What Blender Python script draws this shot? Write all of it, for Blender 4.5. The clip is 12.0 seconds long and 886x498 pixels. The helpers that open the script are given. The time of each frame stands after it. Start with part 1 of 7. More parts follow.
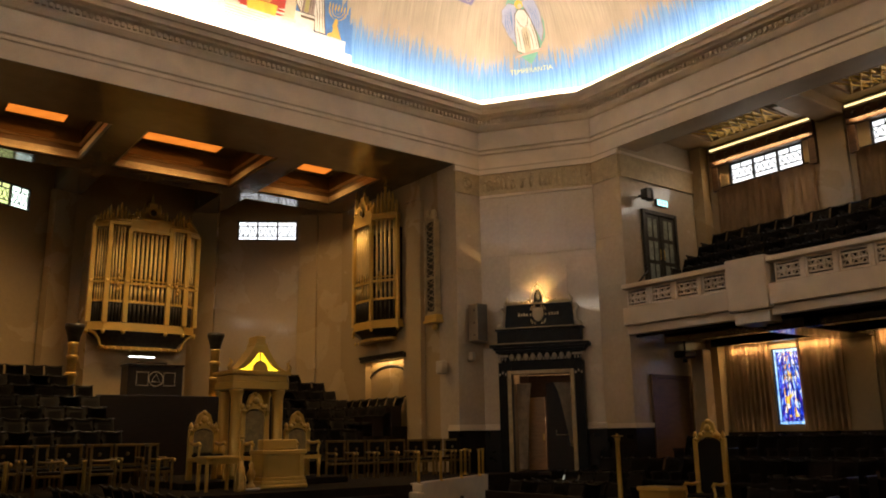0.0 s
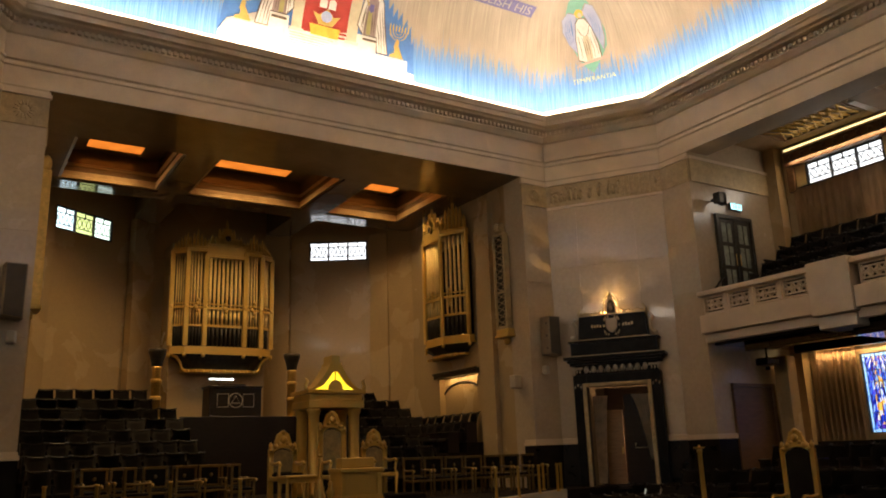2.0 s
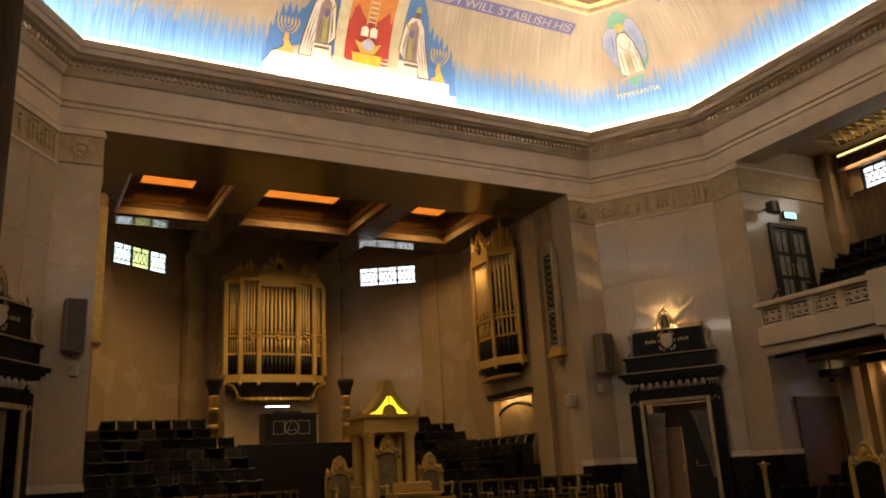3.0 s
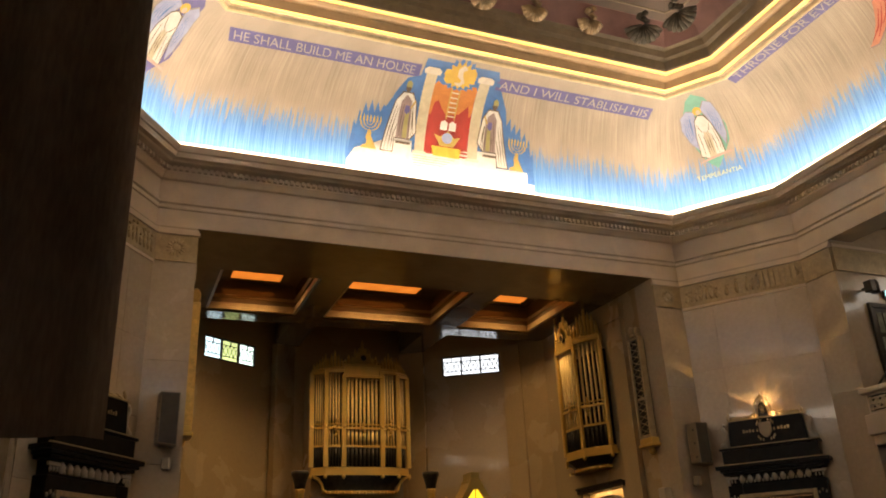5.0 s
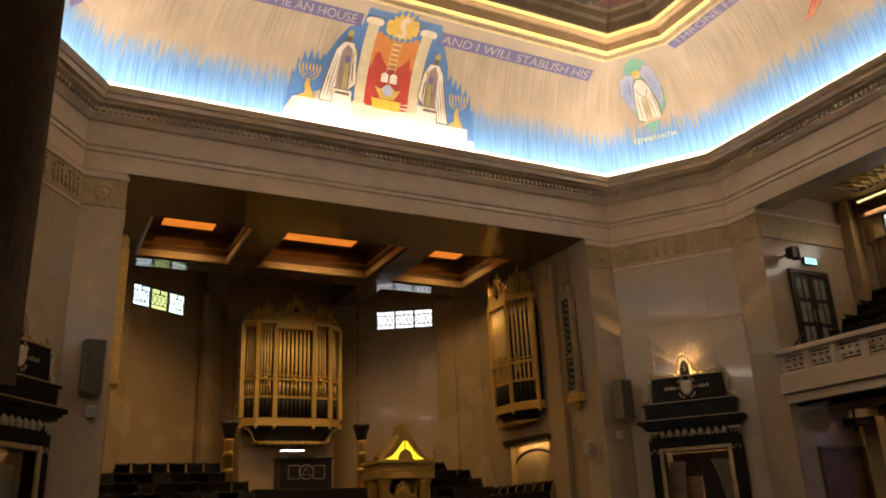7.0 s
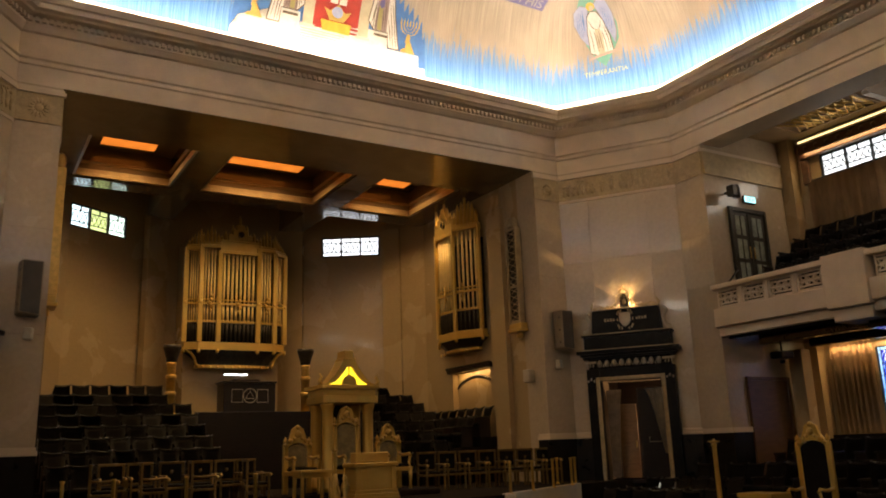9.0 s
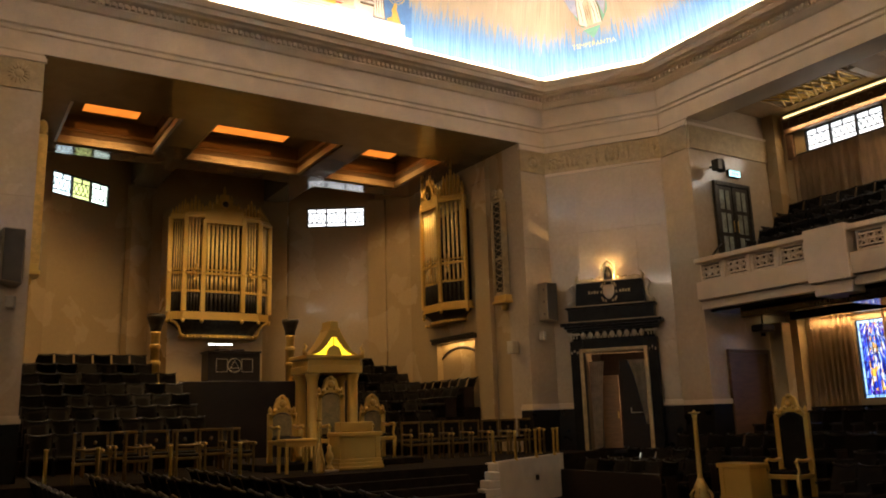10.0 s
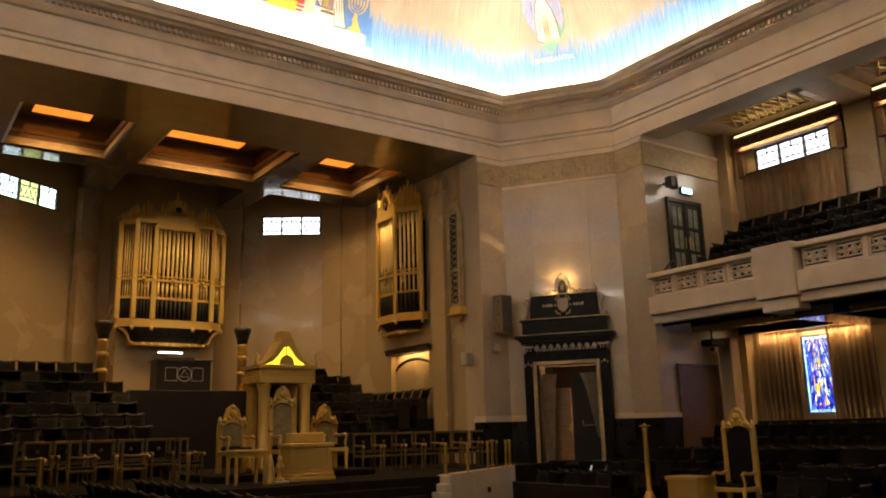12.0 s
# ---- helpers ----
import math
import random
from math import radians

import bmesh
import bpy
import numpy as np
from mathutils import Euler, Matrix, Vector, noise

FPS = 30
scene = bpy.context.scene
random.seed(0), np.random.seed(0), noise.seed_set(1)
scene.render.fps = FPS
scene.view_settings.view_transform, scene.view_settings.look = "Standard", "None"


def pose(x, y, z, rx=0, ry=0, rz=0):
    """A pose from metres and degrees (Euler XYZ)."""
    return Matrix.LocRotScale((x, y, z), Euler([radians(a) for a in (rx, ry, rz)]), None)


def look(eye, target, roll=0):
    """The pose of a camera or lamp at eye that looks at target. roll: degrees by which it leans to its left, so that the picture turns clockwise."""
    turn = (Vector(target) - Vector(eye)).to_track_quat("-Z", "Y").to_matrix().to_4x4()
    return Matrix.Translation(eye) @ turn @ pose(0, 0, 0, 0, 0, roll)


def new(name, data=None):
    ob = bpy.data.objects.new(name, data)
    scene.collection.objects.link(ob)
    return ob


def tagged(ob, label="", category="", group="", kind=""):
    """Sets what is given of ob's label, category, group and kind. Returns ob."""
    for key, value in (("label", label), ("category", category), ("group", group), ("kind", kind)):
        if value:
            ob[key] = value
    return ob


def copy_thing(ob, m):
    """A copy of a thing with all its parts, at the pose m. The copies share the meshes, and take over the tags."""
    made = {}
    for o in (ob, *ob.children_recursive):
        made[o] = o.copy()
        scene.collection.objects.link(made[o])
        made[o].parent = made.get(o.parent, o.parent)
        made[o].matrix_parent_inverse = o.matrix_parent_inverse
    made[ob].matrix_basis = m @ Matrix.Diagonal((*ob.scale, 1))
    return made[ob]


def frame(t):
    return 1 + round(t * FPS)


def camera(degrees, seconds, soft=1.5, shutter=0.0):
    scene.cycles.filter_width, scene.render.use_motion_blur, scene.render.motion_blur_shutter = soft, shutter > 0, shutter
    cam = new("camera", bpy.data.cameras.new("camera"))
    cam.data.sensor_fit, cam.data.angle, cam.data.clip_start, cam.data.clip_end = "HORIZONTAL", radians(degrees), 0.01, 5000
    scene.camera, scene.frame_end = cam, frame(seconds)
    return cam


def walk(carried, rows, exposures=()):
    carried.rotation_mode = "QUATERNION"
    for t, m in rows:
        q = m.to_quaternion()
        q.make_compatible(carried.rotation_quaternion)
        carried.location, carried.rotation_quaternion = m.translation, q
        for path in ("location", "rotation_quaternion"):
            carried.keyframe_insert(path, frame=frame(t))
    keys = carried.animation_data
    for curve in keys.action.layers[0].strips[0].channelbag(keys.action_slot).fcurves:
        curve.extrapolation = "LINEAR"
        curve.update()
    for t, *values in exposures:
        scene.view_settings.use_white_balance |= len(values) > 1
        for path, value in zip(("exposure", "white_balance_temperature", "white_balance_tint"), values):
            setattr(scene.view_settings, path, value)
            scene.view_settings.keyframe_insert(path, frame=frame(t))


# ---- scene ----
# camera: a person stands at one side of the hall and turns
cam = camera(57.25, 12.0, soft=1.9)
XA, EYE = 8.464, 2.15
TURNS = [(0.0, -0.77, 13.03, 0.84, 0.0), (0.5, 0.21, 13.24, 1.17, 0.0), (1.0, 1.47, 13.74, 1.53, 0.01), (1.5, 2.93, 14.01, 1.66, 0.01),
         (2.0, 4.51, 14.21, 1.88, 0.02), (2.5, 6.27, 14.87, 2.37, 0.02), (3.0, 8.39, 15.89, 3.08, 0.03), (3.5, 10.87, 17.45, 3.68, 0.03),
         (3.7, 11.86, 18.2, 3.76, 0.02), (4.5, 14.15, 21.4, 3.1, -0.01), (5.3, 13.88, 22.87, 2.3, -0.02), (5.5, 13.55, 23.11, 2.29, -0.02),
         (6.0, 12.36, 22.93, 2.29, -0.02), (6.5, 10.85, 21.2, 2.38, -0.01), (7.0, 9.42, 19.02, 2.39, 0.01), (7.5, 8.12, 17.28, 2.3, 0.01),
         (7.7, 7.65, 16.7, 2.28, 0.01), (9.3, 5.03, 13.2, 1.95, 0.0), (9.5, 4.79, 12.72, 1.9, 0.0), (10.0, 4.3, 11.82, 1.79, 0.0),
         (10.5, 3.98, 11.22, 1.69, 0.0), (11.0, 3.54, 10.71, 1.58, 0.0), (11.5, 2.5, 10.9, 1.43, 0.0), (12.0, 1.05, 12.51, 1.41, 0.0)]
walk(cam, [(t, pose(x, 0, EYE, 90 + pitch, roll, yaw - 36)) for t, yaw, pitch, roll, x in TURNS],
     exposures=[(0.0, 0.46), (2.5, 0.44), (3.7, 0.36), (5.3, 0.34), (6.5, 0.24), (7.7, 0.26), (9.5, 0.58), (10.5, 0.78), (11.2, 0.92), (12.0, 0.96)])

# ---- daylight outside the windows ----
world = bpy.data.worlds.new("sky")
scene.world = world
world.use_nodes = True
wn = world.node_tree.nodes
sky = wn.new("ShaderNodeTexSky")
sky.sky_type, sky.sun_disc, sky.sun_elevation, sky.sun_rotation = "NISHITA", False, radians(40), radians(150)
wn["Background"].inputs["Strength"].default_value = 0.12
world.node_tree.links.new(sky.outputs[0], wn["Background"].inputs[0])
sun = new("sun", bpy.data.lights.new("sun", "SUN"))
sun.data.energy, sun.data.angle, sun.data.color = 1.0, radians(10), (1, 0.95, 0.88)
sun.matrix_world = look((60, -30, 60), (8, 5, 0))


def strip_lamp(name, a, b, towards, width, watts, colour, spread=180):
    """A long area lamp from a to b that shines along towards."""
    a, b = Vector(a), Vector(b)
    d = bpy.data.lights.new(name, "AREA")
    d.shape, d.size, d.size_y, d.energy, d.color = "RECTANGLE", (b - a).length, width, watts, colour
    d.spread = radians(spread)
    ob = new(name, d)
    x = (b - a).normalized()
    z = -Vector(towards).normalized()
    y = z.cross(x).normalized()
    z = x.cross(y)
    ob.matrix_world = Matrix.Translation((a + b) / 2) @ Matrix((x, y, z)).transposed().to_4x4()
    return ob


# ---- materials ----
def material(name, base, rough=0.5, metal=0.0, vary=0.25, scale=3.0, fine=60.0, bump=0.15, coat=0.0, stretch=(1, 1, 1), other=None,
             per_piece=0.0, spec=0.5, weave=None):
    m = bpy.data.materials.new(name)
    m.use_nodes = True
    n, l = m.node_tree.nodes, m.node_tree.links
    b = n["Principled BSDF"]
    b.inputs["Roughness"].default_value, b.inputs["Metallic"].default_value = rough, metal
    b.inputs["Coat Weight"].default_value, b.inputs["Coat Roughness"].default_value = coat, 0.05
    b.inputs["Specular IOR Level"].default_value = spec
    tc, mp = n.new("ShaderNodeTexCoord"), n.new("ShaderNodeMapping")
    mp.inputs["Scale"].default_value = stretch
    l.new(tc.outputs["Object"], mp.inputs[0])
    big, small = n.new("ShaderNodeTexNoise"), n.new("ShaderNodeTexNoise")
    big.inputs["Scale"].default_value, big.inputs["Detail"].default_value, big.inputs["Distortion"].default_value = scale, 5, 0.6
    small.inputs["Scale"].default_value, small.inputs["Detail"].default_value = fine, 4
    l.new(mp.outputs[0], big.inputs[0]), l.new(mp.outputs[0], small.inputs[0])
    ramp = n.new("ShaderNodeValToRGB")
    o = other or tuple(c * (1 - vary) for c in base)
    ramp.color_ramp.elements[0].position, ramp.color_ramp.elements[1].position = 0.32, 0.68
    ramp.color_ramp.elements[0].color, ramp.color_ramp.elements[1].color = (*o, 1), (*base, 1)
    l.new(big.outputs[0], ramp.inputs[0])
    mix = n.new("ShaderNodeMix")
    mix.data_type, mix.blend_type = "RGBA", "OVERLAY"
    mix.inputs[0].default_value = min(0.6, vary * 1.2)
    l.new(ramp.outputs[0], mix.inputs[6]), l.new(small.outputs[0], mix.inputs[7])
    last = mix.outputs[2]
    if per_piece:
        info, hsv, rng = n.new("ShaderNodeObjectInfo"), n.new("ShaderNodeHueSaturation"), n.new("ShaderNodeMapRange")
        rng.inputs[3].default_value, rng.inputs[4].default_value = 1 - per_piece, 1 + per_piece
        l.new(info.outputs["Random"], rng.inputs[0]), l.new(rng.outputs[0], hsv.inputs["Value"]), l.new(last, hsv.inputs["Color"])
        last = hsv.outputs[0]
    l.new(last, b.inputs["Base Color"])
    rr = n.new("ShaderNodeMapRange")
    rr.inputs[3].default_value, rr.inputs[4].default_value = max(0.03, rough - 0.1), min(1, rough + 0.1)
    l.new(big.outputs[0], rr.inputs[0]), l.new(rr.outputs[0], b.inputs["Roughness"])
    bp = n.new("ShaderNodeBump")
    bp.inputs["Strength"].default_value, bp.inputs["Distance"].default_value = bump, 0.01
    l.new(small.outputs[0], bp.inputs["Height"]), l.new(bp.outputs[0], b.inputs["Normal"])
    return m


def glow(name, colour, power, mottled=0.0, scale=8.0, other=None):
    m = bpy.data.materials.new(name)
    m.use_nodes = True
    n, l = m.node_tree.nodes, m.node_tree.links
    b = n["Principled BSDF"]
    b.inputs["Base Color"].default_value, b.inputs["Emission Color"].default_value = (*colour, 1), (*colour, 1)
    b.inputs["Emission Strength"].default_value = power
    if mottled:
        t = n.new("ShaderNodeTexNoise")
        t.inputs["Scale"].default_value = scale
        ramp = n.new("ShaderNodeValToRGB")
        ramp.color_ramp.elements[0].color = (*(other or tuple(c * (1 - mottled) for c in colour)), 1)
        ramp.color_ramp.elements[1].color = (*colour, 1)
        ramp.color_ramp.elements[0].position, ramp.color_ramp.elements[1].position = 0.4, 0.6
        tc = n.new("ShaderNodeTexCoord")
        l.new(tc.outputs["Object"], t.inputs[0]), l.new(t.outputs[0], ramp.inputs[0]), l.new(ramp.outputs[0], b.inputs["Emission Color"])
    return m


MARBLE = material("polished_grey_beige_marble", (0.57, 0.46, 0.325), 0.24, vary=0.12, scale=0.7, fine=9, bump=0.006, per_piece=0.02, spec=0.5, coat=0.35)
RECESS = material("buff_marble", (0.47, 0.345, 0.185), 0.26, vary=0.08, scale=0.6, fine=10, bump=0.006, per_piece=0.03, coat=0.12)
STONE = material("cream_painted_stone", (0.74, 0.61, 0.45), 0.55, vary=0.15, scale=1.3, fine=40, bump=0.06)
DADO = material("black_green_marble", (0.012, 0.010, 0.008), 0.3, vary=0.5, scale=3, fine=30, bump=0.02, spec=0.25)
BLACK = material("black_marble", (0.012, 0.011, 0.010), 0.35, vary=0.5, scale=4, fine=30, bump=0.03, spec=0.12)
GOLD = material("gilded_bronze", (0.80, 0.52, 0.14), 0.34, 0.5, vary=0.25, scale=9, fine=70, bump=0.3)
PIPE = material("gilded_organ_pipe", (0.95, 0.72, 0.28), 0.36, 0.3, vary=0.10, scale=5, fine=60, bump=0.05, per_piece=0.1)
CHAIRWOOD = material("dull_gilt_beech", (0.24, 0.15, 0.045), 0.4, 0.4, vary=0.35, scale=8, fine=60, bump=0.2)
GILTWOOD = material("gilded_wood", (0.76, 0.50, 0.12), 0.33, 0.5, vary=0.10, scale=2, fine=50, bump=0.1)
RELIEF = material("gilt_plaster_relief", (0.52, 0.40, 0.22), 0.5, 0.2, vary=0.25, scale=5, fine=30, bump=0.3)
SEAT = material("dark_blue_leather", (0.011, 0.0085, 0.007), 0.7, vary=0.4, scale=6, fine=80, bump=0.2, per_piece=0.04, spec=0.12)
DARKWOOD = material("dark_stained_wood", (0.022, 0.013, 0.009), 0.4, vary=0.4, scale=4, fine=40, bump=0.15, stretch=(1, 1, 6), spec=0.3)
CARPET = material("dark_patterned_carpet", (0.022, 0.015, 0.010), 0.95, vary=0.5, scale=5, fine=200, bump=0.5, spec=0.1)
CURTAIN = material("brown_velvet_curtain", (0.50, 0.33, 0.18), 0.85, vary=0.3, scale=5, fine=120, bump=0.3, stretch=(1, 1, 0.25))
LACE = material("pale_lace_curtain", (0.62, 0.53, 0.41), 0.9, vary=0.3, scale=6, fine=100, bump=0.3)
WHITE = material("white_marble", (0.74, 0.63, 0.47), 0.35, vary=0.15, scale=2, fine=40, bump=0.04)
PALEGILT = material("pale_gilding", (0.55, 0.43, 0.24), 0.45, 0.3, vary=0.3, scale=8, fine=60, bump=0.2)
PLASTER = material("coffer_plaster", (0.44, 0.30, 0.16), 0.6, vary=0.2, scale=2, fine=50, bump=0.1)
CEILBROWN = material("dark_brown_ceiling_moulding", (0.17, 0.125, 0.075), 0.6, vary=0.3, scale=3, fine=50, bump=0.2)
CEIL = material("mauve_plaster_ceiling", (0.19, 0.095, 0.085), 0.7, vary=0.25, scale=2, fine=50, bump=0.1)
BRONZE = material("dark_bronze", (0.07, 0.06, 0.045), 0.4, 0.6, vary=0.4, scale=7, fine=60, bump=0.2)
FIELD = material("dark_brown_ceiling_paint", (0.085, 0.055, 0.038), 0.6, vary=0.25, scale=2, fine=50, bump=0.1)
BEAM = material("brown_gloss_paint", (0.20, 0.145, 0.085), 0.15, vary=0.18, scale=1.2, fine=30, bump=0.006, coat=0.5)
MOULD = material("gilt_coffer_moulding", (0.46, 0.32, 0.15), 0.4, 0.3, vary=0.2, scale=3, fine=40, bump=0.1)
CABINET = material("tan_speaker_cabinet", (0.30, 0.235, 0.155), 0.5, vary=0.15, scale=5, fine=60, bump=0.05)
WHITEPLASTER = material("white_plaster", (0.80, 0.77, 0.70), 0.6, vary=0.06, scale=2, fine=40, bump=0.05)
SPEAKER = material("speaker_grille_cloth", (0.09, 0.08, 0.065), 0.7, vary=0.2, scale=6, fine=160, bump=0.4)
DRAPE = material("heavy_dark_drape", (0.20, 0.14, 0.095), 0.9, vary=0.4, scale=2, fine=60, bump=0.3, stretch=(1, 1, 0.2))
PALE = material("pale_painted_plastic", (0.55, 0.48, 0.36), 0.5, vary=0.1, scale=8, fine=60, bump=0.05)
LEAFWOOD = material("tan_wood_door", (0.34, 0.20, 0.09), 0.35, vary=0.25, scale=3, fine=30, bump=0.08, stretch=(1, 1, 6))
SHELLGILT = material("tarnished_gilt_plaster", (0.27, 0.19, 0.10), 0.45, 0.35, vary=0.35, scale=9, fine=50, bump=0.3)
DOORWOOD = material("mid_brown_door", (0.16, 0.085, 0.04), 0.35, vary=0.35, scale=3, fine=30, bump=0.1, stretch=(1, 1, 6))
WARM_PANEL = glow("warm_panel_light", (1.0, 0.27, 0.03), 0.75, 0.25, 2.5)
DAY = glow("daylit_leaded_glass", (0.95, 0.97, 1.0), 1.5, 0.15, 5)
EXIT = glow("exit_sign_face", (0.35, 0.75, 0.8), 2.0)
LEDWHITE = glow("cool_strip_light", (0.9, 0.95, 1.0), 4.0)
YELLOW = glow("yellow_backlit_glass", (1.0, 0.78, 0.03), 1.6, 0.25, 4)
# emission for gilt mouldings, in place of the light they catch
GILT_GLOW = glow("glowing_gilt_line", (1.0, 0.66, 0.16), 1.25)
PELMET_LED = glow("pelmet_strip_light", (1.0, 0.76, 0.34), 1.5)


# ---- building helpers ----
def box(bm, x0, x1, y0, y1, z0, z1):
    v = [bm.verts.new((x, y, z)) for z in (z0, z1) for y in (y0, y1) for x in (x0, x1)]
    for f in ((0, 2, 3, 1), (4, 5, 7, 6), (0, 1, 5, 4), (2, 6, 7, 3), (0, 4, 6, 2), (1, 3, 7, 5)):
        bm.faces.new([v[i] for i in f])
    return v


def boxes(*rows):
    bm = bmesh.new()
    for r in rows:
        box(bm, *r)
    return bm


def bevelled(bm, width=0.01, segments=1):
    bmesh.ops.bevel(bm, geom=bm.edges[:], offset=width, segments=segments, affect="EDGES", clamp_overlap=True)
    return bm


def lathe(profile, n=16, bm=None, at=(0, 0, 0)):
    """A turned piece from rows of (radius, height)."""
    bm = bm or bmesh.new()
    rings = []
    for r, z in profile:
        rings.append([bm.verts.new((at[0] + r * math.cos(2 * math.pi * i / n), at[1] + r * math.sin(2 * math.pi * i / n), at[2] + z)) for i in range(n)])
    for a, b in zip(rings, rings[1:]):
        for i in range(n):
            f = bm.faces.new((a[i], a[(i + 1) % n], b[(i + 1) % n], b[i]))
            f.smooth = True
    bm.faces.new(rings[0][::-1]), bm.faces.new(rings[-1])
    return bm


def prism(points, y0, y1, bm=None):
    """An outline in x and z, given depth from y0 to y1."""
    bm = bm or bmesh.new()
    a = [bm.verts.new((x, y0, z)) for x, z in points]
    b = [bm.verts.new((x, y1, z)) for x, z in points]
    n = len(points)
    bm.faces.new(a), bm.faces.new(b[::-1])
    for i in range(n):
        bm.faces.new((a[i], b[i], b[(i + 1) % n], a[(i + 1) % n]))
    return bm


def upright(points, z0, z1, bm=None):
    """An outline in x and y, raised from z0 to z1."""
    bm = bm or bmesh.new()
    a = [bm.verts.new((x, y, z0)) for x, y in points]
    b = [bm.verts.new((x, y, z1)) for x, y in points]
    n = len(points)
    bm.faces.new(a[::-1]), bm.faces.new(b)
    for i in range(n):
        bm.faces.new((a[i], a[(i + 1) % n], b[(i + 1) % n], b[i]))
    return bm


def blob(bm, at, size, cuts=2):
    r = bmesh.ops.create_icosphere(bm, subdivisions=cuts, radius=1)
    bmesh.ops.transform(bm, matrix=Matrix.Translation(at) @ Matrix.Diagonal((*size, 1)), verts=r["verts"])
    for v in r["verts"]:
        for f in v.link_faces:
            f.smooth = True


def mesh_of(bm, name, mat):
    bmesh.ops.recalc_face_normals(bm, faces=bm.faces[:])
    me = bpy.data.meshes.new(name)
    bm.to_mesh(me)
    bm.free()
    me.materials.append(mat)
    return me


def part(name, bm, mat, parent=None, label=""):
    ob = new(name, mesh_of(bm, name, mat))
    if parent:
        ob.parent = parent
    return tagged(ob, label)


def empty(name, m, label, category, group="", kind=""):
    ob = new(name)
    ob.empty_display_size = 0.2
    ob.matrix_world = m
    return tagged(ob, label, category, group, kind)


def structure(name, bm, mat, label="", category=""):
    return tagged(part(name, bm, mat), label, category, "", "structure")


def tube(points, r, n=8, bm=None):
    bm = bm or bmesh.new()
    pts = [Vector(p) for p in points]
    rings = []
    for i, p in enumerate(pts):
        d = (pts[min(i + 1, len(pts) - 1)] - pts[max(i - 1, 0)]).normalized()
        u = d.cross(Vector((0, 0, 1)) if abs(d.z) < 0.9 else Vector((1, 0, 0))).normalized()
        w = d.cross(u)
        rr = r[i] if isinstance(r, (list, tuple)) else r
        rings.append([bm.verts.new(p + (u * math.cos(2 * math.pi * k / n) + w * math.sin(2 * math.pi * k / n)) * rr) for k in range(n)])
    for a, b in zip(rings, rings[1:]):
        for k in range(n):
            f = bm.faces.new((a[k], a[(k + 1) % n], b[(k + 1) % n], b[k]))
            f.smooth = True
    bm.faces.new(rings[0][::-1]), bm.faces.new(rings[-1])
    return bm


# ---- plan of the hall ----
YF, XR, YM = 19.72, 18.5, 4.86           # front wall face, side wall face, middle of the length
XL = 2 * XA - XR
A, B = (16.37, YF), (XR, 16.7)           # the chamfered corner
PLAN = [A, B, (XR, 2 * YM - B[1]), (A[0], 2 * YM - YF), (2 * XA - A[0], 2 * YM - YF), (XL, 2 * YM - B[1]), (XL, B[1]), (2 * XA - A[0], YF)]


def inset(o):
    """The plan's outline, moved o metres into the hall."""
    n, out = len(PLAN), []
    for i in range(n):
        p, q, r = Vector(PLAN[i - 1]), Vector(PLAN[i]), Vector(PLAN[(i + 1) % n])
        d1, d2 = (q - p).normalized(), (r - q).normalized()
        n1, n2 = Vector((d1.y, -d1.x)), Vector((d2.y, -d2.x))
        k = (n1 + n2) / (1 + n1.dot(n2))
        out.append(q + k * o)
    return out


def ring(profile, bm=None, smooth=False):
    """A moulding all round the hall from rows of (inset, height)."""
    bm = bm or bmesh.new()
    loops = [[bm.verts.new((p.x, p.y, z)) for p in inset(o)] for o, z in profile]
    for a, b in zip(loops, loops[1:]):
        for i in range(len(PLAN)):
            f = bm.faces.new((a[i], a[(i + 1) % len(PLAN)], b[(i + 1) % len(PLAN)], b[i]))
            f.smooth = smooth
    return bm


def mx(x):
    return 2 * XA - x


# ---- floors ----
structure("floor", boxes((XL - 5, XR + 5, -13, 33, -0.3, 0.0)), CARPET, "dark patterned carpet floor of a hall", "floor")
# raised platforms round the hall and the dais at the head
structure("platform_east", boxes((XR - 1.6, 23.2, 4.0, 16.6, 0.004, 0.55), (XR + 0.2, 23.2, 4.0, 16.6, 0.55, 1.1)), CARPET, "carpeted stepped platform under the gallery", "platform")
structure("dais", upright([(1.2, 31), (mx(18.4), 20.4), (mx(18.4), 18.6), (mx(14.95), 18.02), (mx(10.96), 15.84), (10.96, 15.84), (14.95, 18.02), (18.4, 18.6), (18.4, 20.4), (15.7, 31)][::-1], 0.004, 1.1),
          CARPET, "dark carpeted dais at the head of the hall", "dais")

# ---- upper hall: entablature, cove, ceiling ----
ENT = [(0.0, 10.76), (0.0, 11.22), (0.04, 11.24), (0.04, 11.29), (0.02, 11.31), (0.02, 11.36), (0.07, 11.39), (0.07, 11.44), (-0.02, 11.47), (-0.02, 12.04),
       (0.05, 12.07), (0.10, 12.13), (0.16, 12.20), (0.16, 12.36), (0.40, 12.38), (0.44, 12.42), (0.56, 12.44), (0.58, 12.55), (0.64, 12.58), (0.72, 12.72),
       (0.66, 12.72), (0.55, 12.44), (-0.1, 12.44), (-0.1, 12.60)]
structure("entablature", ring(ENT), STONE, "cream stone entablature with a dentil band", "cornice")


def cove_at(v):
    a = radians(82) * v
    return 0.2 + 2.4 * (1 - math.cos(a)), 13.0 + 3.1 * math.sin(a)


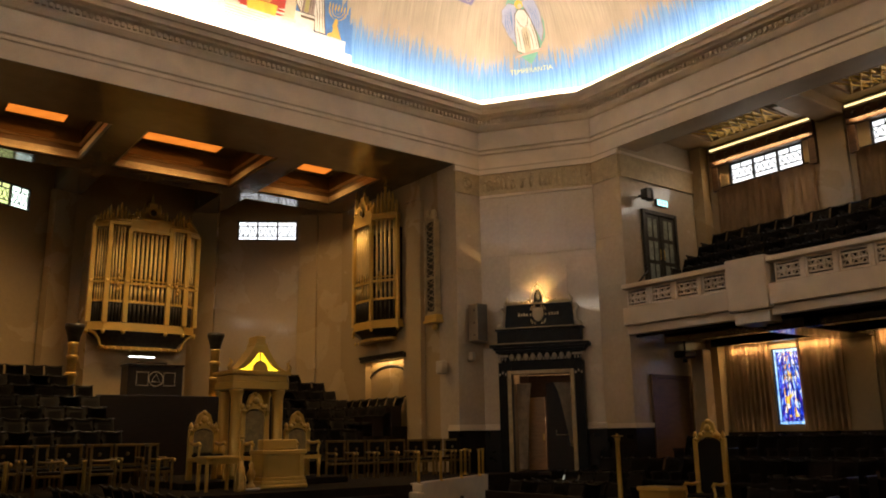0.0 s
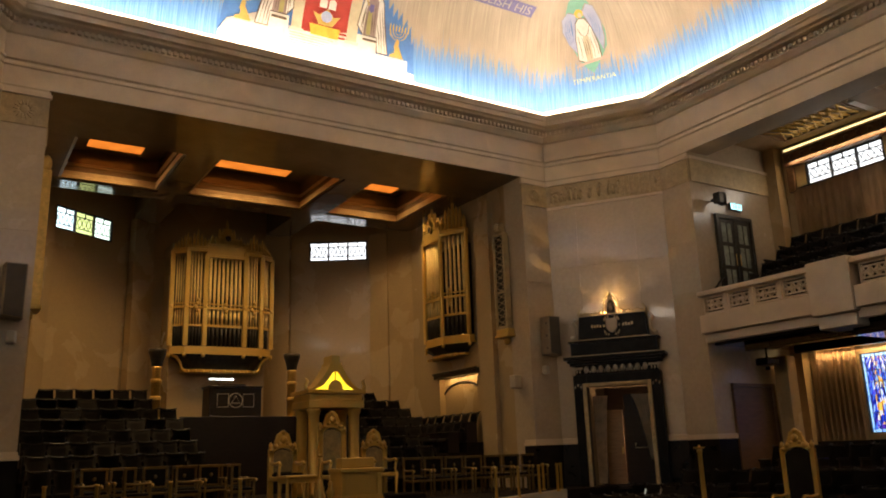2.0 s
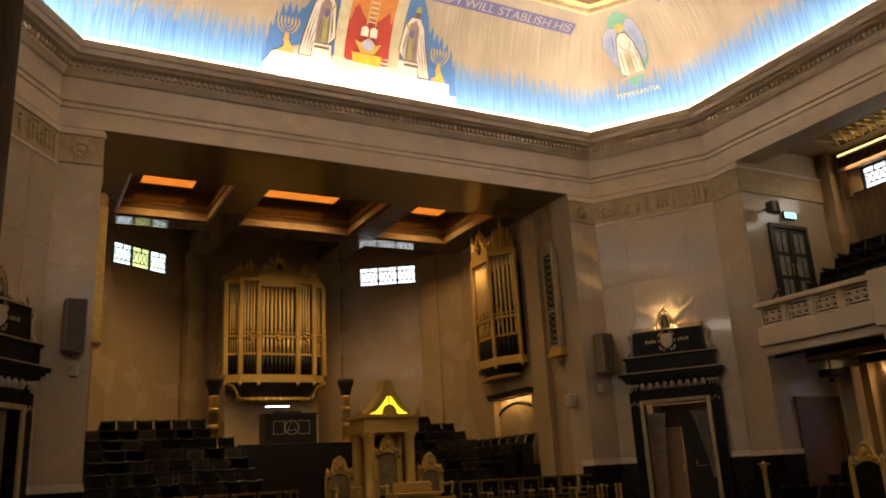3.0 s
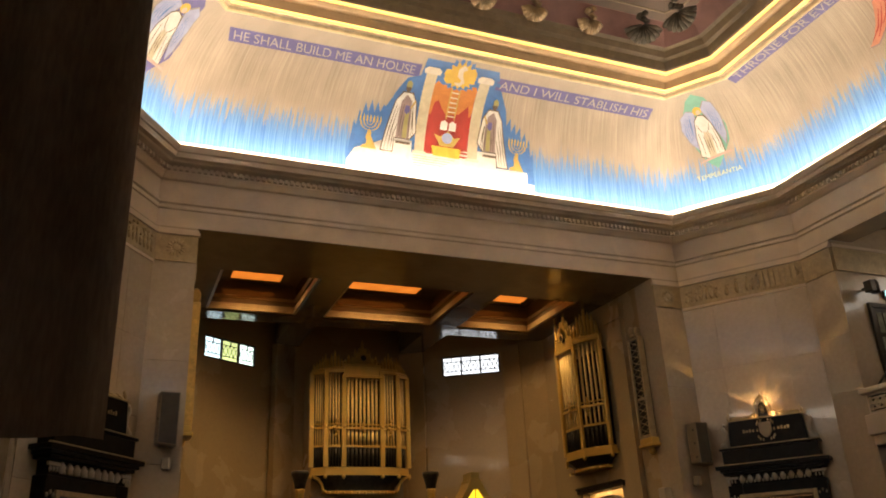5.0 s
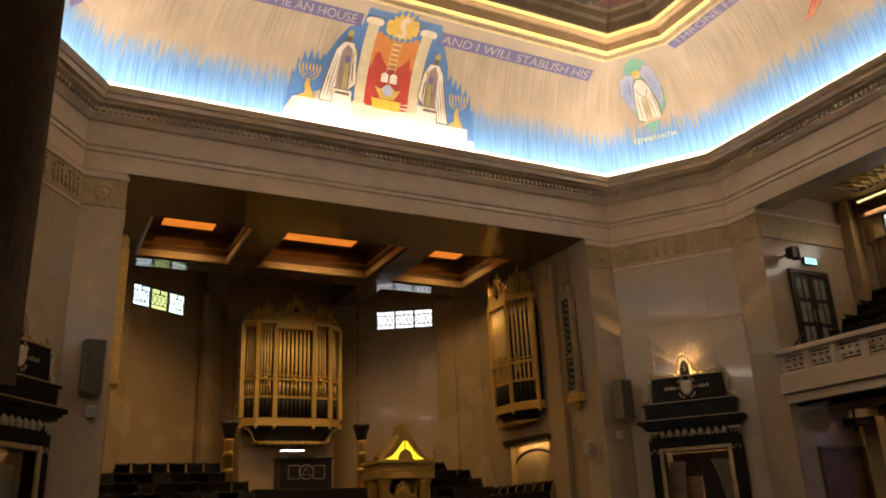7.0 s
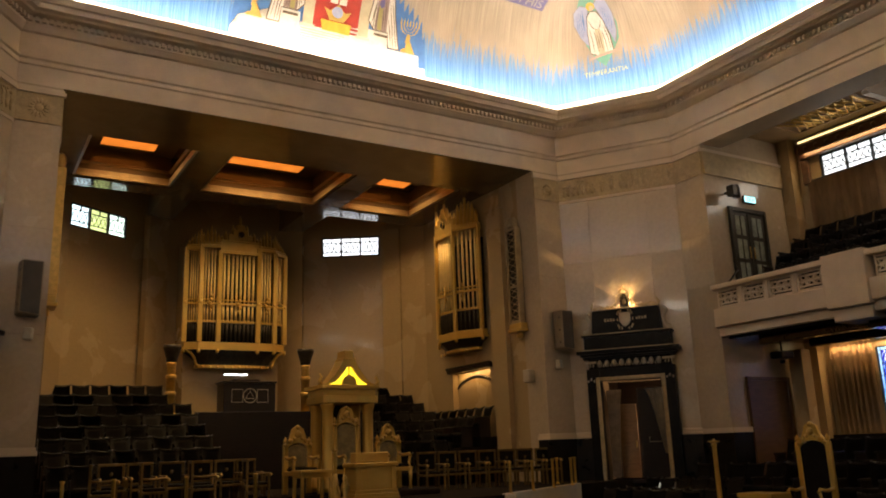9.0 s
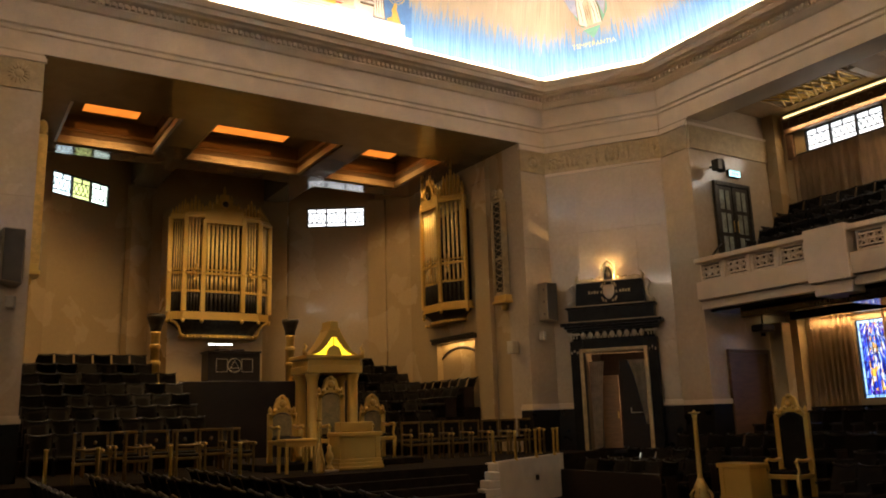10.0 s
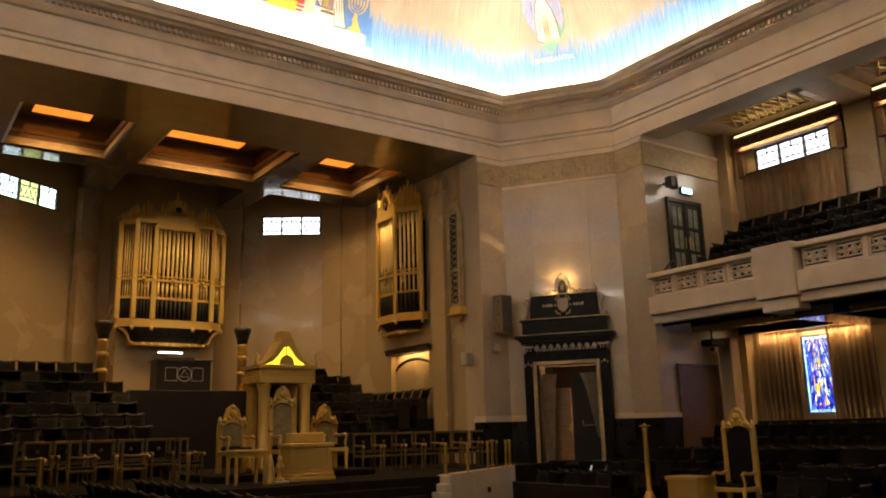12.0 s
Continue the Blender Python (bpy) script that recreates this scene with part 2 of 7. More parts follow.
def mural_material():
    m = bpy.data.materials.new("painted_mosaic_cove")
    m.use_nodes = True
    n, l = m.node_tree.nodes, m.node_tree.links
    b = n["Principled BSDF"]
    b.inputs["Roughness"].default_value = 0.55
    uv = n.new("ShaderNodeUVMap")
    uv.uv_map = "UVMap"
    sep = n.new("ShaderNodeSeparateXYZ")
    l.new(uv.outputs[0], sep.inputs[0])
    streak = n.new("ShaderNodeTexNoise")
    mp = n.new("ShaderNodeMapping")
    mp.inputs["Scale"].default_value = (9.0, 0.05, 1)
    l.new(uv.outputs[0], mp.inputs[0]), l.new(mp.outputs[0], streak.inputs[0])
    streak.inputs["Scale"].default_value, streak.inputs["Detail"].default_value = 1.0, 6
    fine = n.new("ShaderNodeTexNoise")
    mp2 = n.new("ShaderNodeMapping")
    mp2.inputs["Scale"].default_value = (44.0, 0.5, 1)
    l.new(uv.outputs[0], mp2.inputs[0]), l.new(mp2.outputs[0], fine.inputs[0])
    fine.inputs["Scale"].default_value, fine.inputs["Detail"].default_value = 1.0, 3
    # broad tarnish over the gold and silver leaf
    tarnish = n.new("ShaderNodeTexNoise")
    mp3 = n.new("ShaderNodeMapping")
    mp3.inputs["Scale"].default_value = (0.9, 0.7, 1)
    l.new(uv.outputs[0], mp3.inputs[0]), l.new(mp3.outputs[0], tarnish.inputs[0])
    tarnish.inputs["Scale"].default_value, tarnish.inputs["Detail"].default_value = 1.0, 8
    gold = n.new("ShaderNodeValToRGB")
    e = gold.color_ramp.elements
    e[0].position, e[0].color = 0.34, (0.165, 0.135, 0.105, 1)
    e[1].position, e[1].color = 0.66, (0.30, 0.252, 0.20, 1)
    mid = gold.color_ramp.elements.new(0.48)
    mid.color = (0.22, 0.182, 0.142, 1)
    both = n.new("ShaderNodeMath")
    both.operation = "MULTIPLY_ADD"
    both.inputs[1].default_value = 0.62
    half = n.new("ShaderNodeMath")
    half.operation = "MULTIPLY"
    half.inputs[1].default_value = 0.38
    l.new(tarnish.outputs[0], half.inputs[0]), l.new(fine.outputs[0], both.inputs[0]), l.new(half.outputs[0], both.inputs[2])
    l.new(both.outputs[0], gold.inputs[0])
    # the ragged upper edge of the blue
    edge = n.new("ShaderNodeMath")
    edge.operation = "MULTIPLY_ADD"
    edge.inputs[1].default_value, edge.inputs[2].default_value = 1.7, 0.12
    l.new(streak.outputs[0], edge.inputs[0])
    less = n.new("ShaderNodeMath")
    less.operation = "SUBTRACT"
    l.new(edge.outputs[0], less.inputs[0]), l.new(sep.outputs[1], less.inputs[1])
    fuzz = n.new("ShaderNodeMath")
    fuzz.operation = "MULTIPLY_ADD"
    fuzz.inputs[1].default_value = 2.2
    l.new(fine.outputs[0], fuzz.inputs[0]), l.new(less.outputs[0], fuzz.inputs[2])
    cut = n.new("ShaderNodeMapRange")
    cut.inputs[1].default_value, cut.inputs[2].default_value = 0.42, 0.52
    l.new(fuzz.outputs[0], cut.inputs[0])
    blue = n.new("ShaderNodeValToRGB")
    blue.color_ramp.elements[0].color, blue.color_ramp.elements[1].color = (0.035, 0.11, 0.30, 1), (0.085, 0.185, 0.36, 1)
    blue.color_ramp.elements[0].position, blue.color_ramp.elements[1].position = 0.38, 0.6
    l.new(fine.outputs[0], blue.inputs[0])
    mix = n.new("ShaderNodeMix")
    mix.data_type = "RGBA"
    l.new(cut.outputs[0], mix.inputs[0]), l.new(gold.outputs[0], mix.inputs[6]), l.new(blue.outputs[0], mix.inputs[7])
    l.new(mix.outputs[2], b.inputs["Base Color"])
    bp = n.new("ShaderNodeBump")
    bp.inputs["Strength"].default_value, bp.inputs["Distance"].default_value = 0.25, 0.02
    l.new(fine.outputs[0], bp.inputs["Height"]), l.new(bp.outputs[0], b.inputs["Normal"])
    return m


def cove_mesh():
    """The cove, with its length and arc in metres as UV."""
    bm = bmesh.new()
    lay = bm.loops.layers.uv.new("UVMap")
    prof = [(0.2, 12.64)] + [cove_at(i / 28) for i in range(29)]
    arc = [0.0]
    for p, q in zip(prof, prof[1:]):
        arc.append(arc[-1] + math.dist(p, q))
    base = inset(0.2)
    start = 0.0
    for i in range(8):
        p, q = base[i], base[(i + 1) % 8]
        length = (q - p).length
        d = (q - p).normalized()
        steps = max(2, int(length / 1.0))
        grid = []
        for (o, z) in prof:
            pp, qq = inset(o)[i], inset(o)[(i + 1) % 8]
            grid.append([bm.verts.new((*(pp.lerp(qq, k / steps)), z)) for k in range(steps + 1)])
        for j in range(len(prof) - 1):
            for k in range(steps):
                f = bm.faces.new((grid[j][k], grid[j][k + 1], grid[j + 1][k + 1], grid[j + 1][k]))
                f.smooth = True
                for lp, (jj, kk) in zip(f.loops, ((j, k), (j, k + 1), (j + 1, k + 1), (j + 1, k))):
                    v = grid[jj][kk].co
                    lp[lay].uv = (start + length * kk / steps, arc[jj])
        start += length
    bmesh.ops.remove_doubles(bm, verts=bm.verts[:], dist=0.0005)
    return bm


MURAL = mural_material()
structure("cove_mural", cove_mesh(), MURAL, "coved frieze painted with gold and silver rays above ragged blue", "mural")

structure("cove_foot", ring([(0.2, 12.6), (0.26, 12.62), (0.26, 13.04), (0.235, 13.06), (0.15, 13.06)]), WHITEPLASTER, "white plaster band at the foot of the cove", "trim")

# dentils under the cornice
ent_ob = bpy.data.objects["entablature"]


def dentils():
    bm = bmesh.new()
    edge = inset(0.162)
    for i in range(8):
        p, q = edge[i], edge[(i + 1) % 8]
        d = (q - p).normalized()
        n = Vector((d.y, -d.x))
        count = int((q - p).length / 0.15)
        for k in range(count):
            c = p + d * ((k + 0.5) * (q - p).length / count)
            a = [c - d * 0.043, c + d * 0.043, c + d * 0.043 + n * 0.10, c - d * 0.043 + n * 0.10]
            upright([(v.x, v.y) for v in a], 12.24, 12.345, bm)
    return bm


tagged(part("dentil_band", dentils(), STONE, ent_ob), "small cream dentil blocks under the cornice", kind="stuff")

# top cornice of the cove with its two lit gilt lines, then the recessed ceiling
structure("upper_cornice", ring([(2.10, 16.02), (2.16, 15.99), (2.22, 16.02), (2.26, 16.10), (2.34, 16.12)]), RELIEF, "gilded moulding at the head of the cove", "cornice")
# the two gilt lines glow by themselves to stand for lit mouldings
structure("cornice_light_lower", ring([(2.34, 16.12), (2.35, 16.17), (2.40, 16.18)]), GILT_GLOW, "thin gilt line in the upper cornice, made to glow as if lit", "light")
structure("upper_frieze", ring([(2.40, 16.18), (2.46, 16.42), (2.60, 16.44), (2.70, 16.50)]), PLASTER, "plaster band between two lit lines", "cornice")
structure("cornice_light_upper", ring([(2.70, 16.50), (2.71, 16.55), (2.76, 16.56)]), GILT_GLOW, "thin gilt line over the cornice, made to glow as if lit", "light")
structure("trim_ceiling_moulding", ring([(2.76, 16.56), (2.80, 16.60), (2.82, 16.9), (2.95, 16.95), (3.0, 17.15), (3.12, 17.2)]), CEILBROWN, "dark brown moulding round the ceiling", "trim")
structure("ceiling_border", ring([(3.5, 17.85), (3.55, 17.95), (3.75, 17.97), (3.8, 18.15), (4.3, 18.18), (4.32, 18.3)]), CEILBROWN, "dark brown stepped border of the ceiling", "trim")
structure("ceiling", ring([(3.12, 17.2)] + [(3.12 + 0.38 * (1 - math.cos(a)) - 0.16 * math.sin(2 * a) * -1, 17.2 + 0.65 * math.sin(a)) for a in [math.pi / 2 * i / 8 for i in range(1, 9)]] + [(3.5, 17.85)]), CEIL,
          "mauve painted recessed ceiling", "ceiling")
structure("ceiling_field", ring([(3.5, 17.85), (4.32, 18.32), (8.6, 18.33)]), FIELD, "brown painted flat of the ceiling", "ceiling")
structure("ceiling_roof", boxes((XL - 5, XR + 5, -11, 31.5, 18.95, 19.2)), CEIL, "plain roof slab over the hall", "ceiling")

# lamps hidden in the trough behind the cornice
tro = inset(0.60)
for i in range(8):
    p, q = tro[i], tro[(i + 1) % 8]
    d = (q - p).normalized()
    L = (q - p).length
    strip_lamp("trough_lamp", (p.x, p.y, 12.745), (q.x, q.y, 12.745), (0, 0, 1), 0.08, 49 * L, (1.0, 0.775, 0.535))

# ---- walls ----
for side in (0, 1):
    f = (lambda p: p) if side == 0 else (lambda p: (mx(p[0]), p[1]))
    n = "east" if side == 0 else "west"

    def wall(name, pts, z0, z1, mat, label):
        pts = [f(p) for p in pts]
        if side:
            pts = pts[::-1]
        return structure(name, upright(pts, z0, z1), mat, label, "wall")

    # pier beside the opening and chamfered corner wall behind the portal
    wall("wall_pier_" + n, [(15.36, YF), A, (A[0] + 0.25, YF + 0.95), (15.36, YF + 0.95)], 0, 10.76, MARBLE, "polished grey-beige marble pier")
    ux, uy = (B[0] - A[0]) / 3.695, (B[1] - A[1]) / 3.695
    d0, d1 = 0.94, 2.76            # ends of the doorway along the corner wall
    P0, P1 = (A[0] + ux * d0, A[1] + uy * d0), (A[0] + ux * d1, A[1] + uy * d1)
    ox, oy = -uy * 0.8, ux * 0.8
    wall("wall_corner_" + n, [A, P0, (P0[0] + ox, P0[1] + oy), (A[0] + ox, A[1] + oy)], 0, 10.76, MARBLE, "polished marble corner wall beside a portal")
    wall("wall_corner_far_" + n, [P1, B, (B[0] + ox, B[1] + oy), (P1[0] + ox, P1[1] + oy)], 0, 10.76, MARBLE, "polished marble corner wall beside a portal")
    wall("wall_corner_head_" + n, [P0, P1, (P1[0] + ox, P1[1] + oy), (P0[0] + ox, P0[1] + oy)], 3.98, 10.76, MARBLE, "polished marble wall over a portal")
    # pier between the corner and the gallery
    wall("wall_end_pier_" + n, [B, (XR, 15.6), (23.0, 15.6), (23.0, 16.7)], 0, 10.76, MARBLE, "polished marble pier at the gallery's end")

structure("wall_end_head_east", boxes((XR + 0.1, 23, 15.61, 16.7, 10.76, 11.7)), MARBLE, "marble wall over the end pier", "wall")
structure("wall_end_head_west", boxes((mx(23), XL - 0.1, 15.61, 16.7, 10.76, 11.7)), MARBLE, "marble wall over the end pier", "wall")
structure("wall_south", boxes((XL - 5, XR + 5, -13, -10, 0, 19)), MARBLE, "plain marble wall behind", "wall")
structure("wall_upper_front", boxes((XL - 5, XR + 5, YF + 0.12, YF + 0.3, 11.85, 19)), STONE, "plain wall over the opening", "wall")
for n, x in (("east", XR + 0.15), ("west", XL - 0.35)):
    structure("wall_upper_" + n, boxes((x, x + 0.2, -11, YF + 0.1, 11.62, 19)), STONE, "plain wall over the gallery", "wall")

# ---- organ recess ----
structure("recess_lintel", boxes((1.57, 15.36, YF + 0.03, 22.45, 10.76, 11.84)), BEAM, "deep brown gloss soffit over the recess opening", "beam")
bm = bmesh.new()
for x0, x1 in ((5.5, 6.42), (mx(6.42), mx(5.5))):
    box(bm, x0, x1, 22.45, 30.0, 10.8, 11.9)
box(bm, 1.5, 5.5, 26.4, 27.2, 10.8, 11.9), box(bm, 6.42, mx(6.42), 26.4, 27.2, 10.8, 11.9), box(bm, mx(5.5), 15.4, 26.4, 27.2, 10.8, 11.9)
box(bm, 1.5, 2.5, 22.45, 26.4, 10.8, 11.9), box(bm, 14.45, 15.4, 22.45, 26.4, 10.8, 11.9)
structure("recess_beams", bm, BEAM, "brown gloss-painted coffer beams", "beam")
# stepped gilt mouldings inside each coffer
for x0, x1 in ((2.5, 5.5), (6.42, mx(6.42)), (mx(5.5), 14.45)):
    cm = bmesh.new()
    for w, z0, z1 in ((0.10, 10.86, 10.98), (0.06, 10.985, 11.12), (0.04, 11.30, 11.36), (0.07, 11.36, 11.40)):
        box(cm, x0, x1, 26.4 - w, 26.398, z0, z1)
        box(cm, x0 + 0.002, x0 + w, 22.46, 26.4 - w, z0, z1), box(cm, x1 - w, x1 - 0.002, 22.46, 26.4 - w, z0, z1)
    structure("trim_coffer_moulding", bevelled(cm, 0.015), MOULD, "gilded stepped moulding round a coffer", "trim")
structure("recess_ceiling", boxes((1.0, 16, 22.0, 31.2, 11.86, 12.1)), BEAM, "brown gloss-painted coffered ceiling", "ceiling")
for x0, x1 in ((3.2, 4.82), (7.22, mx(7.22)), (12.3, 13.92)):
    p = empty("ceiling_light", Matrix.Translation(((x0 + x1) / 2, 25.0, 11.85)), "warm amber panel light in a coffer", "ceiling light", "coffer lights")
    w = (x1 - x0) / 2
    part("diffuser", boxes((-w, w, -0.6, 0.85, -0.03, 0.0)), WARM_PANEL, p)
    part("frame", boxes((-w - 0.06, -w, -0.66, 0.91, -0.05, 0), (w, w + 0.06, -0.66, 0.91, -0.05, 0), (-w, w, -0.66, -0.6, -0.05, 0), (-w, w, 0.85, 0.91, -0.05, 0)), BEAM, p)

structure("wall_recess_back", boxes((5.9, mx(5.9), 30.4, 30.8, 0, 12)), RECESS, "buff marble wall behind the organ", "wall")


def facet_wall(side):
    """The slanting wall beside the organ, with a high leaded window."""
    a, b = Vector((10.98, 30.4)), Vector((14.5, 28.2))
    d = (b - a).normalized()
    n = Vector((-d.y, d.x))
    L = (b - a).length
    s0, s1, z0, z1 = 1.42, 3.74, 9.80, 10.60
    bm = bmesh.new()
    for (p, q, lo, hi) in ((0, s0, 0, 12), (s1, L, 0, 12), (s0, s1, 0, z0), (s0, s1, z1, 12)):
        pts = [a + d * p, a + d * q, a + d * q + n * 0.35, a + d * p + n * 0.35]
        pts = [(v.x, v.y) for v in pts] if side == 0 else [(mx(v.x), v.y) for v in pts][::-1]
        upright(pts, lo, hi, bm)
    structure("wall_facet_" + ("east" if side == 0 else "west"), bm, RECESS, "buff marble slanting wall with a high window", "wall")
    # the leaded window
    m = Matrix.Translation((*(a + d * (s0 + s1) / 2), (z0 + z1) / 2)) @ Matrix.Rotation(math.atan2(d.y, d.x), 4, "Z")
    if side:
        c = a + d * (s0 + s1) / 2
        m = Matrix.Translation((mx(c.x), c.y, (z0 + z1) / 2)) @ Matrix.Rotation(-math.atan2(d.y, d.x), 4, "Z")
    leaded_window("window_recess", m, (s1 - s0) / 2, (z1 - z0) / 2, 3, tint=side)


GREENGLASS = glow("daylit_tinted_glass", (0.80, 0.97, 0.85), 1.9, 0.2, 3)
YELLOWGLASS = glow("daylit_yellow_glass", (0.78, 0.88, 0.34), 1.3, 0.3, 5)
AMBERGLASS = glow("daylit_blue_glass", (0.75, 0.93, 0.97), 1.9, 0.25, 3)
LEAD = material("lead_and_iron", (0.03, 0.03, 0.03), 0.5, 0.4, vary=0.3, scale=10, fine=80, bump=0.2)


def leaded_window(name, m, w, h, lights, tint=0, depth=0.12):
    """A row of leaded lights; local x runs along the wall and y points out of the room."""
    win = empty(name, m, "wide low leaded window with diamond quarries, bright with daylight", "window", "", "structure")
    fr = bmesh.new()
    box(fr, -w, w, 0.02, depth, -h, -h + 0.05), box(fr, -w, w, 0.02, depth, h - 0.05, h)
    box(fr, -w, -w + 0.05, 0.02, depth, -h + 0.05, h - 0.05), box(fr, w - 0.05, w, 0.02, depth, -h + 0.05, h - 0.05)
    part("window_frame", fr, LEAD, win, "dark iron window frame")
    step = 2 * w / lights
    for i in range(lights):
        x0, x1 = -w + i * step + 0.03, -w + (i + 1) * step - 0.03
        glass = DAY if not tint else (AMBERGLASS, YELLOWGLASS, GREENGLASS)[i % 3]
        part("pane", boxes((x0, x1, depth - 0.03, depth - 0.015, -h + 0.04, h - 0.04)), glass, win)
        if i:
            part("mullion", boxes((x0 - 0.055, x0 - 0.005, 0.0, depth, -h + 0.05, h - 0.05)), LEAD, win)
        lead = bmesh.new()
        y = depth - 0.06
        box(lead, x0, x1, y - 0.01, y + 0.01, h - 0.225, h - 0.19), box(lead, x0, x1, y - 0.01, y + 0.01, -h + 0.165, -h + 0.2)
        n = 4
        for k in range(n):
            xa, xb = x0 + (x1 - x0) * k / n, x0 + (x1 - x0) * (k + 1) / n
            tube([(xa, y, -h + 0.19), (xb, y, h - 0.21)], 0.015, 4, lead), tube([(xb, y, -h + 0.19), (xa, y, h - 0.21)], 0.015, 4, lead)
        part("leading", lead, LEAD, win, "diamond lead cames")
        ob = bmesh.new()
        box(ob, (x0 + x1) / 2 - 0.015, (x0 + x1) / 2 + 0.015, y - 0.06, y - 0.02, h - 0.2, h - 0.02)
        blob(ob, ((x0 + x1) / 2, y - 0.05, h - 0.2), (0.035, 0.03, 0.035), 1)
        part("boss", ob, LEAD, win, "small dark iron boss")
    return win


facet_wall(0), facet_wall(1)
for side in (0, 1):
    bm = bmesh.new()
    for pts, z0, z1 in (([(15.4, YF + 0.95), (15.9, YF + 0.95), (15.9, 22.75), (15.4, 22.75)], 0, 12), ([(15.4, 22.75), (15.9, 22.75), (15.9, 25.2), (15.4, 25.2)], 4.78, 12),
                        ([(15.4, 22.75), (15.9, 22.75), (15.9, 25.2), (15.4, 25.2)], 0, 1.1), ([(15.4, 25.2), (15.9, 25.2), (15.9, 27.4), (14.9, 28.6), (14.5, 28.2), (15.4, 27.0)], 0, 12),
                        ([(16.6, 22.4), (16.8, 22.4), (16.8, 25.6), (16.6, 25.6)], 0, 5.2), ([(15.9, 22.4), (16.6, 22.4), (16.6, 22.6), (15.9, 22.6)], 0, 5.2),
                        ([(15.9, 25.4), (16.6, 25.4), (16.6, 25.6), (15.9, 25.6)], 0, 5.2), ([(15.9, 22.6), (16.6, 22.6), (16.6, 25.4), (15.9, 25.4)], 5.0, 5.2)):
        upright(pts if side == 0 else [(mx(x), y) for x, y in pts][::-1], z0, z1, bm)
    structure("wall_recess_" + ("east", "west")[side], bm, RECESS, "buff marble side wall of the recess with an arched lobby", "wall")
    for (x0, x1, y0, y1) in ((15.22, 15.396, 21.5, 22.3),):
        a, b = (x0, x1) if side == 0 else (mx(x1), mx(x0))
        structure("trim_pilaster_" + ("east", "west")[side], boxes((a, b, y0, y1, 1.1, 10.0), (a - 0.04, b + 0.04, y0 - 0.05, y1 + 0.05, 10.0, 10.5)), RECESS, "buff marble pilaster", "pilaster")
# flat pilasters by the organ and where the slanting walls end
for x in (5.2, mx(5.2)):
    s = 1 if x < XA else -1
    structure("trim_pilaster", upright([(x + 1.15 * s, 30.3), (x + 0.35 * s, 29.72), (x + 0.2 * s, 29.95), (x + 1.0 * s, 30.5)][::s], 1.1, 10.8), RECESS, "buff marble pilaster beside the organ", "pilaster")
for x in (14.42, mx(14.42)):
    s = 1 if x > XA else -1
    structure("trim_pilaster", upright([(x - 0.25 * s, 28.25), (x + 0.25 * s, 27.72), (x + 0.45 * s, 27.9), (x - 0.1 * s, 28.5)][::s], 1.1, 10.8), RECESS, "buff marble pilaster in the recess corner", "pilaster")

# ---- side galleries ----
for side in (0, 1):
    g = (lambda a, b: (a, b)) if side == 0 else (lambda a, b: (mx(b), mx(a)))
    n = ("east", "west")[side]
    Y0, Y1 = -6.9, 15.6
    structure("gallery_floor_" + n, boxes((*g(XR + 0.28, 22.5), Y0, Y1, 4.95, 5.55), (*g(XR + 0.5, 22.5), Y0, Y1, 5.55, 5.9), (*g(XR + 1.4, 22.5), Y0, Y1, 5.9, 6.35),
                                               (*g(XR + 2.2, 22.5), Y0, Y1, 6.35, 6.85), (*g(XR + 3.0, 22.5), Y0, Y1, 6.85, 7.35)), DADO, "dark carpeted stepped floor of the gallery", "floor")
    structure("gallery_ceiling_" + n, boxes((*g(XR + 0.15, 23), Y0, Y1, 11.35, 11.6)), PLASTER, "plaster ceiling over the gallery", "ceiling")
    bm = bmesh.new()
    box(bm, *g(22.5, 23.0), Y0, Y1, 4.7, 9.9), box(bm, *g(22.5, 23.0), Y0, Y1, 10.64, 11.35), box(bm, *g(22.5, 23.0), Y0, Y1, 0, 2.34), box(bm, *g(22.5, 23.0), Y0, Y1, 4.56, 4.7)
    for b in range(5):
        yc = 13.18 - 4.52 * b
        ytop = Y1 if b == 0 else yc + 4.52 - 1.27
        box(bm, *g(22.5, 23.0), yc + 1.27, ytop, 9.9, 10.64), box(bm, *g(22.5, 23.0), yc + 0.46, Y1 if b == 0 else yc + 4.52 - 0.46, 2.34, 4.56)
    box(bm, *g(22.5, 23.0), Y0, 13.18 - 4.52 * 4 - 1.27, 9.9, 10.64), box(bm, *g(22.5, 23.0), Y0, 13.18 - 4.52 * 4 - 0.46, 2.34, 4.56)
    structure("wall_" + n, bm, RECESS, "buff wall with gallery windows", "wall")
    structure("gallery_end_wall_" + n, boxes((*g(XR, 23), Y0 - 1, Y0, 0, 11.6)), MARBLE, "marble wall at the gallery's far end", "wall")
    structure("lintel_" + n, boxes((*g(XR + 0.004, XR + 0.9), Y0, Y1, 10.76, 11.35)), STONE, "cream lintel over the gallery opening", "beam")

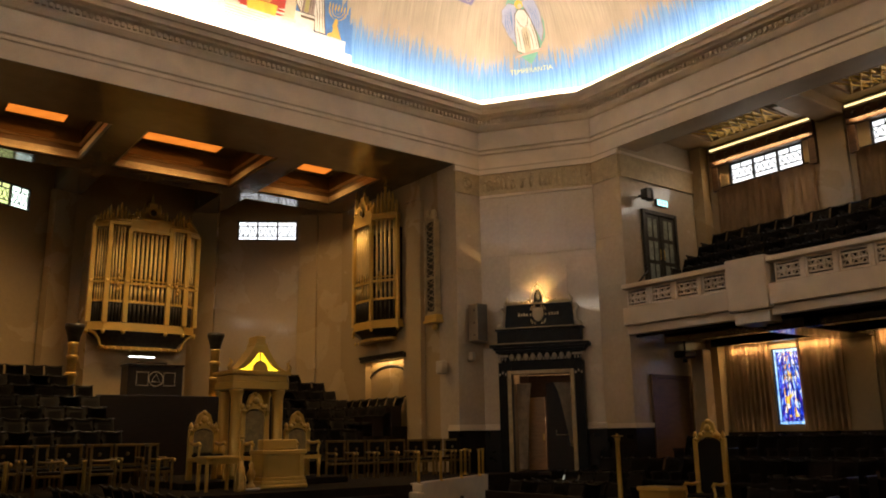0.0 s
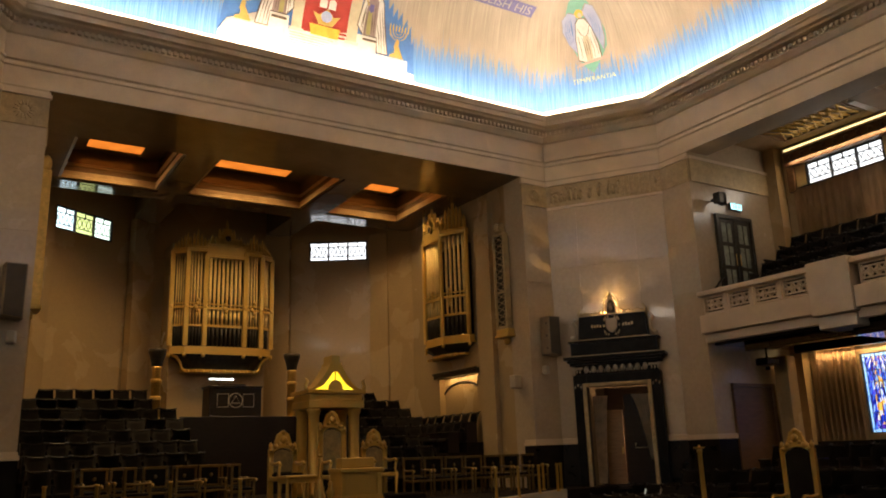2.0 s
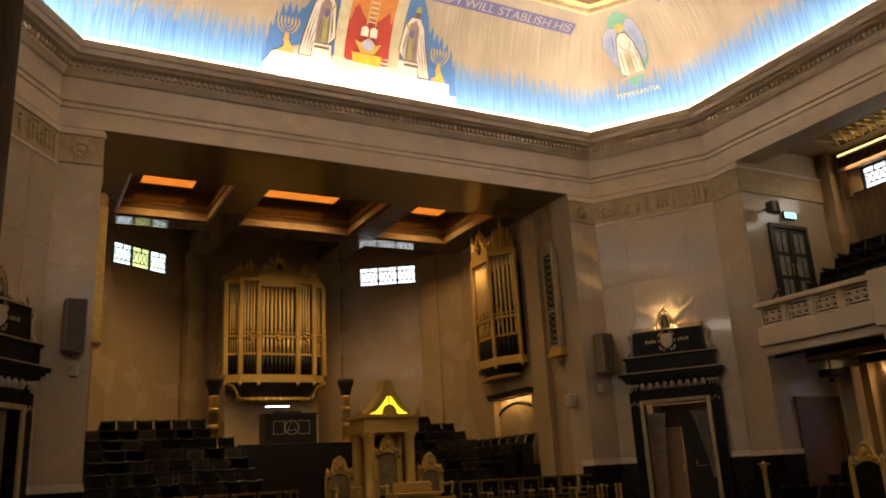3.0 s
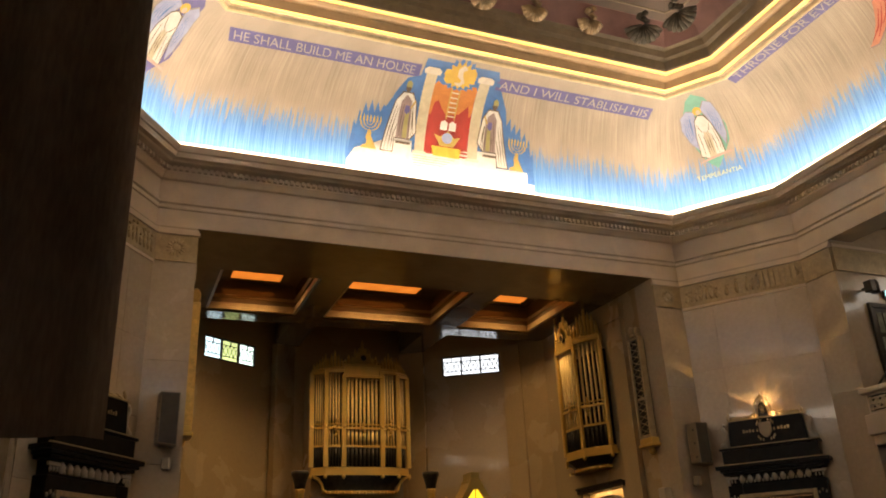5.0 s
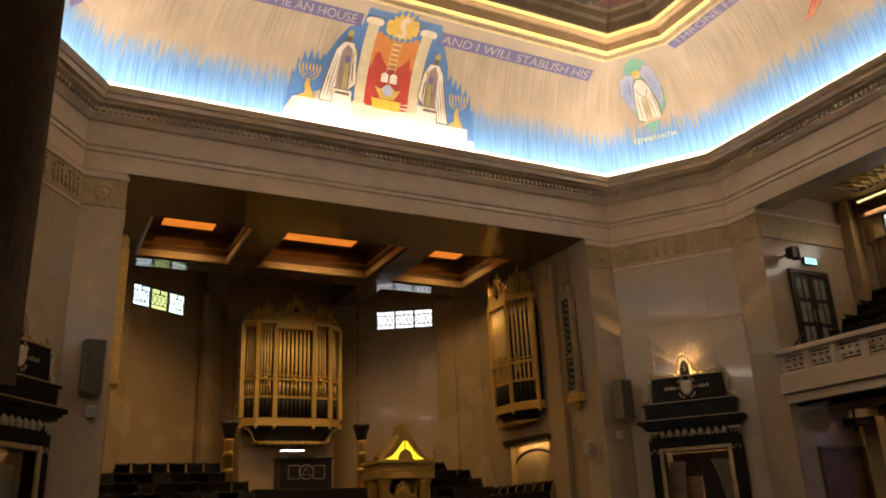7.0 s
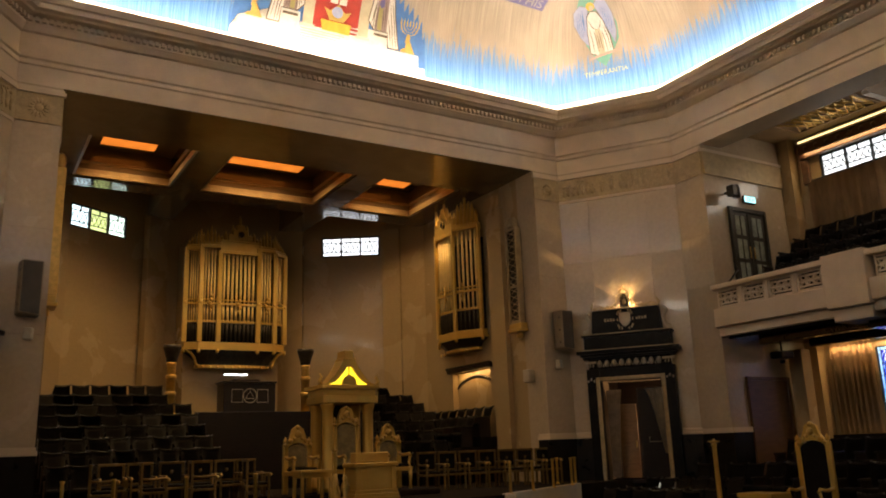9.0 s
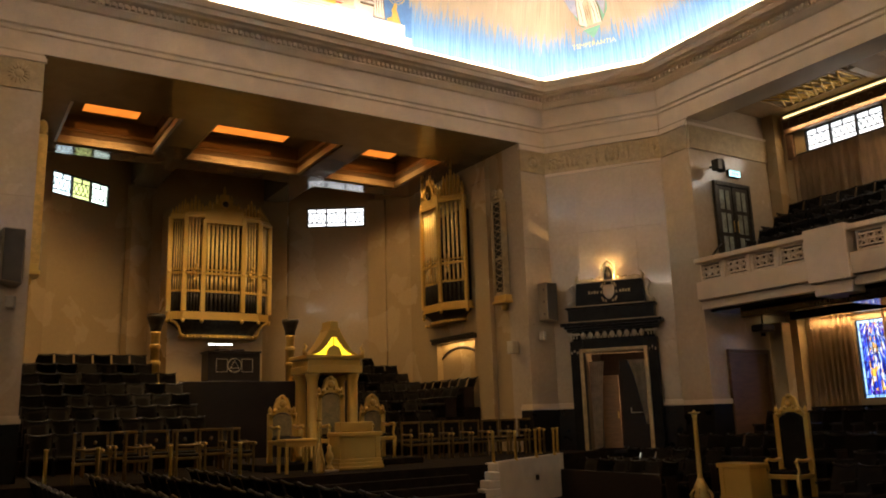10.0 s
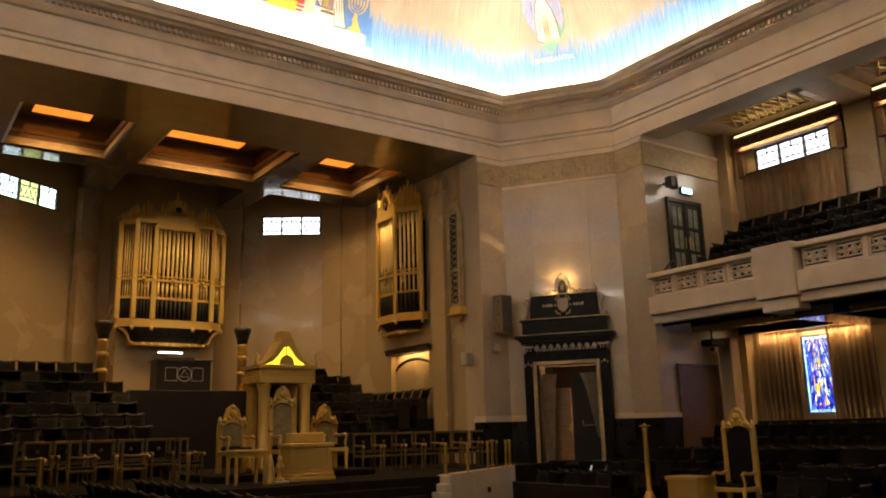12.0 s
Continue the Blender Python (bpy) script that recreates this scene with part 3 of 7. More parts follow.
# ---- lamps of the place, and added daylight fill ----
for x0, x1 in ((3.2, 4.82), (7.22, mx(7.22)), (12.3, 13.92)):
    strip_lamp("coffer_lamp", (x0, 25.15, 11.80), (x1, 25.15, 11.80), (0, 0, -1), 1.2, 43 * (x1 - x0), (1.0, 0.65, 0.29), 120)
for b in range(3):
    yc = 13.2 - 4.52 * b
    for sx in (22.25, mx(22.25)):
        k = 1 if sx > XA else -1
        strip_lamp("pelmet_lamp", (sx - 0.03 * k, yc - 1.6, 10.76), (sx - 0.03 * k, yc + 1.6, 10.76), (0.3 * k, 0, -1), 0.08, 13, (1.0, 0.66, 0.34))
        strip_lamp("pelmet_lamp", (sx, yc - 1.7, 4.68), (sx, yc + 1.7, 4.68), (0.3 * k, 0, -1), 0.08, 26, (1.0, 0.62, 0.28))
        # added stand-in for daylight; the unseen west side is stronger to fill the hall
        strip_lamp("window_light", (sx + 0.2 * k, yc - 1.2, 10.27), (sx + 0.2 * k, yc + 1.2, 10.27), (-k, 0, -0.15), 0.6, 9 if k > 0 else 40, (1.0, 0.85, 0.66))


# ---- marble lining, friezes and dado round the corners ----
def corner_frame(side, s=0.0, z=0.0, out=0.0):
    """Pose on a chamfered corner wall: x along the wall, y out of the hall, s metres from its front end."""
    d = Vector((B[0] - A[0], B[1] - A[1])).normalized()
    p = Vector(A) + d * s + Vector((d.y, -d.x)) * out
    ang = math.atan2(d.y, d.x)
    if side == 0:
        return Matrix.Translation((p.x, p.y, z)) @ Matrix.Rotation(ang, 4, "Z")
    return Matrix.Translation((mx(p.x), p.y, z)) @ Matrix.Rotation(-ang, 4, "Z") @ Matrix.Diagonal((1, 1, 1, 1))


def sun_relief(at, parent):
    """A small rayed disc in low relief on a wall that faces -y."""
    bm = bmesh.new()
    for q in range(14):
        a = 2 * math.pi * q / 14
        tube([(at[0] + 0.1 * math.cos(a), at[1], at[2] + 0.1 * math.sin(a)), (at[0] + 0.25 * math.cos(a), at[1], at[2] + 0.25 * math.sin(a))], [0.03, 0.008], 5, bm)
    blob(bm, at, (0.12, 0.04, 0.12), 2)
    return part("sun_relief", bm, PALEGILT, parent, "gilt sun in low relief")


LC = 3.695
for side in (0, 1):
    k = 1 if side == 0 else -1

    def on(s0, s1):
        return (s0, s1) if k > 0 else (-s1, -s0)

    m = corner_frame(side)
    fr = tagged(part("frieze", boxes((*on(0.0, LC), -0.05, 0.0, 9.81, 10.52)), RELIEF), "gilt plaster frieze with low relief figures", "frieze", "", "structure")
    fr.matrix_world = m
    rnd = random.Random(4 + side)
    for i in range(22):
        s = 0.2 + i * 0.155
        if 1.2 < s < 2.2 and i % 2:
            continue
        bm = bmesh.new()
        if s > 2.5:
            box(bm, *on(s - 0.04, s + 0.05), -0.11, -0.052, 9.87, 10.47)
        else:
            h = rnd.uniform(0.25, 0.5)
            blob(bm, (k * s, -0.06, 9.91 + h / 2), (0.07, 0.05, h / 2), 1), blob(bm, (k * (s + 0.03), -0.07, 9.95 + h), (0.05, 0.04, 0.05), 1)
            tube([(k * s, -0.07, 9.94 + h * 0.6), (k * (s + 0.12), -0.07, 9.99 + h * rnd.random())], 0.022, 5, bm)
        bevelled(bm, 0.005)
        part("relief", bm, PALEGILT, fr)
    mo = tagged(part("trim", boxes((*on(0, LC), -0.10, 0, 10.52, 10.61), (*on(0, LC), -0.05, 0, 10.61, 10.69), (*on(0, LC), -0.04, 0, 9.73, 9.81)), STONE), "cream moulding over the frieze", "trim", "", "structure")
    mo.matrix_world = m
    for n, (s0, s1) in enumerate(((-0.02, 0.80), (2.90, LC + 0.02))):
        dd = tagged(part("dado", boxes((*on(s0, s1), -0.06, 0, 1.1, 2.32)), DADO), "black polished marble dado", "dado", "", "structure")
        dd.matrix_world = m
        tr = tagged(part("trim_dado_rail", bevelled(boxes((*on(s0, s1), -0.09, 0, 2.32, 2.40), (*on(s0, s1), -0.05, 0, 2.40, 2.50)), 0.015), STONE), "pale marble dado rail", "trim", "", "structure")
        tr.matrix_world = m
    # slabs of the marble lining with fine joints
    for r, (z0, z1) in enumerate(((2.52, 4.25), (4.256, 5.95), (5.956, 7.75), (7.756, 9.72))):
        for s0, s1 in ((0.03, 0.93), (0.936, 2.75), (2.756, LC - 0.03)):
            if s0 == 0.936 and z0 < 5.9:
                continue
            sl = tagged(part("slab", boxes((*on(s0, s1), -0.02, 0, z0, z1)), MARBLE, bpy.data.objects["wall_corner_" + ("east", "west")[side]]))
            sl.matrix_world = m
    for s in (0.32, 3.52):
        bm = bmesh.new()
        for q in range(12):
            a = 2 * math.pi * q / 12
            tube([(k * (s + 0.09 * math.cos(a)), -0.06, 10.17 + 0.09 * math.sin(a)), (k * (s + 0.17 * math.cos(a)), -0.06, 10.17 + 0.17 * math.sin(a))], [0.02, 0.006], 5, bm)
        blob(bm, (k * s, -0.06, 10.17), (0.08, 0.04, 0.08), 1)
        part("sun_relief", bm, PALEGILT, fr, "gilt sun in low relief")
    # pier lining and band beside the recess
    f = (lambda a, b: (a, b)) if side == 0 else (lambda a, b: (mx(b), mx(a)))
    structure("trim_pier_frieze", boxes((*f(15.34, 16.37), YF - 0.05, YF, 9.81, 10.52)), RELIEF, "gilt plaster frieze panel on the pier", "frieze")
    sun_relief((sum(f(15.34, 16.37)) / 2, YF - 0.055, 10.17), bpy.data.objects["trim_pier_frieze" + (".001" if side else "")])
    structure("trim_pier", boxes((*f(15.30, 16.37), YF - 0.10, YF, 10.52, 10.61), (*f(15.33, 16.37), YF - 0.05, YF, 10.61, 10.69)), STONE, "cream moulding on the pier", "trim")
    structure("trim_pier_rail", boxes((*f(15.3, 16.37), YF - 0.08, YF + 0.5, 2.32, 2.42), (*f(15.33, 16.37), YF - 0.05, YF + 0.5, 2.42, 2.5)), STONE, "pale marble dado rail on the pier", "trim")
    structure("dado_pier", boxes((*f(15.32, 16.37), YF - 0.05, YF + 0.5, 1.1, 2.32)), DADO, "black polished marble dado of the pier", "dado")
    for z0, z1 in ((2.52, 4.9), (4.906, 7.3), (7.306, 9.8)):
        part("slab", boxes((*f(15.35, 16.32), YF - 0.02, YF, z0, z1)), MARBLE, bpy.data.objects["wall_pier_" + ("east", "west")[side]])
    # end pier: frieze, rail, dado, marble slabs
    structure("trim_end_frieze", boxes((*f(XR - 0.05, XR), 15.6, 16.68, 9.81, 10.52)), RELIEF, "gilt plaster frieze panel on the end pier", "frieze")
    structure("trim_end", boxes((*f(XR - 0.10, XR), 15.58, 16.66, 10.52, 10.61), (*f(XR - 0.05, XR), 15.58, 16.66, 10.61, 10.69)), STONE, "cream moulding on the end pier", "trim")
    structure("trim_end_rail", boxes((*f(XR - 0.08, 19.3), 15.52, 15.6, 2.32, 2.46), (*f(XR - 0.08, XR), 15.6, 16.62, 2.32, 2.46)), STONE, "pale marble dado rail on the end pier", "trim")
    structure("dado_end", boxes((*f(XR - 0.05, 19.3), 15.55, 15.6, 1.1, 2.32), (*f(XR - 0.05, XR), 15.6, 16.64, 1.1, 2.32)), DADO, "black polished marble dado of the end pier", "dado")
    for z0, z1 in ((2.48, 5.0), (6.5, 8.0), (8.006, 9.8)):
        part("slab", boxes((*f(XR - 0.02, XR), 15.6, 16.66, z0, z1)), MARBLE, bpy.data.objects["wall_end_pier_" + ("east", "west")[side]])


# ---- the portals ----
def portal(side):
    top = empty("portal", corner_frame(side, 1.85, 0), "black marble doorway with gilded ornament and a lit sunburst crest", "portal", "portals")
    part("jamb", bevelled(boxes((-1.30, -0.91, -0.32, 0, 1.1, 4.34)), 0.012), BLACK, top)
    part("jamb", bevelled(boxes((0.91, 1.30, -0.32, 0, 1.1, 4.34)), 0.012), BLACK, top)
    part("lintel", bevelled(boxes((-0.91, 0.91, -0.30, 0, 3.98, 4.34), (-1.22, 1.22, -0.28, 0, 4.34, 4.62)), 0.01), BLACK, top)
    ent = part("entablature", bevelled(boxes((-1.36, 1.36, -0.40, 0, 4.62, 4.70), (-1.42, 1.42, -0.46, 0, 4.70, 4.78), (-1.52, 1.52, -0.52, 0, 4.78, 4.88)), 0.01), BLACK, top)
    part("gilt_fillet", boxes((-1.52, 1.52, -0.525, -0.45, 4.88, 4.905)), PALEGILT, ent, "thin gilded edge")
    att = part("attic", bevelled(boxes((-1.30, 1.30, -0.38, 0, 4.88, 5.30), (-1.36, 1.36, -0.42, 0, 5.30, 5.36)), 0.01), BLACK, top)
    part("gilt_fillet", boxes((-1.37, 1.37, -0.43, -0.38, 5.36, 5.385)), PALEGILT, att, "thin gilded edge")
    bx = part("tablet", bevelled(prism([(-1.06, 5.36), (1.06, 5.36), (1.0, 6.10), (-1.0, 6.10)], -0.30, 0), 0.01), BLACK, top, "black tapered tablet")
    part("gilt_fillet", boxes((-1.02, 1.02, -0.33, -0.02, 6.10, 6.14)), PALEGILT, bx)
    sh = bmesh.new()
    prism([(-0.17, 5.98), (-0.17, 5.72), (-0.10, 5.60), (0, 5.54), (0.10, 5.60), (0.17, 5.72), (0.17, 5.98)], -0.36, -0.29, sh)
    part("shield", bevelled(sh, 0.02), PALE, bx, "pale heraldic shield")
    for i in range(14):
        a = 2 * math.pi * i / 14
        wr = bmesh.new()
        blob(wr, (0.23 * math.copysign(abs(math.cos(a)) ** 0.5, math.cos(a)), -0.31, 5.77 + 0.27 * math.copysign(abs(math.sin(a)) ** 0.5, math.sin(a))), (0.028, 0.025, 0.05), 1)
        part("wreath_leaf", wr, PALEGILT, bx)
    for i in range(4):
        for k in (-1, 1):
            part("lettering", boxes((*sorted((k * (0.32 + i * 0.085), k * (0.375 + i * 0.085))), -0.312, -0.30, 5.74, 5.81 + 0.02 * (i % 2))), PALEGILT, bx, "unreadable gilt lettering")
    for k in (-1, 1):
        sc = bmesh.new()
        tube([(k * 1.14, -0.22, 6.05), (k * 1.20, -0.22, 5.95), (k * 1.12, -0.22, 5.80), (k * 1.12, -0.22, 5.62), (k * 1.20, -0.22, 5.48), (k * 1.30, -0.22, 5.45)], [0.05, 0.06, 0.055, 0.05, 0.07, 0.05], 8, sc)
        blob(sc, (k * 1.24, -0.22, 5.47), (0.09, 0.07, 0.08)), blob(sc, (k * 1.14, -0.22, 6.03), (0.06, 0.06, 0.06))
        part("scroll", sc, PALE, bx, "pale gilded scroll")
        ac = bmesh.new()
        tube([(k * 1.0, -0.2, 6.15), (k * 1.03, -0.2, 6.24), (k * 0.97, -0.2, 6.32), (k * 0.99, -0.2, 6.38)], [0.035, 0.045, 0.03, 0.012], 6, ac)
        tube([(k * 0.96, -0.2, 6.17), (k * 0.8, -0.2, 6.22), (k * 0.62, -0.2, 6.17), (k * 0.45, -0.2, 6.21), (k * 0.32, -0.2, 6.18)], [0.03, 0.022, 0.03, 0.022, 0.03], 6, ac)
        for j in range(5):
            blob(ac, (k * (0.88 - 0.12 * j), -0.2, 6.19 + 0.03 * (j % 2)), (0.05, 0.03, 0.04), 1)
        part("acroterion", ac, PALEGILT, bx, "gilded leaf scroll along the tablet's top")
    crest = bmesh.new()
    for rx, rz, th in ((0.24, 0.56, 0.026), (0.15, 0.42, 0.02)):
        tube([(rx * math.cos(a), -0.26, 6.16 + rz * math.sin(a)) for a in [math.pi * i / 12 for i in range(13)]], th, 6, crest)
    for q in range(5):
        a = radians(30 + q * 30)
        tube([(0, -0.26, 6.3), (0.2 * math.cos(a), -0.26, 6.3 + 0.38 * math.sin(a))], 0.012, 5, crest)
    for k in (-1, 1):
        tube([(k * 0.2, -0.24, 6.2), (k * 0.30, -0.24, 6.27), (k * 0.38, -0.24, 6.19), (k * 0.46, -0.24, 6.21)], [0.04, 0.035, 0.03, 0.015], 6, crest)
    blob(crest, (0, -0.26, 6.3), (0.06, 0.05, 0.08)), blob(crest, (0, -0.26, 6.75), (0.035, 0.035, 0.05))
    part("crest", crest, PALEGILT, top, "gilded openwork arched crest in front of a lamp")
    # gilded architrave round the doorway
    part("architrave", bevelled(boxes((-1.02, -0.90, -0.37, -0.30, 1.1, 4.08), (0.90, 1.02, -0.37, -0.30, 1.1, 4.08), (-0.90, 0.90, -0.37, -0.30, 3.97, 4.08)), 0.015), PALEGILT, top, "gilded door architrave")
    for i in range(9):
        s = -0.88 + i * 0.22
        ur = lathe([(0.02, 0), (0.05, 0.02), (0.075, 0.08), (0.08, 0.13), (0.05, 0.18), (0.02, 0.22)], 8, None, (s, -0.30, 4.38))
        part("urn_ornament", ur, PALE, top, "pale gilded relief ornament")
        if i < 8:
            dr = bmesh.new()
            blob(dr, (s + 0.11, -0.29, 4.42), (0.03, 0.025, 0.05), 1)
            part("drop_ornament", dr, PALE, top)
    for k in (-1, 1):
        part("capital", bevelled(boxes((*sorted((k * 0.98, k * 1.32)), -0.36, -0.30, 4.50, 4.57)), 0.008), PALE, top, "pale gilded capital")
        for j in range(3):
            for zz, rr in ((4.44, 0.06), (3.98 + 0.05 * (j == 1), 0.05)):
                cap = bmesh.new()
                blob(cap, (k * (1.07 + 0.09 * j), -0.34, zz), (0.027, 0.03, rr), 1)
                part("leaf_ornament", cap, PALE, top)
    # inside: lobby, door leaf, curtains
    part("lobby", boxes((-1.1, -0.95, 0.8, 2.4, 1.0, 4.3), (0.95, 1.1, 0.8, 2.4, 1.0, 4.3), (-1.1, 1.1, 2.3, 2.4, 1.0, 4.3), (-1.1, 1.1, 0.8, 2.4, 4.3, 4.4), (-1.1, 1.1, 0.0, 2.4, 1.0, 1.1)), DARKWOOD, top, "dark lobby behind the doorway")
    lf = part("door_leaf", bevelled(boxes((-0.62, -0.08, 0.55, 0.61, 1.12, 3.30)), 0.01), LEAFWOOD, top, "tan wooden inner door leaf, half open")
    part("door_handle", boxes((-0.16, -0.12, 0.50, 0.55, 2.0, 2.2)), GOLD, lf)
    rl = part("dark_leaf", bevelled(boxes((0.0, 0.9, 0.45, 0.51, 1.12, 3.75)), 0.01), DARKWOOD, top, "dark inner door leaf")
    part("push_bar", tube([(0.28, 0.40, 2.30), (0.28, 0.38, 2.16), (0.62, 0.38, 2.16), (0.62, 0.44, 2.16)], 0.016, 6), PALE, rl, "pale metal push bar")
    for name, xs in (("curtain", ((-0.86, -0.40), (-0.84, -0.60))), ("curtain", ((0.30, 0.86), (0.74, 0.88)))):
        c = bmesh.new()
        rows = []
        for j in range(13):
            v = j / 12
            z = 3.72 - 2.55 * v if xs[0][0] < 0 else 3.72 - 1.9 * v
            e = v ** 0.7
            a, b = xs[0][0] * (1 - e) + xs[1][0] * e, xs[0][1] * (1 - e) + xs[1][1] * e
            rows.append([c.verts.new((a + (b - a) * i / 24, 0.14 + 0.035 * math.sin(i * 1.6 + v), z)) for i in range(25)])
        for r0, r1 in zip(rows, rows[1:]):
            for i in range(24):
                c.faces.new((r0[i], r0[i + 1], r1[i + 1], r1[i])).smooth = True
        bmesh.ops.solidify(c, geom=c.faces[:], thickness=0.012)
        part(name, c, LACE, top, "pale gathered curtain drawn to one side")
    # a lamp behind the crest; unseen blades and plate are added to shape its rays
    lm = bpy.data.lights.new("crest_lamp", "POINT")
    lm.energy, lm.color, lm.shadow_soft_size = (80 if side == 0 else 6), (1.0, 0.62, 0.24), 0.002
    lo = new("crest_lamp", lm)
    lo.matrix_world = corner_frame(side, 1.85, 6.34) @ Matrix.Translation((0, -0.18, 0))
    edges = [-14, 34, 40, 49, 55, 63, 68, 76, 81, 88, 93, 100, 105, 113, 118, 126, 131, 140, 146, 194]
    for a0, a1 in zip(edges[::2], edges[1::2]):
        a0, a1 = radians(a0), radians(a1)
        bl = prism([(q * math.cos(a), 6.34 + q * math.sin(a)) for q, a in ((0.11, a0), (0.15, a0), (0.15, a1), (0.11, a1))], -0.205, -0.002)
        part("ray_blade", bl, BRONZE, top)
    part("lamp_shield", bevelled(prism([(0.16 * math.cos(math.pi * j / 10), 6.14 + 0.44 * math.sin(math.pi * j / 10)) for j in range(11)], -0.235, -0.207), 0.005), BRONZE, top, "added bronze plate that keeps the lamp out of sight")
    # unseen fill lamp added behind the dark leaf to brighten the doorway
    lb = bpy.data.lights.new("lobby_lamp", "POINT")
    lb.energy, lb.color, lb.shadow_soft_size = 45, (1.0, 0.6, 0.3), 0.15
    lbo = new("lobby_lamp", lb)
    lbo.matrix_world = corner_frame(side, 1.85, 2.6) @ Matrix.Translation((0.5, 1.3, 0))
    return top


portal(0), portal(1)


# ---- organ cases ----
def organ(m, label, side=False):
    """A case that bows out from its wall: local x along the wall, -y into the room, 0 at the wall."""
    top = empty("organ_case", m, label, "organ", "organ cases")
    ZB, ZR, ZT = 6.08, 7.45, 9.5
    # bays: (x0, y0, x1, y1) on the front line
    bays = [(-1.88, -0.38, -1.40, -0.64), (-1.40, -0.64, -0.74, -0.70), (-0.74, -0.70, 0.74, -0.70), (0.74, -0.70, 1.40, -0.64), (1.40, -0.64, 1.88, -0.38)]
    counts, heads = (4, 4, 8, 4, 4), (9.34, 9.44, 9.26, 9.44, 9.34)
    outline = [(-1.88, 0), (-1.88, -0.38), (-1.40, -0.64), (-0.74, -0.70), (0.74, -0.70), (1.40, -0.64), (1.88, -0.38), (1.88, 0)]
    if side:
        # three bays only, the outer ones wide and canted
        bays = [(-1.82, -0.26, -0.72, -0.86), (-0.72, -0.86, 0.72, -0.86), (0.72, -0.86, 1.82, -0.26)]
        counts, heads = (5, 6, 5), (9.62, 9.5, 9.62)
        outline = [(-1.82, 0), (-1.82, -0.26), (-0.72, -0.86), (0.72, -0.86), (1.82, -0.26), (1.82, 0)]

    def shrink(k, dy=0.0):
        return [(x * k, y * k + dy) for x, y in outline]

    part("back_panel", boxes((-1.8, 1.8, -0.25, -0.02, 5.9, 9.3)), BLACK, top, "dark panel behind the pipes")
    part("base_rail", bevelled(upright(shrink(1.0), 5.86, ZB), 0.01), GILTWOOD, top)
    part("base_moulding", upright(shrink(1.04), 5.80, 5.87), GILTWOOD, top)
    low = bmesh.new()
    prev = None
    for i in range(8):
        v = i / 7
        k = 1.0 - 0.30 * math.sin(v * math.pi / 2)
        loop = [low.verts.new((x * k, y * k, 5.80 - (0.3 if side else 0.5) * v)) for x, y in outline]
        if prev:
            for j in range(len(loop)):
                low.faces.new((prev[j], prev[(j + 1) % len(loop)], loop[(j + 1) % len(loop)], loop[j]))
        prev = loop
    low.faces.new(prev)
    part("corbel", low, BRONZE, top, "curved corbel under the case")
    part("corbel_shelf", bevelled(upright(shrink(0.74), 5.42 if side else 5.20, 5.51 if side else 5.30), 0.01), GILTWOOD, top)
    for k in () if side else (-1, 1):
        part("scroll_bracket", tube([(k * 1.80, -0.42, 5.78), (k * 1.62, -0.45, 5.70), (k * 1.48, -0.45, 5.52), (k * 1.42, -0.45, 5.30), (k * 1.30, -0.45, 5.24)], [0.05, 0.06, 0.05, 0.05, 0.07], 8), GILTWOOD, top)
    for i in range(10):
        x = -1.2 + i * 0.267
        bm = bmesh.new()
        blob(bm, (x, -0.52, 5.42 if side else 5.22), (0.06, 0.05, 0.07), 1)
        part("pendant", bm, GILTWOOD, top)
    for i in range(len(outline) - 2):
        x, y = outline[1 + i]
        bm = bevelled(boxes((x - 0.085, x + 0.085, y - 0.075, y + 0.05, ZB, heads[min(len(heads) - 1, i)] + 0.12)), 0.012)
        box(bm, x - 0.04, x + 0.04, y - 0.09, y - 0.074, ZB + 0.15, ZR - 0.15), box(bm, x - 0.04, x + 0.04, y - 0.09, y - 0.074, ZR + 0.15, ZT - 0.3)
        part("post", bm, GILTWOOD, top)
        bm = bmesh.new()
        blob(bm, (x, y - 0.06, ZR + 0.02), (0.09, 0.04, 0.09), 1)
        part("rosette", bm, GOLD, top)
        bm = bmesh.new()
        blob(bm, (x, y, 5.76), (0.08, 0.08, 0.09), 1)
        part("pendant", bm, GILTWOOD, top)
    for (x0, y0, x1, y1), c, zh in zip(bays, counts, heads):
        a, b = Vector((x0, y0)), Vector((x1, y1))
        d = (b - a).normalized()
        nn = Vector((-d.y, d.x))           # towards the wall

        def slab(u0, u1, f0, f1, z0, z1):
            q = [a + d * u0 + nn * f0, a + d * u1 + nn * f0, a + d * u1 + nn * f1, a + d * u0 + nn * f1]
            return upright([(v.x, v.y) for v in q], z0, z1)

        L = (b - a).length
        part("rail", bevelled(slab(0.05, L - 0.05, -0.03, 0.06, ZR - 0.06, ZR + 0.03), 0.008), GILTWOOD, top)
        part("rail", bevelled(slab(0.05, L - 0.05, -0.01, 0.05, ZR + 0.10, ZR + 0.15), 0.008), GILTWOOD, top)
        part("cornice", bevelled(slab(-0.02, L + 0.02, -0.08, 0.25, zh, zh + 0.12), 0.015), GILTWOOD, top)
        middle = abs(x0 + x1) < 0.01
        rise = 0.46 if middle else 0.16
        part("head_panel", slab(0.0, L, -0.02, 0.2, zh + 0.12, zh + rise), GILTWOOD, top)
        part("head_moulding", bevelled(slab(-0.02, L + 0.02, -0.05, 0.22, zh + rise, zh + rise + 0.06), 0.01), GILTWOOD, top)
        part("tip_band", slab(0.06, L - 0.06, 0.02, 0.06, ZR - 0.68, ZR - 0.60), GOLD, top, "gilded band across the pipe feet")
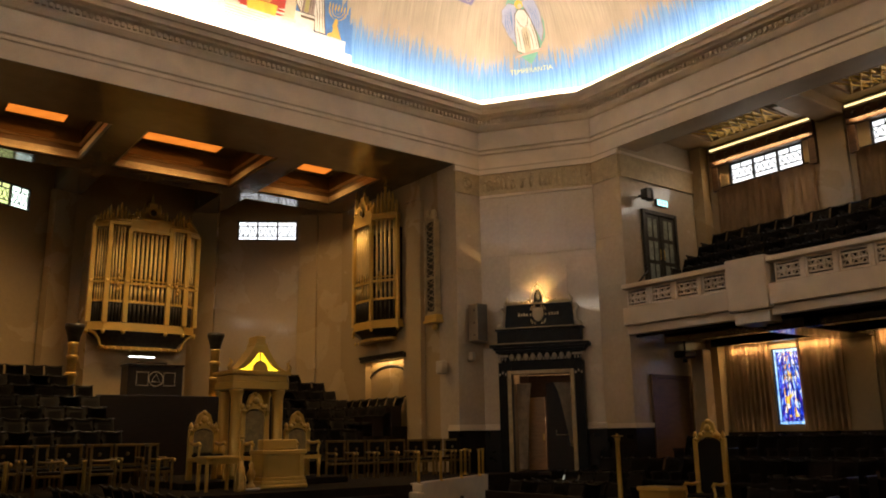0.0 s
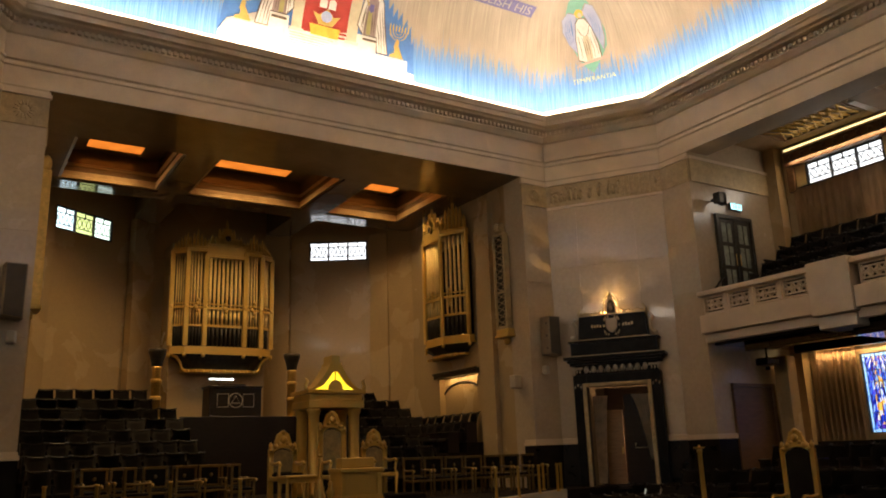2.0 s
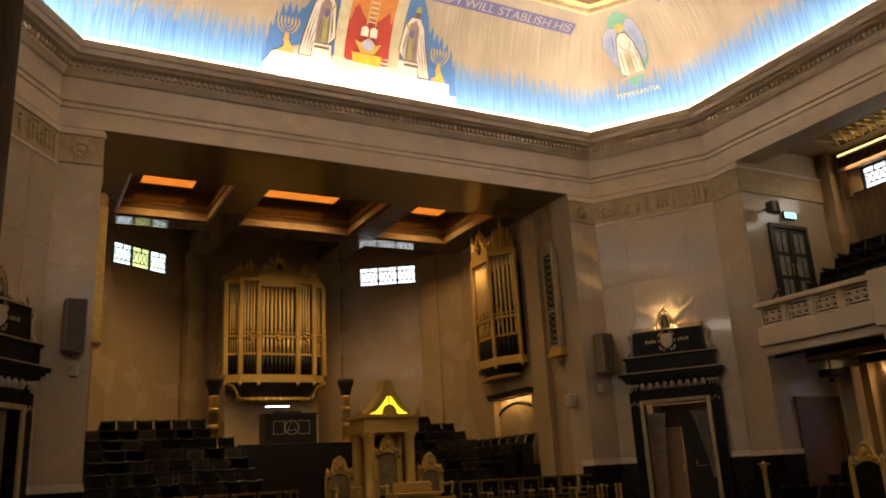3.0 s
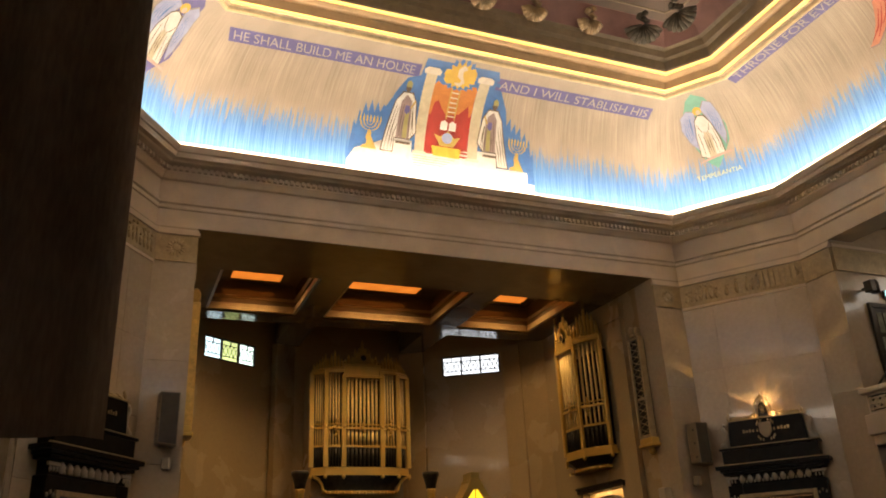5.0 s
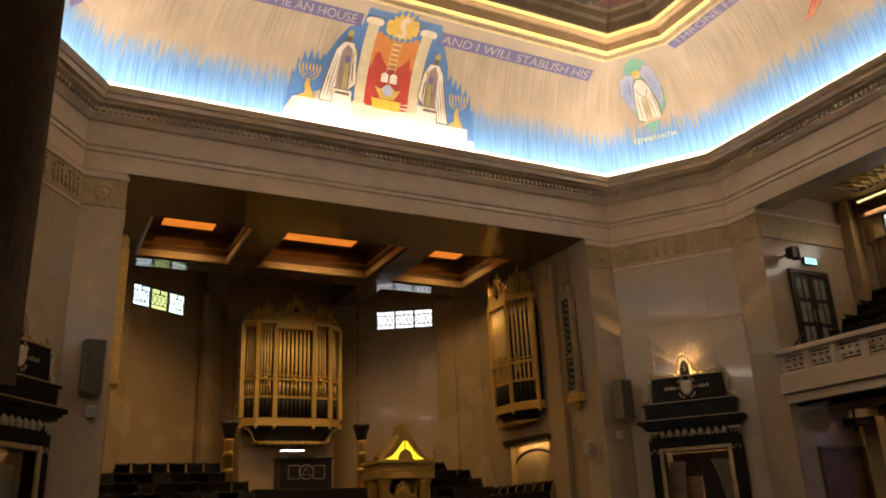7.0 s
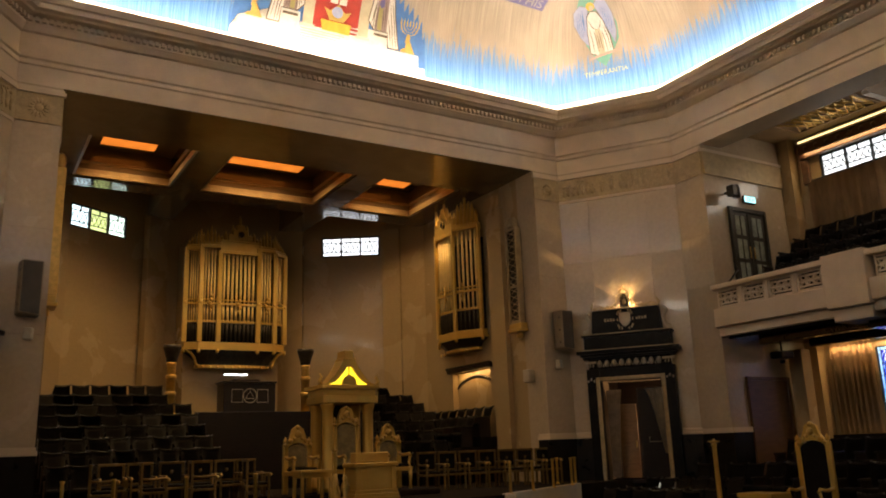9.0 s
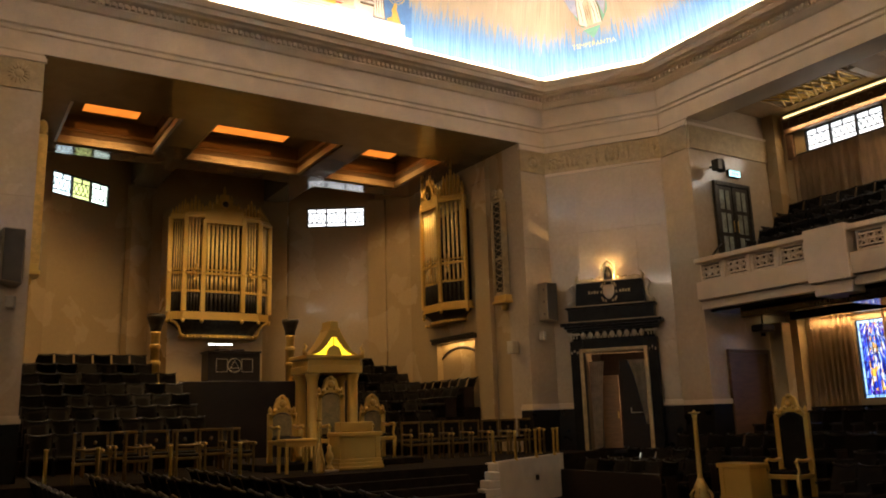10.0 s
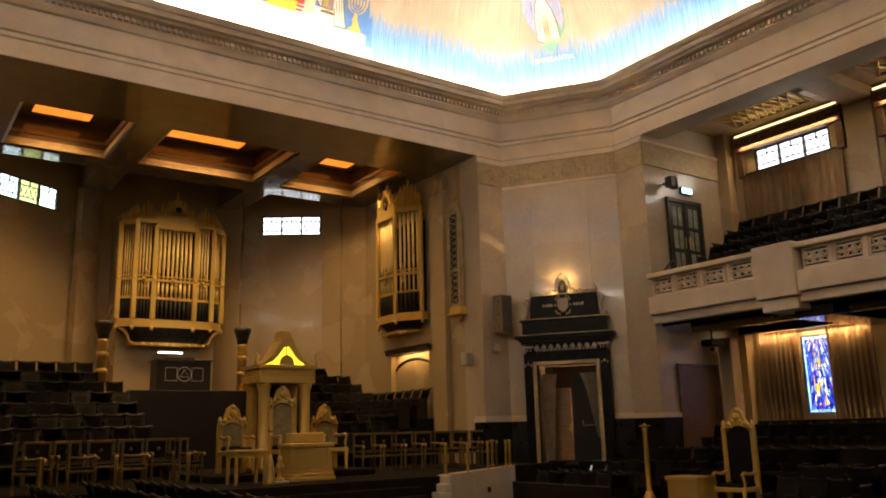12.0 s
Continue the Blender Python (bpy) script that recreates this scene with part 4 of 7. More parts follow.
        for i in range(c):
            p = a + d * (0.11 + (L - 0.22) * (i + 0.5) / c) + nn * 0.07
            r = (L - 0.22) / c * (0.26 if side else 0.35)
            mouth = ZR + 0.35 + 0.1 * math.sin(i * 2.1)
            part("pipe", lathe([(r * 0.4, ZR), (r, mouth), (r, zh + 0.02)], 10, None, (p.x, p.y, 0)), PIPE, top)
            part("lower_pipe", lathe([(r * 0.9, ZR - 0.62), (r * 0.9, ZR - 0.05)], 10, None, (p.x, p.y, 0)), PIPE, top)
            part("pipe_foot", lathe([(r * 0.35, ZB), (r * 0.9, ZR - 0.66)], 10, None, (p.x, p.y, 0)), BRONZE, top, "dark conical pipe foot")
        # crown: slim spires that step up to a peak
        n_sp = 11 if middle else (7 if L > 0.9 else 5)
        for i in range(n_sp):
            v = (i + 0.5) / n_sp
            if middle:
                peak = max(0.0, 1 - abs(2 * v - 1) * 1.25)
                h = 0.12 + 0.16 * (i % 2) + 0.62 * peak ** 1.3
            elif L > 0.9:
                h = 0.35 + 0.6 * (1 - abs(2 * v - 1)) + 0.1 * (i % 2)
            else:
                # the outer bays climb towards the middle of the case
                inner = v if x0 + x1 < 0 else 1 - v
                h = 0.10 + 0.48 * inner if abs(x0 + x1) > 2.5 else 0.22 + 0.36 * (1 - abs(2 * v - 1))
            w = L / n_sp * (0.52 if middle else 0.44)
            p = a + d * (L * v) + nn * 0.06
            part("spire", lathe([(w, 0), (w, h * 0.62), (w * 1.25, h * 0.66), (w * 0.8, h * 0.74), (w * 0.75, h * 0.9), (0.008, h + 0.06)], 6, None, (p.x, p.y, zh + rise + 0.06)), GILTWOOD, top)
        if middle:
            for q, hh in ((0.46, 0.22), (0.30, 0.42), (0.16, 0.60)):
                part("crown_step", bevelled(slab(L / 2 - q * L / 1.48, L / 2 + q * L / 1.48, -0.06, 0.05, zh + rise + 0.06, zh + rise + 0.06 + hh), 0.02), GILTWOOD, top)
    em = bmesh.new()
    bmesh.ops.create_circle(em, segments=24, radius=0.13, cap_ends=True, matrix=Matrix.Translation((0, -0.80 if not side else -0.96, 10.0)) @ Matrix.Rotation(radians(90), 4, "X"))
    r = bmesh.ops.extrude_face_region(em, geom=em.faces[:])
    bmesh.ops.translate(em, vec=(0, 0.1, 0), verts=[v for v in r["geom"] if isinstance(v, bmesh.types.BMVert)])
    part("medallion", em, BRONZE, top, "round medallion in the crown")
    ring_bm = tube([(0.13 * math.cos(2 * math.pi * i / 20), -0.81 if not side else -0.97, 10.0 + 0.13 * math.sin(2 * math.pi * i / 20)) for i in range(21)], 0.02, 6)
    part("medallion_ring", ring_bm, GOLD, top)
    for x in (-1.05, 0.0, 1.05):
        bm = bmesh.new()
        for j in range(5):
            blob(bm, (x + 0.05 * math.sin(j * 2.2), -0.76 if not side else -0.9 + 0.2 * abs(x), ZR - 0.28 + j * 0.13), (0.09 - 0.012 * abs(j - 2), 0.05, 0.09), 1)
        part("carving", bm, GOLD, top, "carved gilded drop ornament")
    return top


organ(Matrix.Translation((XA, 29.03, 0)) @ Matrix.Diagonal((0.965, 1, 1, 1)), "gilded organ case with tall pipes on the back wall")
part_organ = organ(Matrix.Translation((15.38, 24.2, 0)) @ Matrix.Rotation(radians(-90), 4, "Z") @ Matrix.Diagonal((0.80, 0.85, 1, 1)), "gilded organ case bowing out over an arched door", True)
structure("organ_backing", boxes((6.75, mx(6.75), 29.02, 30.39, 3.0, 9.9)), RECESS, "buff masonry breast behind the organ", "wall")

# lobby arch under the side organ
for side in (0,):
    bm = bmesh.new()
    pts = [(22.75, 1.1), (22.75, 4.0)] + [(24.05 - 1.3 * math.cos(a), 4.0 + 0.6 * math.sin(a)) for a in [math.pi * i / 12 for i in range(1, 12)]] + [(25.35, 4.0), (25.35, 1.1)]
    d = tagged(part("door_recess", bevelled(boxes((15.64, 15.75, 22.62, 25.38, 1.1, 4.86)), 0.01), RECESS), "plain buff door in the arched lobby", "door", "", "structure")
    tr = tagged(part("trim_arch", tube([(15.63, y, z) for y, z in pts], 0.04, 8), DARKWOOD), "dark arched door moulding", "trim", "", "structure")
    structure("trim_lobby_head", bevelled(boxes((15.28, 15.398, 22.6, 25.4, 4.78, 4.95), (15.22, 15.3, 22.6, 25.4, 4.90, 4.98)), 0.01), BRONZE, "dark ledge over the arched lobby", "trim")
    h = empty("door_handle", Matrix.Translation((15.62, 24.9, 2.2)), "small dark door furniture on the lobby door", "handle")
    part("plate", boxes((-0.02, 0.02, -0.06, 0.06, -0.12, 0.12)), BRONZE, h)
    # fill lamp added out of sight under the ledge for the arch's amber glow
    strip_lamp("lobby_lamp", (15.47, 23.0, 4.74), (15.47, 25.0, 4.74), (0.2, 0, -1), 0.06, 9, (1.0, 0.6, 0.22))

# strip light under the organ and the console below
led = empty("strip_light", Matrix.Translation((XA, 28.45, 4.96)), "short cool strip light under the organ", "strip light")
part("tube", tube([(-0.42, 0, 0), (0.42, 0, 0)], 0.022, 8), LEDWHITE, led)
part("housing", boxes((-0.45, 0.45, 0.03, 0.06, -0.03, 0.05)), BRONZE, led)
part("bracket", boxes((-0.05, 0.05, 0.03, 0.575, 0.0, 0.03)), BRONZE, led)


# ---- lattice panels, speakers and small fixtures ----
def lattice(side):
    k = 1 if side == 0 else -1
    top = empty("lattice_panel", Matrix.Translation((15.36 if side == 0 else mx(15.36), 20.8, 0)) @ Matrix.Rotation(0 if side == 0 else math.pi, 4, "Z"), "tall gilded lattice panel with carved head and ledge", "wall panel", "lattice panels")
    part("backing", boxes((-0.19, 0.035, -0.24, 0.24, 6.05, 9.0)), BRONZE, top)
    # brighter gold on the west panel stands for the light falling on it
    gilt = RELIEF if side == 0 else GOLD
    part("frame", bevelled(boxes((-0.27, -0.05, -0.30, -0.23, 5.95, 9.08), (-0.27, -0.05, 0.23, 0.30, 5.95, 9.08), (-0.24, -0.05, -0.23, 0.23, 9.0, 9.08), (-0.24, -0.05, -0.23, 0.23, 5.95, 6.05),
                                 (-0.24, -0.05, -0.23, 0.23, 7.1, 7.18)), 0.01), gilt, top)
    bm = bmesh.new()
    for i in range(14):
        z = 6.05 + i * 0.21
        tube([(-0.21, -0.23, z), (-0.21, 0.23, z + 0.21)], 0.014, 4, bm), tube([(-0.21, 0.23, z), (-0.21, -0.23, z + 0.21)], 0.014, 4, bm)
    part("lattice", bm, gilt, top)
    bm = bmesh.new()
    blob(bm, (-0.15, -0.12, 9.25), (0.13, 0.09, 0.2)), blob(bm, (-0.15, 0.14, 9.28), (0.13, 0.09, 0.22)), blob(bm, (-0.14, 0, 9.16), (0.13, 0.24, 0.09))
    part("carved_head", bm, gilt, top)
    part("ledge", bevelled(boxes((-0.30, 0.03, -0.36, 0.36, 5.68, 5.78), (-0.26, 0.03, -0.32, 0.32, 5.78, 5.95)), 0.015), GILTWOOD, top)
    bm = bmesh.new()
    blob(bm, (-0.08, 0, 5.58), (0.09, 0.14, 0.12))
    part("pendant", bm, GOLD, top)


lattice(0), lattice(1)


def speaker(m):
    top = empty("wall_loudspeaker", m, "tall tan column loudspeaker with dark grille on a wall bracket", "loudspeaker", "loudspeakers")
    part("cabinet", bevelled(prism([(-0.22, -0.56), (0.22, -0.62), (0.22, 0.6), (-0.22, 0.6)], -0.55, -0.12), 0.02), CABINET, top)
    part("grille", bevelled(prism([(-0.19, -0.53), (0.19, -0.58), (0.19, 0.57), (-0.19, 0.57)], -0.565, -0.545), 0.006), SPEAKER, top, "dark cloth grille")
    for z in (-0.38, 0.0, 0.38):
        part("grip", lathe([(0.035, 0), (0.035, 0.006)], 10, None, (0, 0, 0)), SPEAKER, top).matrix_local = Matrix.Translation((-0.219, -0.42, z)) @ Matrix.Rotation(radians(-90), 4, "Y")
    part("bracket", boxes((-0.05, 0.05, -0.13, 0.0, -0.3, -0.2), (-0.05, 0.05, -0.13, 0.0, 0.2, 0.3)), BRONZE, top)


speaker(Matrix.Translation((15.9, YF - 0.01, 5.56)))
speaker(Matrix.Translation((1.15, YF - 0.01, 5.85)) @ Matrix.Rotation(radians(6), 4, "Z"))


def small_box(m, label, name="wall_sensor", s=1.0):
    top = empty(name, m, label, "fixture")
    part("housing", bevelled(boxes((-0.09 * s, 0.09 * s, -0.22 * s, -0.05, -0.13 * s, 0.13 * s)), 0.02), PALE, top)
    part("arm", tube([(0, -0.08, -0.05), (0, 0.0, -0.12)], 0.025, 6), BRONZE, top)


small_box(Matrix.Translation((15.75, YF - 0.01, 4.55)) @ Matrix.Rotation(radians(20), 4, "Z"), "small pale camera on the marble pier", "wall_camera")
small_box(Matrix.Translation((15.36, 20.35, 4.25)) @ Matrix.Rotation(radians(-80), 4, "Z"), "small pale box fixed to the pier", "wall_box", 1.5)
small_box(Matrix.Translation((1.3, YF - 0.01, 4.9)) @ Matrix.Rotation(radians(-20), 4, "Z"), "small pale camera on the marble pier", "wall_camera")

# ---- mural figures, painted on the cove ----
PAINT = {n: material("paint_" + n, tuple(v * 0.6 for v in c), 0.6, vary=0.2, scale=4, fine=40, bump=0.1) for n, c in (
    ("indigo", (0.13, 0.12, 0.34)), ("blue", (0.07, 0.20, 0.52)), ("red", (0.42, 0.04, 0.03)), ("yellow", (0.66, 0.44, 0.05)), ("cream", (0.66, 0.60, 0.50)),
    ("white", (0.72, 0.70, 0.66)), ("grey", (0.30, 0.27, 0.24)), ("green", (0.16, 0.42, 0.33)), ("lilac", (0.36, 0.40, 0.62)), ("stone", (0.56, 0.50, 0.36)),
    ("orange", (0.60, 0.22, 0.04)), ("gold", (0.55, 0.38, 0.10)), ("pink", (0.55, 0.38, 0.33)), ("lettering", (0.42, 0.38, 0.40)), ("pale_yellow", (0.6, 0.62, 0.3)), ("umber", (0.13, 0.09, 0.06)), ("olive", (0.36, 0.33, 0.12)), ("mauve", (0.30, 0.22, 0.22)), ("salmon", (0.66, 0.25, 0.15)), ("flesh", (0.62, 0.45, 0.34)))}


def cove_depth(z):
    return 0.2 if z < 13 else 0.2 + 2.4 * (1 - math.cos(math.asin(min(0.9999, (z - 13) / 3.1))))


def on_cove(face, s, z, lift):
    o = cove_depth(z)
    a = math.asin(min(0.9999, max(0.0, (z - 13) / 3.1)))
    nx, nz = 3.1 * math.cos(a), -2.4 * math.sin(a)
    size = math.hypot(nx, nz)
    o, z = o + lift * nx / size, z + lift * nz / size
    if face == "front":
        return (XA + s, YF - o, z)
    if face == "east":
        return (XR - o, s, z)
    k = 1 if face == "corner_east" else -1
    d = Vector((B[0] - A[0], B[1] - A[1])).normalized()
    p = Vector(A) + d * (1.85 + 1.14 * s * k) + Vector((d.y, -d.x)) * o
    return (p.x if k > 0 else mx(p.x), p.y, z)


mural = bpy.data.objects["cove_mural"]


def painted(name, face, pts, paint, layer=1, label=""):
    """A flat painted shape that follows the cove: outline as (along, height)."""
    bm = bmesh.new()
    f = bm.faces.new([bm.verts.new((x, 0, z)) for x, z in pts])
    bmesh.ops.triangulate(bm, faces=[f])
    z0, z1 = min(p[1] for p in pts), max(p[1] for p in pts)
    x0, x1 = min(p[0] for p in pts), max(p[0] for p in pts)
    for i in range(1, int((z1 - z0) / 0.12) + 1):
        bmesh.ops.bisect_plane(bm, geom=bm.verts[:] + bm.edges[:] + bm.faces[:], plane_co=(0, 0, z0 + i * 0.12), plane_no=(0, 0, 1))
    for v in bm.verts:
        v.co = on_cove(face, v.co.x, v.co.z, 0.008 * layer)
    ob = part(name, bm, PAINT[paint], mural, label)
    return ob


def outlined(name, face, pts, paint, layer=2):
    cx, cz = sum(p[0] for p in pts) / len(pts), sum(p[1] for p in pts) / len(pts)
    painted("painted_outline", face, [(cx + (x - cx) * 1.07 + (0.012 if x > cx else -0.012), cz + (z - cz) * 1.03) for x, z in pts], "grey", layer - 0.5)
    return painted(name, face, pts, paint, layer)


def words(text, face, s0, s1, z0, z1, paint, flip=False, layer=3):
    cu = bpy.data.curves.new("words", "FONT")
    cu.body, cu.align_x = text, "LEFT"
    tmp = bpy.data.objects.new("words", cu)
    scene.collection.objects.link(tmp)
    dg = bpy.context.evaluated_depsgraph_get()
    me = bpy.data.meshes.new_from_object(tmp.evaluated_get(dg))
    bpy.data.objects.remove(tmp)
    xs, ys = [v.co.x for v in me.vertices], [v.co.y for v in me.vertices]
    for v in me.vertices:
        u, w = (v.co.x - min(xs)) / (max(xs) - min(xs)), (v.co.y - min(ys)) / (max(ys) - min(ys))
        v.co = on_cove(face, s0 + (s1 - s0) * u, z0 + (z1 - z0) * w, 0.008 * layer)
    me.materials.append(PAINT[paint])
    ob = new("lettering", me)
    ob.parent = mural
    return tagged(ob, "pale capital lettering")


def rect(x0, x1, z0, z1):
    n = max(1, int(abs(x1 - x0) / 1.0))
    return [(x0 + (x1 - x0) * i / n, z0) for i in range(n + 1)] + [(x1 + (x0 - x1) * i / n, z1) for i in range(n + 1)]


painted("text_band", "front", rect(-6.62, -1.25, 15.66, 15.87), "indigo")
painted("text_band", "front", rect(1.15, 6.62, 15.68, 15.89), "indigo")
painted("text_band", "east", rect(3.0, 16.0, 15.92, 16.04), "indigo")
words("HE SHALL BUILD ME AN HOUSE", "front", -6.5, -1.42, 15.70, 15.84, "lettering")
words("AND I WILL STABLISH HIS", "front", 1.25, 6.5, 15.72, 15.86, "lettering")
words("THRONE FOR EVER  I WILL", "east", 15.8, 10.2, 15.945, 16.025, "lettering")
# blue sky and painted steps
painted("painted_sky", "front", [(-3.1, 13.3), (-2.98, 14.0), (-2.93, 14.45), (-2.86, 14.3), (-2.8, 14.75), (-2.72, 14.6), (-2.64, 14.95), (-2.55, 14.7), (-2.46, 15.02), (-2.36, 14.72), (-2.28, 15.0), (-2.2, 14.75), (-2.1, 14.95), (-2.0, 14.85), (-1.85, 15.25), (-1.7, 15.45), (-1.55, 15.62), (-1.2, 15.7), (-1.15, 15.97), (1.1, 15.97), (1.15, 15.7), (1.5, 15.55), (1.7, 15.3), (1.8, 14.95), (1.9, 15.15), (1.98, 14.8), (2.08, 15.05), (2.16, 14.75), (2.26, 14.98), (2.36, 14.6), (2.46, 14.85), (2.55, 14.55), (2.64, 14.7), (2.72, 14.2), (2.8, 14.3), (2.9, 13.3)], "blue")
painted("painted_glow", "front", [(-0.78, 13.8), (-0.72, 15.6), (-0.5, 15.75), (0.5, 15.75), (0.62, 15.6), (0.6, 13.8)], "orange", 2)
painted("painted_curtain", "front", [(-0.78, 13.8), (-0.74, 14.95), (-0.68, 14.9), (-0.62, 15.2), (-0.58, 15.0), (-0.5, 15.28), (-0.44, 14.92), (-0.36, 15.1), (-0.28, 14.85), (-0.2, 14.95), (0.1, 14.9), (0.2, 15.02), (0.26, 14.8), (0.34, 15.15), (0.38, 14.95), (0.46, 15.25), (0.52, 14.98), (0.6, 15.05), (0.6, 13.8)], "red", 3)
painted("painted_steps", "front", [(-3.09, 12.9), (-3.09, 13.28), (-2.87, 13.28), (-2.87, 13.66), (-1.8, 13.68), (-1.8, 14.12), (-1.16, 14.12), (-1.16, 13.76), (0.95, 13.76), (0.95, 14.12), (1.56, 14.12), (1.56, 13.68), (2.63, 13.68), (2.63, 13.32), (2.86, 13.32), (2.86, 12.9)], "white", 3)
for i in range(5):
    painted("painted_stair_line", "front", rect(-1.12, 0.2 - 0.12 * i, 13.70 - 0.075 * i, 13.725 - 0.075 * i), "pink", 4)
for x0, x1, xb0, xb1 in ((-1.05, -0.72, -1.08, -0.78), (0.62, 0.95, 0.6, 0.92)):
    painted("painted_column", "front", [(xb0, 13.84), (xb1, 13.84), (x1, 15.76), (x0, 15.76)], "stone", 4)
    painted("painted_base", "front", rect(xb0 - 0.06, xb1 + 0.06, 13.77, 13.86), "cream", 5)
    painted("painted_capital", "front", [(x0 - 0.08, 15.76), (x0 - 0.1, 15.83), (x0, 15.87), (x1, 15.87), (x1 + 0.1, 15.83), (x1 + 0.08, 15.76)], "cream", 5)
star = []
for i in range(32):
    r = 1.0 if i % 2 == 0 else 0.76
    star.append((-0.03 + 0.52 * r * math.cos(2 * math.pi * i / 32), 15.80 + 0.22 * r * math.sin(2 * math.pi * i / 32)))
ring_pts = [(-0.03 + 0.68 * (1 if i % 2 else 0.82) * math.cos(2 * math.pi * i / 40), 15.79 + 0.26 * (1 if i % 2 else 0.82) * math.sin(2 * math.pi * i / 40)) for i in range(40)]
painted("painted_halo", "front", ring_pts, "blue", 4)
painted("painted_sun", "front", star, "yellow", 5, "golden painted sun")
for x in (-0.2, 0.06):
    painted("painted_ladder_rail", "front", [(x, 14.85), (x + 0.04, 14.85), (x + 0.05, 15.58), (x + 0.01, 15.58)], "gold", 5)
for i in range(6):
    painted("painted_rung", "front", rect(-0.16, 0.07, 14.92 + i * 0.11, 14.95 + i * 0.11), "cream", 5)
for x in (-0.33, -0.06):
    painted("painted_tablet", "front", [(x, 14.56), (x + 0.22, 14.56), (x + 0.22, 14.76), (x + 0.11, 14.82), (x, 14.76)], "white", 6)
painted("painted_bowl", "front", [(-0.5, 14.42), (-0.35, 14.2), (-0.3, 14.1), (0.12, 14.1), (0.2, 14.2), (0.34, 14.42), (0.15, 14.36), (-0.06, 14.55), (-0.3, 14.36)], "gold", 6)
painted("painted_globe", "front", [(-0.08 + 0.17 * math.cos(2 * math.pi * i / 16), 14.34 + 0.15 * math.sin(2 * math.pi * i / 16)) for i in range(16)], "lilac", 7)
painted("painted_altar", "front", [(-0.5, 13.78), (0.34, 13.78), (0.34, 14.02), (0.38, 14.08), (-0.56, 14.08), (-0.5, 14.02)], "yellow", 6)
for x, s in ((-2.46, 1), (2.24, 1)):
    painted("painted_lampstand_base", "front", [(x - 0.24, 13.70), (x + 0.24, 13.70), (x + 0.2, 13.78), (x + 0.08, 13.83), (x + 0.05, 13.95), (x + 0.1, 14.0), (x + 0.04, 14.06), (x + 0.07, 14.14), (x + 0.03, 14.25), (x - 0.03, 14.25), (x - 0.07, 14.14), (x - 0.04, 14.06), (x - 0.1, 14.0), (x - 0.05, 13.95), (x - 0.08, 13.83), (x - 0.2, 13.78)], "gold", 4)
    for w in (0.1, 0.2, 0.3):
        ptsm = [(x + w * math.cos(a), 14.45 - w * 0.8 * math.sin(a)) for a in [math.pi * i / 8 for i in range(9)]]
        painted("painted_branch", "front", ptsm + [(x + (px - x) * 0.84, pz + 0.012) for px, pz in ptsm[::-1]], "gold", 4)
    for i in range(7):
        painted("painted_flame", "front", [(x - 0.31 + i * 0.1, 14.46), (x - 0.27 + i * 0.1, 14.46), (x - 0.27 + i * 0.1, 14.58), (x - 0.29 + i * 0.1, 14.66), (x - 0.31 + i * 0.1, 14.58)], "yellow", 4)


def stroke(face, pts, w, paint, layer):
    """A brush line along points, tapering at both ends."""
    left, right = [], []
    for i, (x, z) in enumerate(pts):
        x0, z0 = pts[max(0, i - 1)]
        x1, z1 = pts[min(len(pts) - 1, i + 1)]
        dx, dz = x1 - x0, z1 - z0
        n = math.hypot(dx, dz)
        k = w * (0.35 if i in (0, len(pts) - 1) else 1.0) / 2
        left.append((x - dz / n * k, z + dx / n * k)), right.append((x + dz / n * k, z - dx / n * k))
    return painted("painted_stroke", face, left + right[::-1], paint, layer)


